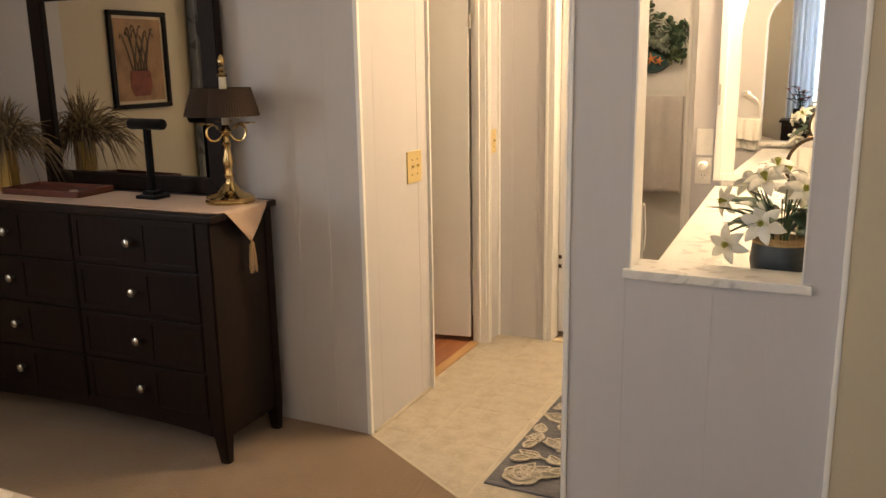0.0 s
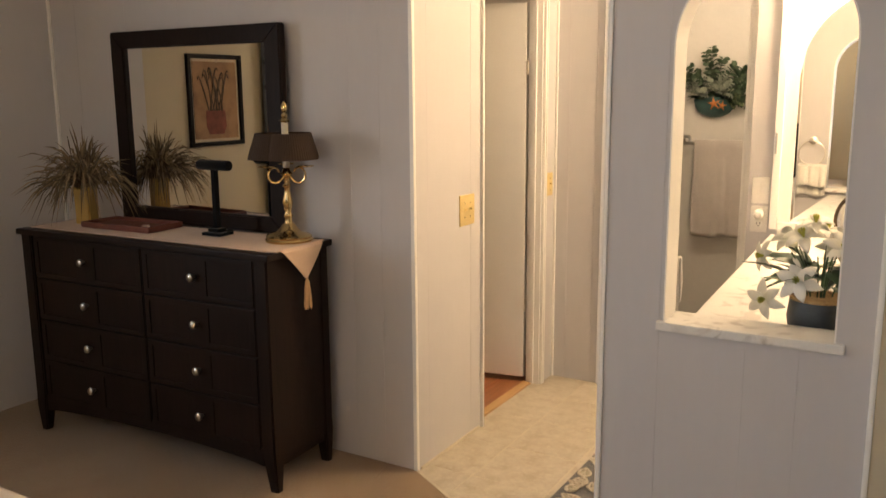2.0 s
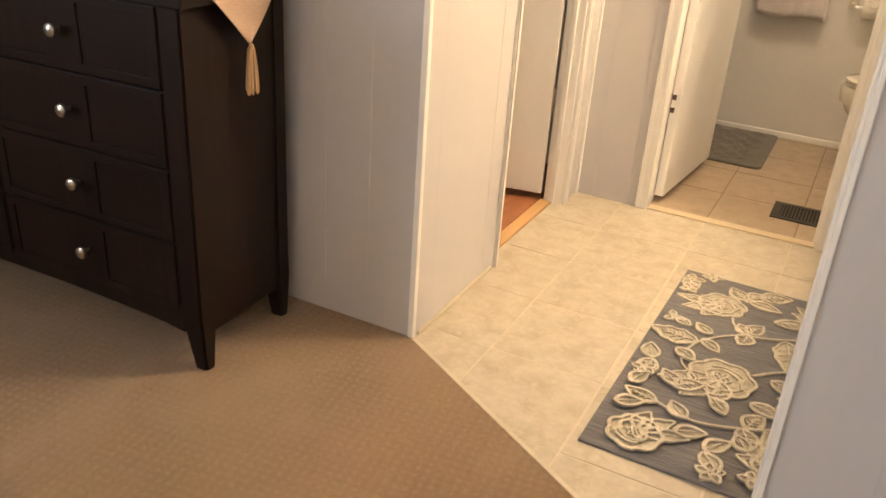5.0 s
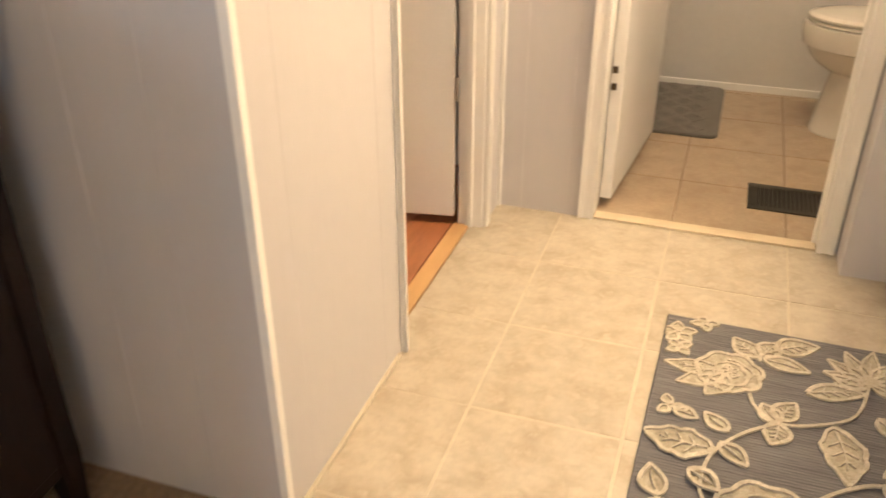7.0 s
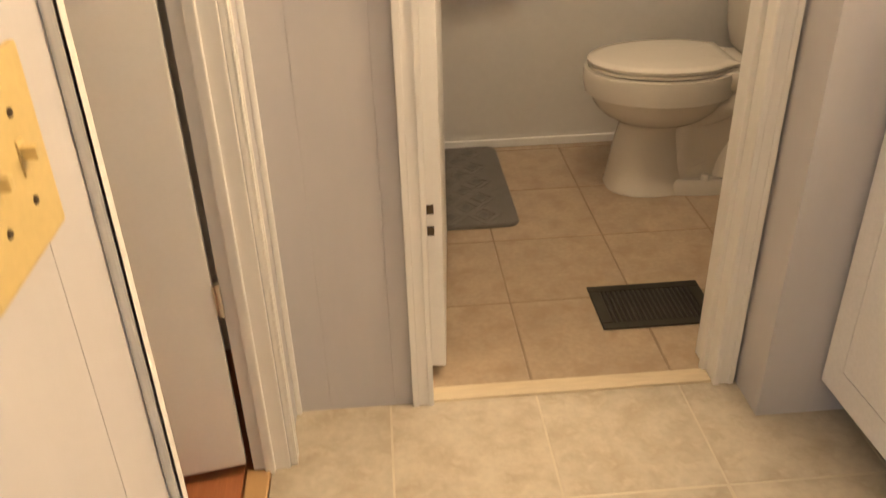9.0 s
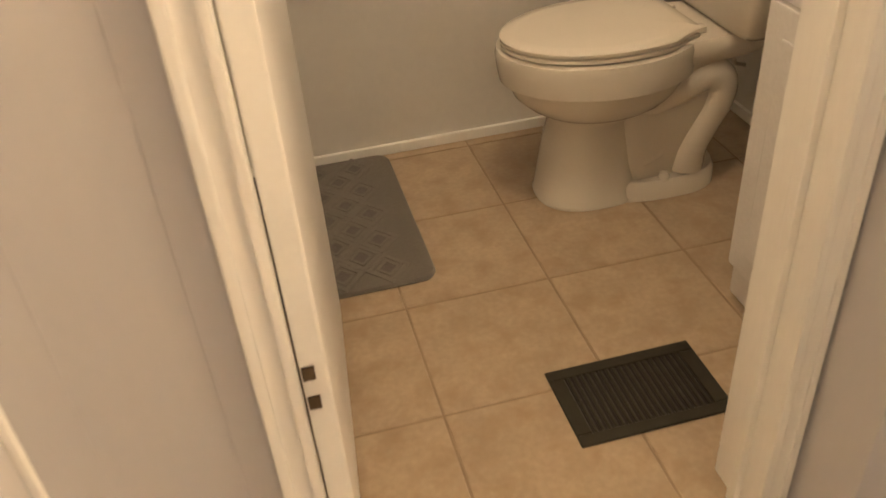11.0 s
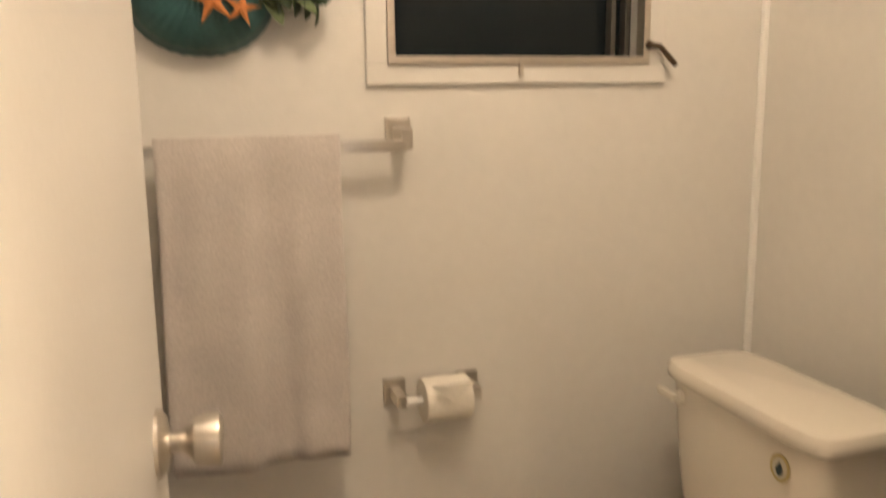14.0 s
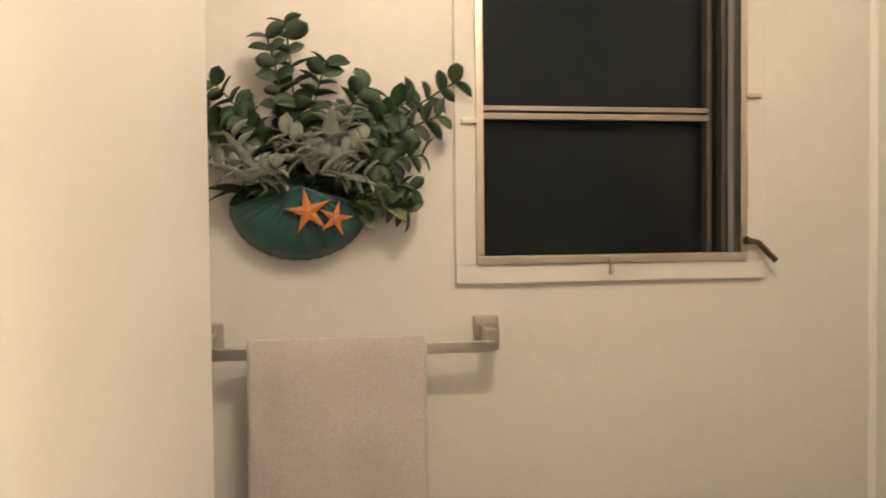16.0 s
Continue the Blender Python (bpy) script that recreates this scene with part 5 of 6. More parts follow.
bm = bmesh.new()
loft(bm, [lid_outline(-0.006, 0.400), lid_outline(-0.001, 0.403), lid_outline(0.0, 0.411), lid_outline(-0.003, 0.413)])
part("seat", bm, M["porcelain"], toilet, "almond toilet seat", smooth=True)
bm = bmesh.new()
loft(bm, [lid_outline(-0.004, 0.4155), lid_outline(0.001, 0.417), lid_outline(0.002, 0.425), lid_outline(-0.003, 0.4295), lid_outline(-0.03, 0.432), lid_outline(-0.10, 0.433)])
part("lid", bm, M["porcelain"], toilet, "closed almond lid", smooth=True)
for s in (-1, 1):
    part("seat_hinge", box(-0.02, 0.012, s * 0.075 - 0.014, s * 0.075 + 0.014, 0.40, 0.418, bevel=0.006), M["porcelain"], toilet, smooth=True)
bm = bmesh.new()
rr = lambda x0, x1, hy, z, p=7: egg((x0 + x1) / 2, (x1 - x0) / 2, (x1 - x0) / 2, hy, z, 56, p, -0.014)
loft(bm, [rr(0.060, 0.185, 0.160, 0.402), rr(0.046, 0.188, 0.180, 0.42), rr(0.034, 0.190, 0.193, 0.48), rr(0.024, 0.192, 0.205, 0.60), rr(0.018, 0.195, 0.212, 0.716)])
part("tank", bm, M["porcelain"], toilet, smooth=True)
bm = bmesh.new()
loft(bm, [rr(0.012, 0.199, 0.217, 0.716), rr(0.006, 0.203, 0.223, 0.722), rr(0.004, 0.205, 0.225, 0.738), rr(0.010, 0.201, 0.219, 0.750), rr(0.03, 0.180, 0.197, 0.755)])
part("tank_lid", bm, M["porcelain"], toilet, smooth=True)
bm = bmesh.new()
add_lathe(bm, [(0.014, 0.0), (0.014, 0.012), (0.001, 0.013)], n=16, m=pose(0.022, 0.148, 0.688, 0, -90, 0))
add_box(bm, -0.002, 0.010, 0.143, 0.202, 0.681, 0.697, bevel=0.005)
part("flush_lever", bm, M["porcelain"], toilet, "almond flush lever", smooth=True)
M["sticker"] = material("gold_label_ring", (0.42, 0.33, 0.13), 0.5, vary=0.1, scale=80)
M["sticker_in"] = material("pale_label", (0.50, 0.46, 0.36), 0.5, vary=0.1)
M["drop"] = material("dark_teal_drop", (0.012, 0.03, 0.04), 0.5, vary=0.1)
SM = Matrix.Translation((0.0185, -0.139, 0.668)) @ pose(0, 0, 0, 0, -88, 0)
lab = part("label_sticker", add_lathe(bmesh.new(), [(0.001, 0), (0.0235, 0), (0.0235, 0.0012), (0.001, 0.0012)], n=32, m=SM), M["sticker"], toilet, "round gold and white label")
part("label_centre", add_lathe(bmesh.new(), [(0.001, 0.001), (0.0175, 0.001), (0.0175, 0.0018), (0.001, 0.0018)], n=28, m=SM), M["sticker_in"], lab)
bm = bmesh.new()
dp = [(0.0085 * math.sin(a) * (1 if math.cos(a) < 0 else 1 - math.cos(a) ** 1), 0.012 * math.cos(a) - 0.001) for a in [2 * math.pi * k / 24 for k in range(24)]]
add_prism(bm, dp, lambda u, v, d: SM @ Vector((v, u, d)), 0.0017, 0.0024)
part("label_drop", bm, M["drop"], lab)
solid("supply_hose", add_tube(bmesh.new(), [(1.612, 6.17, 0.16), (1.58, 6.17, 0.17), (1.55, 6.15, 0.25), (1.53, 6.12, 0.36), (1.50, 6.10, 0.41)], 0.006, 8), M["chrome"], "braided water supply hose behind the toilet", "hose", kind="", smooth=True)

# bath mat
M["mat"] = material("grey_foam_bath_mat", (0.150, 0.134, 0.113), 0.95, vary=0.08, scale=10, fine=0.12, fine_scale=260, bump=0.6, bump_scale=300, sheen=0.25, spec=0.1)
M["mat_hi"] = material("raised_grey_mat_pattern", (0.168, 0.151, 0.129), 0.95, vary=0.06, scale=10, fine=0.1, fine_scale=260, bump=0.6, bump_scale=300, sheen=0.25, spec=0.1)
mat = thing("bath_mat", "grey memory foam bath mat with a raised diamond pattern", "bath mat", (0.412, 6.02, 0))


def rounded(w, h, r, z, n=8):
    return [(cx * (w - r) + r * math.cos(a0 + math.pi / 2 * k / n), cy * (h - r) + r * math.sin(a0 + math.pi / 2 * k / n), z)
            for cx, cy, a0 in ((1, 1, 0), (-1, 1, math.pi / 2), (-1, -1, math.pi), (1, -1, 1.5 * math.pi)) for k in range(n + 1)]


bm = bmesh.new()
loft(bm, [rounded(0.205, 0.295, 0.035, 0.0), rounded(0.207, 0.297, 0.036, 0.005), rounded(0.203, 0.293, 0.034, 0.011), rounded(0.195, 0.285, 0.03, 0.0125)])
part("pad", bm, M["mat"], mat, smooth=True)
bm = bmesh.new()
sx, sy = 0.080, 0.092
for i in range(-3, 4):
    for j in range(-4, 5):
        cx, cy = (i + 0.5 * (j % 2)) * sx * 1.30, j * sy * 0.64
        if abs(cx) > 0.155 or abs(cy) > 0.245:
            continue
        for o, w in ((1.10, 0.020), (0.62, 0.012)):
            for (ax, ay), (bx, by) in zip(((1, 0), (0, 1), (-1, 0), (0, -1)), ((0, 1), (-1, 0), (0, -1), (1, 0))):
                k = w / sx
                p = [(cx + ax * sx * 0.58 * o, cy + ay * sy * 0.58 * o), (cx + bx * sx * 0.58 * o, cy + by * sy * 0.58 * o), (cx + bx * sx * 0.58 * (o - k * 1.3), cy + by * sy * 0.58 * (o - k * 1.3)), (cx + ax * sx * 0.58 * (o - k * 1.3), cy + ay * sy * 0.58 * (o - k * 1.3))]
                add_prism(bm, p, lambda u, v, d: (u, v, d), 0.012, 0.0145)
part("diamond_pattern", bm, M["mat_hi"], mat)
M["mat_lo"] = material("dark_grey_mat_diamond", (0.112, 0.100, 0.085), 0.95, vary=0.06, scale=10, fine=0.1, fine_scale=260, bump=0.6, bump_scale=300, sheen=0.25, spec=0.1)
diamond_me = mesh_of("dark_diamond", add_prism(bmesh.new(), [(ax * sx * 0.24, ay * sy * 0.24) for ax, ay in ((1, 0), (0, 1), (-1, 0), (0, -1))], lambda u, v, d: (u, v, d), 0.012, 0.0135), M["mat_lo"])
for i in range(-3, 4):
    for j in range(-4, 5):
        cx, cy = (i + 0.5 * (j % 2)) * sx * 1.30, j * sy * 0.64
        if abs(cx) <= 0.155 and abs(cy) <= 0.245:
            ob = new("dark_diamond", diamond_me)
            ob.location, ob.parent = (cx, cy, 0), mat

# towel bar, towel, paper holder
WB = YB
tb = thing("towel_bar", "square nickel towel bar on the back wall", "towel bar", (0.0, WB, 1.180))
for x in (0.315, 0.818):
    bm = add_box(bmesh.new(), x - 0.024, x + 0.024, -0.012, 0.0, -0.006, 0.048, bevel=0.004)
    add_box(bm, x - 0.011, x + 0.011, -0.078, -0.01, -0.008, 0.03, bevel=0.003)
    part("bracket", bm, M["chrome"], tb)
part("rail", box(0.315, 0.818, -0.081, -0.067, -0.010, 0.010, bevel=0.002), M["chrome"], tb)
M["towel_g"] = material("mauve_grey_terry_towel", (0.53, 0.485, 0.45), 0.96, vary=0.08, scale=9, fine=0.12, fine_scale=240, bump=0.4, bump_scale=520, sheen=0.35, spec=0.1)
tw = thing("bath_towel", "mauve-grey terry towel folded over the bar", "towel", (0, 0, 0))
bm = bmesh.new()
hanging_cloth(bm, 0.382, 0.695, WB - 0.074, 1.203, 0.605, 0.013, 2.2, 11, wave=0.010)
thicken(part("cloth", bm, M["towel_g"], tw, smooth=True), 0.007)
ph = thing("paper_holder", "nickel toilet paper holder with two square posts", "paper holder", (0.862, WB, 0.690))
for x in (-0.062, 0.09):
    bm = add_box(bmesh.new(), x - 0.022, x + 0.022, -0.012, 0.0, -0.022, 0.028, bevel=0.004)
    add_box(bm, x - 0.010, x + 0.010, -0.07, -0.01, -0.012, 0.012, bevel=0.003)
    part("post", bm, M["chrome"], ph)
part("roller", add_tube(bmesh.new(), [(-0.055, -0.062, -0.004), (0.085, -0.062, -0.004)], 0.009, 12), M["whiteplastic"], ph, "white plastic roller", smooth=True)
M["tissue"] = material("white_toilet_paper", (0.74, 0.70, 0.62), 0.95, vary=0.04, scale=20, bump=0.3, bump_scale=150)
roll = thing("toilet_paper", "white toilet paper roll on its holder", "toilet paper", (0.888, WB - 0.062, 0.686))
part("roll", add_lathe(bmesh.new(), [(0.02, -0.046), (0.042, -0.046), (0.044, -0.043), (0.044, 0.043), (0.042, 0.046), (0.02, 0.046)], n=32, m=pose(0, 0, 0, 0, 90, 0)), M["tissue"], roll, smooth=True)
bm = bmesh.new()
add_prism(bm, [(-0.045, 0.036), (0.045, 0.036), (0.0, -0.002)], lambda u, v, d: (u, -0.03 - 0.02 + v * -0.1 + d - 0.002, v + 0.012), -0.0015, 0.0)
part("folded_end", bm, M["tissue"], roll)

# shell planter with eucalyptus
M["shell"] = material("teal_painted_shell", (0.035, 0.105, 0.105), 0.55, vary=0.25, scale=10, fine=0.1, bump=0.15)
M["starfish"] = material("orange_starfish", (0.46, 0.17, 0.045), 0.8, vary=0.2, scale=40, fine=0.15, bump=0.7, bump_scale=260)
pl = thing("wall_planter", "teal scallop shell wall planter with eucalyptus and starfish", "wall planter", (0.475, WB, 1.425))
bm = bmesh.new()
rows = []
nA, nR = 73, 9
for j in range(nR + 1):
    q = j / nR
    row = []
    for i in range(nA):
        a = math.pi + math.pi * i / (nA - 1)
        rib = 1 + 0.012 * math.cos(17 * 2 * (a - math.pi))
        R = q
        x = 0.122 * R * math.cos(a) * (1 + 0.02 * rib)
        z = 0.097 * R * math.sin(a) * rib + 0.045 * (1 - abs(math.cos(a)) ** 2) * 0 + 0.0
        bulge = 0.085 * math.sqrt(max(0.0, 1 - q ** 2.4)) * rib + 0.004
        row.append(bm.verts.new((x, -bulge, z + 0.03 * (1 - q) + 0.01)))
    rows.append(row)
for a, b in zip(rows, rows[1:]):
    for i in range(nA - 1):
        bm.faces.new((a[i], a[i + 1], b[i + 1], b[i]))
thicken(part("shell", bm, M["shell"], pl, "ribbed teal shell", smooth=True), 0.004)
bm = bmesh.new()
add_prism(bm, [(0.122 * math.cos(math.pi * k / 24), 0.012 + 0.05 * math.sin(math.pi * k / 24)) for k in range(25)], lambda u, v, d: (u, d, v), -0.03, -0.002)
part("shell_back", bm, M["shell"], pl)


def starfish(cx, cz, size, rot, y):
    bm = bmesh.new()
    c = bm.verts.new((cx, y - 0.011, cz))
    ring, base = [], []
    for k in range(10):
        a = rot + math.pi * k / 5
        r = size if k % 2 == 0 else size * 0.30
        ring.append(bm.verts.new((cx + r * math.cos(a), y - (0.003 if k % 2 == 0 else 0.006), cz + r * math.sin(a))))
        base.append(bm.verts.new((cx + r * 1.04 * math.cos(a), y + 0.002, cz + r * 1.04 * math.sin(a))))
    for k in range(10):
        j = (k + 1) % 10
        bm.faces.new((c, ring[k], ring[j]))
        bm.faces.new((ring[k], base[k], base[j], ring[j]))
    bm.faces.new(base)
    bmesh.ops.subdivide_edges(bm, edges=list(bm.edges), cuts=1, smooth=0.3)
    part("starfish", bm, M["starfish"], pl, "orange dried starfish")


starfish(0.015, 0.0, 0.042, 1.75, -0.092)
starfish(0.062, -0.012, 0.032, 1.35, -0.088)
rp = random.Random(21)
M["silver"] = material("silvery_felt_leaf", (0.23, 0.26, 0.205), 0.85, vary=0.15, scale=30, fine=0.1, bump=0.3, sheen=0.3)
stems = [(-0.05, 0.30, -0.07), (-0.02, 0.33, -0.05), (0.05, 0.26, -0.06), (0.12, 0.22, -0.05), (0.20, 0.20, -0.04), (0.25, 0.17, -0.05), (-0.14, 0.22, -0.06), (-0.18, 0.13, -0.08), (-0.10, 0.16, -0.10), (0.285, 0.235, -0.03), (0.22, 0.10, -0.05), (0.19, 0.0, -0.06), (0.16, 0.08, -0.07), (0.20, 0.04, -0.05), (0.10, 0.13, -0.09), (0.0, 0.18, -0.10), (0.17, 0.14, -0.03), (-0.20, 0.18, -0.04)]
for si, (tx, tz, ty) in enumerate(stems):
    base = Vector((0.25 * tx * 0.5, -0.03, 0.02))
    tip = Vector((tx, ty, tz))
    mid = (base + tip) / 2 + Vector((-0.02 * (tx > 0) + 0.01, -0.02, 0.035))
    pts = [base.lerp(mid, q).lerp(mid.lerp(tip, q), q) for q in [k / 10 for k in range(11)]]
    part("stem", add_tube(bmesh.new(), pts, [0.0025] * 6 + [0.0018] * 5, 5), M["leaf_dk"], pl)
    for k in range(3, 11):
        p = pts[k]
        d = (pts[min(k + 1, 10)] - pts[k - 1]).normalized()
        side = d.cross(Vector((0, 1, 0))).normalized()
        for s in (-1, 1):
            dirn = (side * s * 0.9 + d * 0.5 + Vector((0, rp.uniform(-0.6, 0.1), 0))).normalized()
            ln = rp.uniform(0.030, 0.046)
            bm = bmesh.new()
            add_leaf(bm, p, dirn, ln, ln * rp.uniform(0.62, 0.85), 0.2, rp.uniform(-1.2, 1.2), 5, True)
            thicken(part("leaf", bm, M["leaf_md"] if rp.random() < 0.6 else M["leaf_dk"], pl, smooth=True), 0.0008)
for i in range(30):
    a = rp.uniform(-0.3, math.pi + 0.3)
    bm = bmesh.new()
    add_leaf(bm, (rp.uniform(-0.10, 0.10), rp.uniform(-0.05, -0.02), rp.uniform(0.02, 0.07)), (math.cos(a), rp.uniform(-0.9, -0.1), 0.5 * math.sin(a)), rp.uniform(0.06, 0.11), rp.uniform(0.02, 0.035), 0.3, rp.uniform(-1, 1), 6)
    thicken(part("leaf", bm, M["leaf_dk"], pl, smooth=True), 0.0008)
for i in range(16):
    a = rp.uniform(-0.2, math.pi + 0.2)
    bm = bmesh.new()
    L = rp.uniform(0.07, 0.115)
    b = Vector((0.045 if i < 10 else -0.10, -0.095, 0.07 if i < 10 else 0.045)) + Vector((rp.uniform(-0.03, 0.03), 0, rp.uniform(-0.01, 0.02)))
    d = Vector((math.cos(a), rp.uniform(-0.45, -0.1), 0.75 * math.sin(a) - 0.1)).normalized()
    add_leaf(bm, b, d, L, 0.034, 0.15, rp.uniform(-0.5, 0.5), 6)
    sd = d.cross(Vector((0, 1, 0))).normalized()
    for q in (0.35, 0.6, 0.8):
        for s in (-1, 1):
            add_leaf(bm, b + d * L * q, d * 0.7 + sd * s, L * 0.36, 0.026, 0.1, 0, 4, True)
    thicken(part("silver_leaf", bm, M["silver"], pl, "silvery lobed dusty miller leaf", smooth=True), 0.001)
M["leaf_lt"] = material("pale_green_leaf", (0.15, 0.19, 0.09), 0.6, vary=0.2, scale=30, bump=0.1)
for i in range(24):
    a = rp.uniform(-1.2, 1.6)
    bm = bmesh.new()
    add_leaf(bm, (rp.uniform(0.09, 0.17), rp.uniform(-0.06, -0.03), rp.uniform(0.0, 0.06)), (math.cos(a), rp.uniform(-0.8, -0.1), math.sin(a)), rp.uniform(0.035, 0.055), rp.uniform(0.026, 0.038), 0.25, rp.uniform(-0.8, 0.8), 5, True)
    thicken(part("leaf", bm, M["leaf_lt"], pl, smooth=True), 0.0008)

# window with metal sash, crank and clips
M["alu"] = material("dull_aluminium", (0.55, 0.50, 0.43), 0.35, 0.9, vary=0.08, scale=20, bump=0.05)
# opaque near-black pane: the darkness outside is put into its colour
M["darkened_glass"] = material("glass_coloured_dark", (0.012, 0.016, 0.018), 0.12, vary=0.2, scale=3, bump=0, spec=0.14)
win = thing("window_1", "white-framed aluminium window with a crank, glass coloured dark for the dark outside", "window", (0, YB, 0), kind="structure")
WX0, WX1, WZ0, WZ1 = 0.761, 1.384, 1.288, 1.975
bm = bmesh.new()
fwid = 0.040
for b in ((WX0, WX1, WZ0, WZ0 + 0.036), (WX0, WX1, WZ1 - fwid, WZ1), (WX0, WX0 + fwid, WZ0 + 0.036, WZ1 - fwid), (WX1 - fwid, WX1, WZ0 + 0.036, WZ1 - fwid)):
    add_box(bm, b[0], b[1], -0.012, 0.0, b[2], b[3], bevel=0.003)
part("window_frame", bm, M["bathwall"], win, "white painted casing")
bm = bmesh.new()
ix0, ix1, iz0, iz1 = WX0 + fwid, WX1 - fwid, WZ0 + 0.036, WZ1 - fwid
for b in ((ix0, ix1, iz0, iz0 + 0.016), (ix0, ix1, iz1 - 0.016, iz1), (ix0, ix0 + 0.014, iz0 + 0.016, iz1 - 0.016), (ix1 - 0.014, ix1, iz0 + 0.016, iz1 - 0.016)):
    add_box(bm, b[0], b[1], -0.018, 0.012, b[2], b[3], bevel=0.002)
part("screen_frame", bm, M["alu"], win, "aluminium screen frame")
bm = bmesh.new()
for b in ((ix0 + 0.005, ix1 - 0.055, 1.602, 1.614), (ix0 + 0.005, ix1 - 0.055, 1.618, 1.628)):
    add_box(bm, b[0], b[1], 0.030, 0.05, b[2], b[3], bevel=0.002)
M["sash"] = material("dull_grey_metal_sash", (0.30, 0.275, 0.235), 0.45, 0.7, vary=0.1, scale=20, bump=0.05)
M["sash_dark"] = material("dark_grey_metal_sash", (0.085, 0.08, 0.07), 0.5, 0.5, vary=0.1, scale=20, bump=0.05)
part("meeting_rail", bm, M["sash"], win, "dull metal meeting rail")
bm = bmesh.new()
for x in (ix1 - 0.062, ix1 - 0.030):
    add_box(bm, x, x + 0.010, 0.03, 0.055, iz0, iz1, bevel=0.002)
part("sash_stile", bm, M["sash_dark"], win)
part("glass", box(ix0, ix1, 0.062, 0.066, iz0, iz1), M["darkened_glass"], win)
bm = bmesh.new()
for x, z, h in ((1.064, 1.318, 1), (ix0 - 0.012, 1.592, 0), (ix1 + 0.012, 1.647, 0)):
    c = bmesh.new()
    add_box(c, x - (0.004 if h else 0.016), x + (0.004 if h else 0.016), -0.021, -0.011, z - (0.016 if h else 0.004), z + (0.016 if h else 0.004), bevel=0.001)
    part("clip", c, M["alu"], win, "small metal screen clip")
bm.free()
bm = add_lathe(bmesh.new(), [(0.008, 0.010), (0.008, 0.024)], n=12, m=pose(1.341, 0, 1.363, 90))
add_tube(bm, [(1.341, -0.024, 1.363), (1.360, -0.03, 1.359), (1.380, -0.032, 1.338), (1.396, -0.032, 1.323)], [0.006, 0.006, 0.0065, 0.006], 8)
part("crank", bm, M["bronze"], win, "dark metal crank handle", smooth=True)
# added black sheet in place of the dark outside
solid("backdrop_dark", box(0.3, 1.9, YB + 0.35, YB + 0.36, 0.9, 2.4), M["dark"], "near-black sheet standing in for the darkness outside the toilet room window", "backdrop")

# picture and dried flower on the side wall
M["teak"] = material("oiled_teak_frame", (0.30, 0.13, 0.05), 0.5, vary=0.2, scale=15, bump=0.1, stretch=(1, 1, 0.2))
pf = thing("framed_picture", "small square picture in a wide brown wooden frame", "picture", (XR, 6.03, 1.51))
bm = bmesh.new()
for b in ((-0.09, 0.09, 0.032, 0.058), (-0.09, 0.09, -0.058, -0.032), (0.064, 0.09, -0.032, 0.032), (-0.09, -0.064, -0.032, 0.032)):
    add_box(bm, -0.02, 0.0, b[0], b[1], b[2], b[3], bevel=0.003)
part("frame", bm, M["teak"], pf)
part("image", box(-0.008, -0.002, -0.07, 0.07, -0.04, 0.04), M["leaf_gr"], pf, "grey-green print")
M["dried"] = material("cream_dried_flower", (0.56, 0.48, 0.36), 0.9, vary=0.15, scale=30, island=0.2, bump=0.3)
df = thing("dried_flower", "cream dried flower spray pinned to the wall", "wall decoration", (XR, 6.12, 1.75))
for i in range(26):
    a = rp.uniform(0, 2 * math.pi)
    bm = bmesh.new()
    add_leaf(bm, (-0.008, 0, 0), (rp.uniform(-0.35, -0.05), math.cos(a), math.sin(a)), rp.uniform(0.03, 0.065), 0.014, 0.2, rp.uniform(-1, 1), 4)
    thicken(part("dried_petal", bm, M["dried"], df), 0.001)

# tall cabinet, marble shelf end, sponges, ceiling light
tc = thing("tall_cabinet", "tall white cabinet with a panelled door and bar handle", "cabinet", (1.178, 5.06, 0))
part("body", box(0.0, XR - 1.178 - 0.002, 0.0, 0.42, 0.085, 1.5, bevel=0.003), M["cabinet"], tc)
part("plinth", box(0.015, XR - 1.178 - 0.002, 0.0, 0.42, 0.0, 0.085, bevel=0.003), M["cabinet"], tc)
for z0, z1 in ((0.10, 0.64), (0.665, 1.06), (1.08, 1.48)):
    d = part("cabinet_door", box(-0.016, 0.0, 0.012, 0.395, z0, z1, bevel=0.004), M["cabinet"], tc)
    part("door_panel", box(-0.021, -0.015, 0.06, 0.345, z0 + 0.05, z1 - 0.05, bevel=0.004), M["cabinet"], d)
    bm = add_tube(bmesh.new(), [(-0.045, 0.155, z1 - 0.075), (-0.045, 0.268, z1 - 0.075)], 0.005, 10)
    for y in (0.170, 0.253):
        add_tube(bm, [(-0.016, y, z1 - 0.075), (-0.045, y, z1 - 0.075)], 0.004, 8)
    part("handle", bm, M["bronze"], d, "dark bar handle", smooth=True)
bm = bmesh.new()
add_prism(bm, [(1.198, 5.483), (1.206, 5.585), (1.260, 5.634), (XR - 0.002, 5.634), (XR - 0.002, 5.483)], lambda u, v, d: (u, v, d), 0.660, 0.700)
bmesh.ops.recalc_face_normals(bm, faces=bm.faces)
bmesh.ops.bevel(bm, geom=list(bm.edges), offset=0.003, segments=2, affect="EDGES")
solid("marble_shelf", bm, M["marble"], "white marble shelf end beside the tall cabinet", "shelf", kind="")
M["sponge"] = material("yellow_sponge", (0.52, 0.32, 0.03), 0.9, vary=0.15, scale=20, fine=0.2, fine_scale=200, bump=0.8, bump_scale=160)
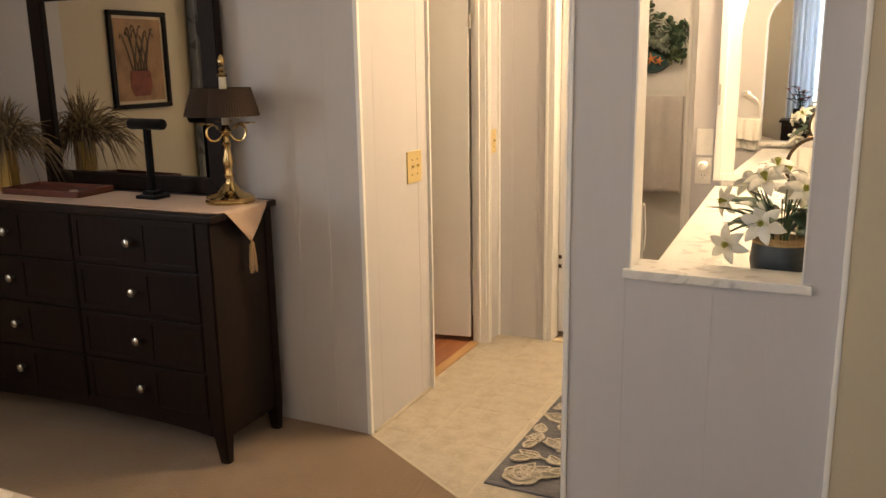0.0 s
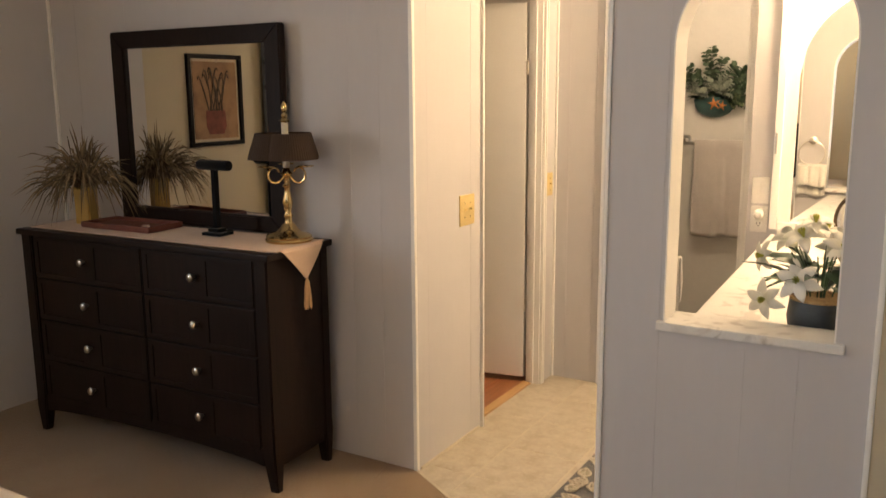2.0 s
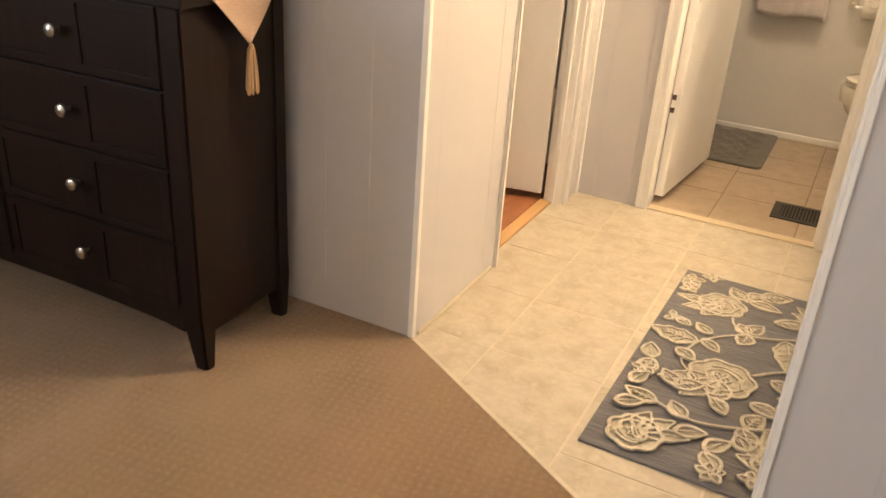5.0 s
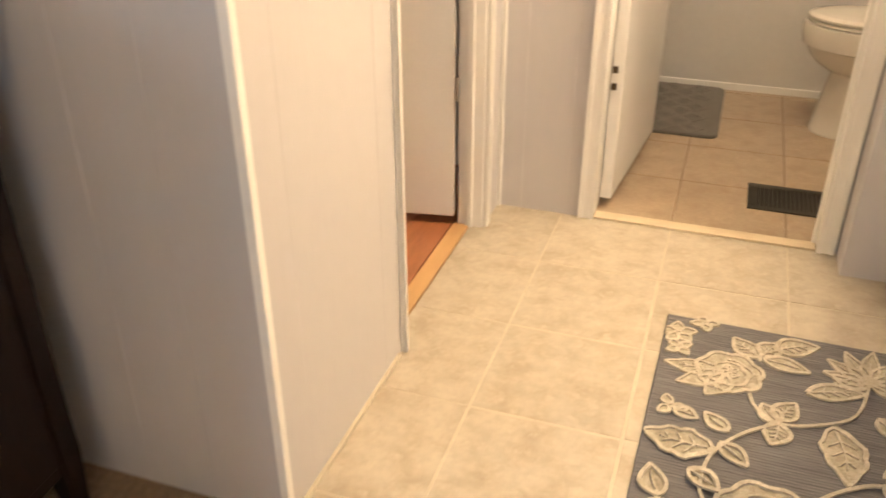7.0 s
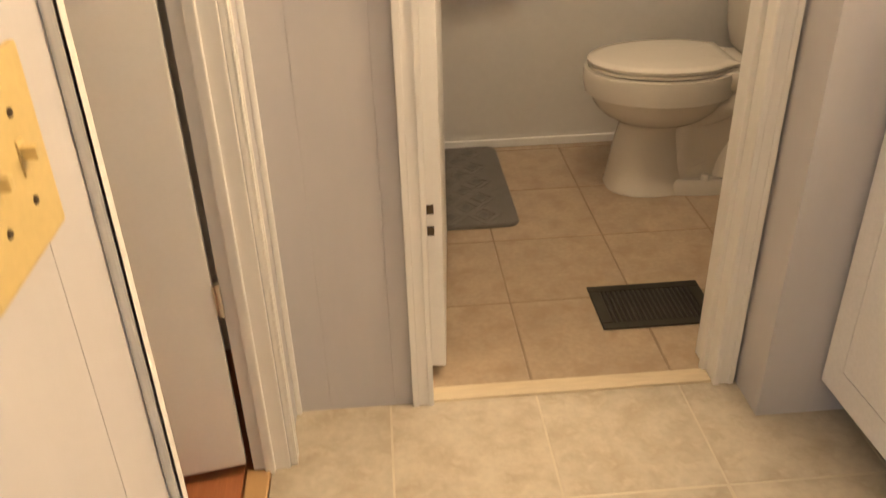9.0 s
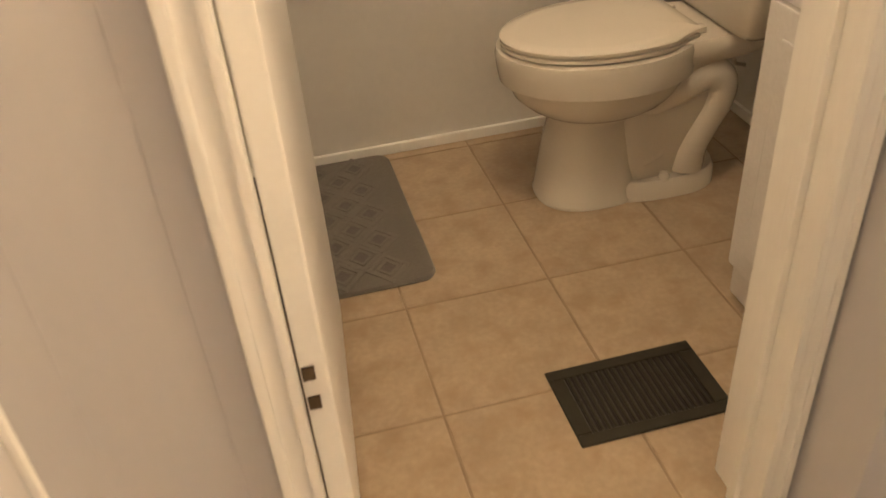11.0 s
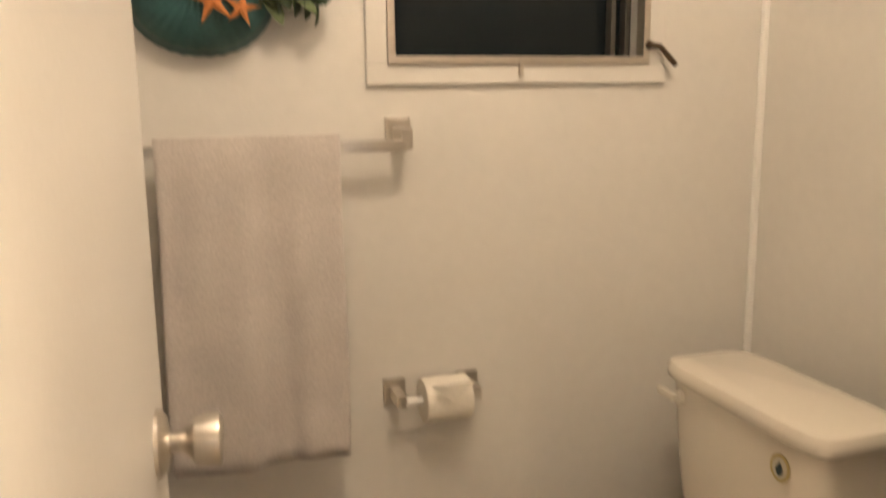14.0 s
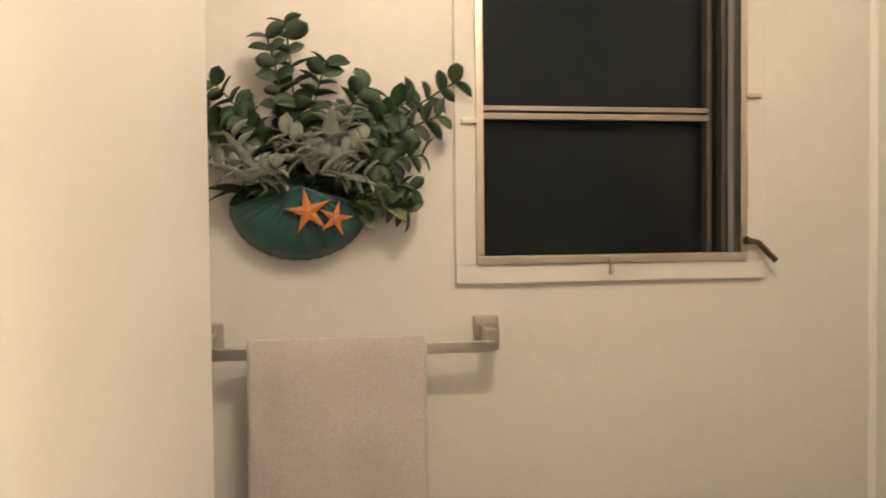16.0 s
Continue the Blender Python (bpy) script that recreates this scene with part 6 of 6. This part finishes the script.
for x, y, a in ((1.365, 5.655, 28), (1.43, 5.755, 24)):
    s = tagged(new("sponge", mesh_of("sponge", box(-0.04, 0.055, -0.035, 0.035, 0, 0.02, bevel=0.004), M["sponge"])), "yellow sponge block lying on the tile floor", "sponge", "sponges on the floor")
    s.matrix_basis = pose(x, y, 0.0002, 0, 0, a)
tl = thing("ceiling_light", "small frosted dome ceiling light", "ceiling light", (0.78, 5.28, H))
part("canopy", add_lathe(bmesh.new(), [(0.001, -0.001), (0.10, -0.001), (0.10, -0.025), (0.09, -0.03)], n=28), M["chrome"], tl, smooth=True)

# ---- hall rug ----
M["rug"] = material("blue_grey_ribbed_rug", (0.138, 0.132, 0.134), 0.95, vary=0.12, scale=6, fine=0.2, fine_scale=90, bump=0.9, bump_scale=130, stretch=(0.12, 1, 1), sheen=0.2, spec=0.1)
M["rug_gold"] = add_colour(material("cream_rug_outline", (0.50, 0.45, 0.355), 0.95, vary=0.18, scale=25, fine=0.2, fine_scale=160, bump=0.7, bump_scale=170, sheen=0.2, spec=0.1), patches(45, 0.48, 0.62, (0.42, 0.37, 0.28), 3))
M["rug_dim"] = add_colour(material("khaki_rug_shading", (0.36, 0.32, 0.24), 0.95, vary=0.2, scale=20, fine=0.2, fine_scale=120, bump=0.7, bump_scale=170, sheen=0.2, spec=0.1), patches(40, 0.5, 0.66, (0.47, 0.425, 0.335), 5))
rug = thing("floor_rug", "blue-grey ribbed rug with a cream and khaki flower pattern", "rug", m=pose(0.552, 3.425, 0, 0, 0, -0.9))
RW, RL = 0.575, 1.065
bm = bmesh.new()
loft(bm, [[(x, y, z) for x, y in ((0 + i, 0 + i), (RW - i, 0 + i), (RW - i, RL - i), (0 + i, RL - i))] for z, i in ((0.0005, 0), (0.006, 0), (0.008, 0.003))])
part("weave", bm, M["rug"], rug)
bm = bmesh.new()
nr = 130
for i in range(nr):
    y0 = 0.004 + (RL - 0.008) * i / nr
    add_prism(bm, [(y0, 0.0076), (y0 + 0.003, 0.0090), (y0 + 0.006, 0.0076)], lambda u, v, d: (d, u, v), 0.004, RW - 0.004)
part("ribs", bm, M["rug"], rug)
pile = {"line": 0, "field": 0}


def on_rug(u, v):
    return min(max(u, 0.003), RW - 0.003), min(max(v, 0.003), RL - 0.003)


def band(bm, pts, w0, w1):
    """A raised cord along points, its half width going from w0 to w1; each lies a hair above the last."""
    z = 0.0125 + 0.00002 * pile["line"]
    pile["line"] += 1
    n = len(pts)
    rows = []
    for i in range(n):
        (xa, ya), (xb, yb) = pts[max(i - 1, 0)], pts[min(i + 1, n - 1)]
        L = math.hypot(xb - xa, yb - ya) or 1
        nx, ny = -(yb - ya) / L, (xb - xa) / L
        w = w0 + (w1 - w0) * i / (n - 1)
        rows.append([bm.verts.new((*on_rug(pts[i][0] + nx * w * k, pts[i][1] + ny * w * k), z - d)) for k, d in ((1, 0.004), (0.8, 0), (-0.8, 0), (-1, 0.004))])
    for a, b in zip(rows, rows[1:]):
        for k in range(3):
            bm.faces.new((a[k], b[k], b[k + 1], a[k + 1]))


def field(bm, pts):
    z = 0.0097 + 0.00003 * pile["field"]
    pile["field"] += 1
    bm.faces.new([bm.verts.new((*on_rug(u, v), z)) for u, v in pts])


def leaf_shape(lines, fields, x, y, a, ln, wd, w=0.0054, wob=0.0, vein=True):
    """A pointed leaf from (x, y) towards a: cream outline, khaki inside, a vein."""
    up, dn = [], []
    n = 12
    for k in range(n + 1):
        q = k / n
        h = wd * math.sin(math.pi * q ** 0.8) * (1 + wob * math.sin(q * 22))
        c = 0.18 * wd * math.sin(math.pi * q)
        for lst, s in ((up, 1), (dn, -1)):
            lst.append((x + ln * q * math.cos(a) - (s * h + c) * math.sin(a), y + ln * q * math.sin(a) + (s * h + c) * math.cos(a)))
    field(fields, up + dn[-2:0:-1])
    band(lines, up, w * 1.25, w * 0.8)
    band(lines, dn, w * 0.8, w * 0.8)
    if vein:
        mids = [((p[0] + q[0]) / 2, (p[1] + q[1]) / 2) for p, q in zip(up, dn)]
        band(lines, mids[1:10], w * 0.6, w * 0.25)
        if wd > 0.024:
            for k in (3, 5, 7):
                for lst in (up, dn):
                    e = lst[k + 2]
                    band(lines, [mids[k], (mids[k][0] * 0.35 + e[0] * 0.65, mids[k][1] * 0.35 + e[1] * 0.65)], w * 0.5, w * 0.25)


def motif(name, draw):
    lines, fields = bmesh.new(), bmesh.new()
    draw(lines, fields)
    part(name, lines, M["rug_gold"], rug)
    part(name + "_field", fields, M["rug_dim"], rug)


def leaves(*rows):
    for r in rows:
        motif("leaf_pattern", lambda l, f: leaf_shape(l, f, *r))


def stem(*pts):
    def draw(l, f):
        sm = []
        for i in range(len(pts) - 1):
            p0, p1, p2, p3 = (Vector(pts[max(0, min(len(pts) - 1, j))]) for j in (i - 1, i, i + 1, i + 2))
            for q in (0, 0.25, 0.5, 0.75):
                sm.append(tuple(0.5 * ((2 * p1) + (p2 - p0) * q + (2 * p0 - 5 * p1 + 4 * p2 - p3) * q * q + (3 * p1 - p0 - 3 * p2 + p3) * q ** 3)))
        band(l, sm + [pts[-1]], 0.0048, 0.0036)
    lines = bmesh.new()
    draw(lines, None)
    part("stem_pattern", lines, M["rug_gold"], rug)


def rose(x, y, r, rot):
    """A rose: scalloped outer petals, a swirl inside and three long petals on one side."""
    def draw(l, f):
        for k, (da, ln) in enumerate(((-0.55, 1.75), (0.0, 1.6), (0.55, 1.3))):
            leaf_shape(l, f, x + 0.2 * r * math.cos(rot + da), y + 0.2 * r * math.sin(rot + da), rot + da, ln * r, 0.36 * r, 0.0045, 0.06, k != 1)
        ring = lambda R, k, wob, ph: [(x + R * (1 + wob * abs(math.sin(k * b / 2 + ph))) * math.cos(b), y + R * (1 + wob * abs(math.sin(k * b / 2 + ph))) * math.sin(b)) for b in [2 * math.pi * i / 36 for i in range(37)]]
        field(f, ring(0.88 * r, 7, 0.16, rot)[:-1])
        band(l, ring(0.88 * r, 7, 0.16, rot), 0.0055, 0.0055)
        for s in range(3):
            sp = [(x + r * (0.70 - 0.19 * s) * (1 - 0.12 * i / 14) * (1 + 0.12 * math.sin(5 * i / 3)) * math.cos(rot + 2.1 * s + i * 0.33), y + r * (0.70 - 0.19 * s) * (1 - 0.12 * i / 14) * math.sin(rot + 2.1 * s + i * 0.33)) for i in range(14)]
            band(l, sp, 0.0058, 0.0032)
        for k in range(6):
            b = rot + k * 1.05
            leaf_shape(l, f, x + 0.05 * r * math.cos(b), y + 0.05 * r * math.sin(b), b, 0.26 * r, 0.07 * r, 0.0028, 0, False)
    motif("rose_pattern", draw)


def small_flower(x, y, r, rot, n=5):
    def draw(l, f):
        for k in range(n):
            b = rot + 2 * math.pi * k / n
            leaf_shape(l, f, x + 0.12 * r * math.cos(b), y + 0.12 * r * math.sin(b), b, 0.88 * r, 0.3 * r, 0.0044, 0, False)
    motif("flower_pattern", draw)


def lily_flower(x, y, r, rot):
    def draw(l, f):
        for k in range(9):
            b = rot + (k - 4) * 0.52
            leaf_shape(l, f, x, y, b, r * (1.0 - 0.08 * abs(k - 4)), 0.15 * r, 0.0042, 0.05)
    motif("flower_pattern", draw)


# the far half
rose(0.155, 0.868, 0.072, -2.55)
small_flower(0.032, 0.985, 0.045, 0.4)
small_flower(0.040, 0.925, 0.034, -0.9, 4)
small_flower(0.088, 1.043, 0.034, 0.2, 4)
leaves((0.217, 0.945, 2.35, 0.085, 0.028), (0.222, 0.955, 0.95, 0.07, 0.026), (0.25, 0.985, 0.45, 0.105, 0.032), (0.225, 0.94, -0.2, 0.10, 0.024))
stem((0.217, 0.925), (0.222, 0.958), (0.26, 0.99))
lily_flower(0.445, 0.925, 0.125, 1.45)
leaves((0.43, 0.90, 2.7, 0.07, 0.018), (0.315, 0.845, 0.28, 0.125, 0.026))
stem((0.20, 0.80), (0.215, 0.755), (0.262, 0.72), (0.34, 0.745), (0.41, 0.80), (0.445, 0.925))
leaves((0.262, 0.725, 2.2, 0.062, 0.022), (0.262, 0.73, 1.15, 0.075, 0.025), (0.258, 0.72, -1.75, 0.07, 0.026))
small_flower(0.045, 0.705, 0.036, 1.9, 3)
leaves((0.055, 0.695, -0.3, 0.05, 0.017), (0.165, 0.665, 2.45, 0.065, 0.019))
leaves((0.365, 0.745, -1.45, 0.165, 0.04, 0.0054, 0.10), (0.45, 0.80, -0.9, 0.075, 0.024), (0.50, 0.80, -1.2, 0.07, 0.026), (0.495, 0.79, 0.3, 0.07, 0.022))
stem((0.262, 0.72), (0.20, 0.672), (0.145, 0.60), (0.125, 0.53), (0.13, 0.46), (0.19, 0.40))
leaves((0.14, 0.60, 3.05, 0.14, 0.04, 0.0054, 0.12), (0.15, 0.62, -0.75, 0.075, 0.02))
# the near half
rose(0.24, 0.445, 0.088, -2.1)
leaves((0.445, 0.60, -0.7, 0.11, 0.026), (0.45, 0.62, 0.5, 0.10, 0.024), (0.055, 0.44, 1.9, 0.08, 0.024), (0.06, 0.43, -1.9, 0.09, 0.026))
stem((0.31, 0.50), (0.37, 0.56), (0.445, 0.60), (0.53, 0.57))
lily_flower(0.47, 0.40, 0.12, 1.2)
stem((0.47, 0.40), (0.43, 0.31), (0.34, 0.25), (0.22, 0.21), (0.12, 0.24))
leaves((0.34, 0.25, 1.2, 0.085, 0.026), (0.33, 0.245, -1.2, 0.09, 0.026), (0.20, 0.212, 2.3, 0.07, 0.022), (0.12, 0.24, 2.9, 0.09, 0.026), (0.43, 0.31, -0.2, 0.11, 0.03))
rose(0.45, 0.135, 0.075, 2.6)
rose(0.11, 0.085, 0.066, 0.9)
leaves((0.27, 0.10, -1.0, 0.08, 0.024), (0.27, 0.11, 0.9, 0.08, 0.022), (0.04, 0.29, 1.2, 0.07, 0.02), (0.54, 0.26, 1.4, 0.08, 0.02))
small_flower(0.30, 0.035, 0.036, 0.5)
small_flower(0.535, 0.03, 0.036, 0.9)
small_flower(0.535, 1.02, 0.036, 0.9)
leaves((0.36, 0.50, -0.5, 0.09, 0.026), (0.14, 0.33, 0.6, 0.085, 0.026), (0.155, 0.34, 2.4, 0.08, 0.022), (0.24, 0.33, -0.9, 0.07, 0.02), (0.33, 0.36, -0.3, 0.085, 0.024))
leaves((0.03, 0.18, 0.5, 0.075, 0.022), (0.19, 0.14, 0.4, 0.08, 0.022), (0.36, 0.16, 2.2, 0.06, 0.02), (0.10, 0.52, -0.6, 0.07, 0.022), (0.53, 0.66, 1.6, 0.08, 0.022))
small_flower(0.54, 0.50, 0.038, 0.3)
small_flower(0.05, 0.37, 0.034, 0.7)
small_flower(0.385, 0.06, 0.03, 0.1, 4)

# ---- floor pieces ----
def tile_mesh(w, h, mat, g=0.003):
    bm = bmesh.new()
    e = 0.002
    lo = [(g, g, -0.003), (w - g, g, -0.003), (w - g, h - g, -0.003), (g, h - g, -0.003)]
    hi = [(g + e, g + e, 0), (w - g - e, g + e, 0), (w - g - e, h - g - e, 0), (g + e, h - g - e, 0)]
    loft(bm, [lo, hi])
    return mesh_of("tile", bm, mat)


def clip_poly(pts, a, b, c):
    """Keeps the side a*x + b*y >= c."""
    out = []
    for i, p in enumerate(pts):
        q = pts[(i + 1) % len(pts)]
        dp, dq = a * p[0] + b * p[1] - c, a * q[0] + b * q[1] - c
        if dp >= 0:
            out.append(p)
        if (dp >= 0) != (dq >= 0):
            t = dp / (dp - dq)
            out.append((p[0] + t * (q[0] - p[0]), p[1] + t * (q[1] - p[1])))
    return out


def lay_tiles(floor, x0, y0, size, bounds, mat, edges=(), gap=0.003):
    shared = tile_mesh(size, size, mat, gap)
    bx0, bx1, by0, by1 = bounds
    for i in range(math.floor((bx0 - x0) / size), math.ceil((bx1 - x0) / size)):
        for j in range(math.floor((by0 - y0) / size), math.ceil((by1 - y0) / size)):
            x, y = x0 + i * size, y0 + j * size
            pts = [(x + gap, y + gap), (x + size - gap, y + gap), (x + size - gap, y + size - gap), (x + gap, y + size - gap)]
            full = len(pts)
            cut = pts
            for a, b, c in [(1, 0, bx0), (-1, 0, -bx1), (0, 1, by0), (0, -1, -by1), *edges]:
                cut = clip_poly(cut, a, b, c)
                if len(cut) < 3:
                    break
            if len(cut) < 3:
                continue
            if cut == pts:
                ob = new("tile", shared)
                ob.location = (x, y, 0)
            else:
                bm = bmesh.new()
                add_prism(bm, cut, lambda u, v, d: (u - x, v - y, d), -0.003, 0)
                ob = new("tile", mesh_of("tile", bm, mat))
                ob.location = (x, y, 0)
            ob.parent = floor


# the slanted edge runs from the wall corner to the partition's end
ex, ey = PX0, 3.035 - 3.6
lay_tiles(hall_floor, 0.205, 4.652, 0.323, (-0.037, 2.1, 3.03, 4.972), M["tile"], [(-ey, ex, -ey * 0.0 + ex * 3.6)], 0.0024)
lay_tiles(bath_floor, 0.526, 5.322, 0.323, (0.1, XR, 4.995, YB), M["bathtile"], (), 0.0019)
wood = solid("floor_side_room", box(-1.3, -0.04, 3.7, 5.3, -0.05, -0.0035), M["woodfloor"], "reddish wood laminate planks", "floor")
pl = box(0, 0.118, 0, 1.2, -0.003, 0.001, bevel=0.0008, seg=1)
plank_me = mesh_of("plank", pl, M["woodfloor"])
for i in range(10):
    ob = new("plank", plank_me)
    ob.location, ob.parent = (-1.29 + 0.12 * i, 3.9 + 0.13 * (i % 3), 0), wood
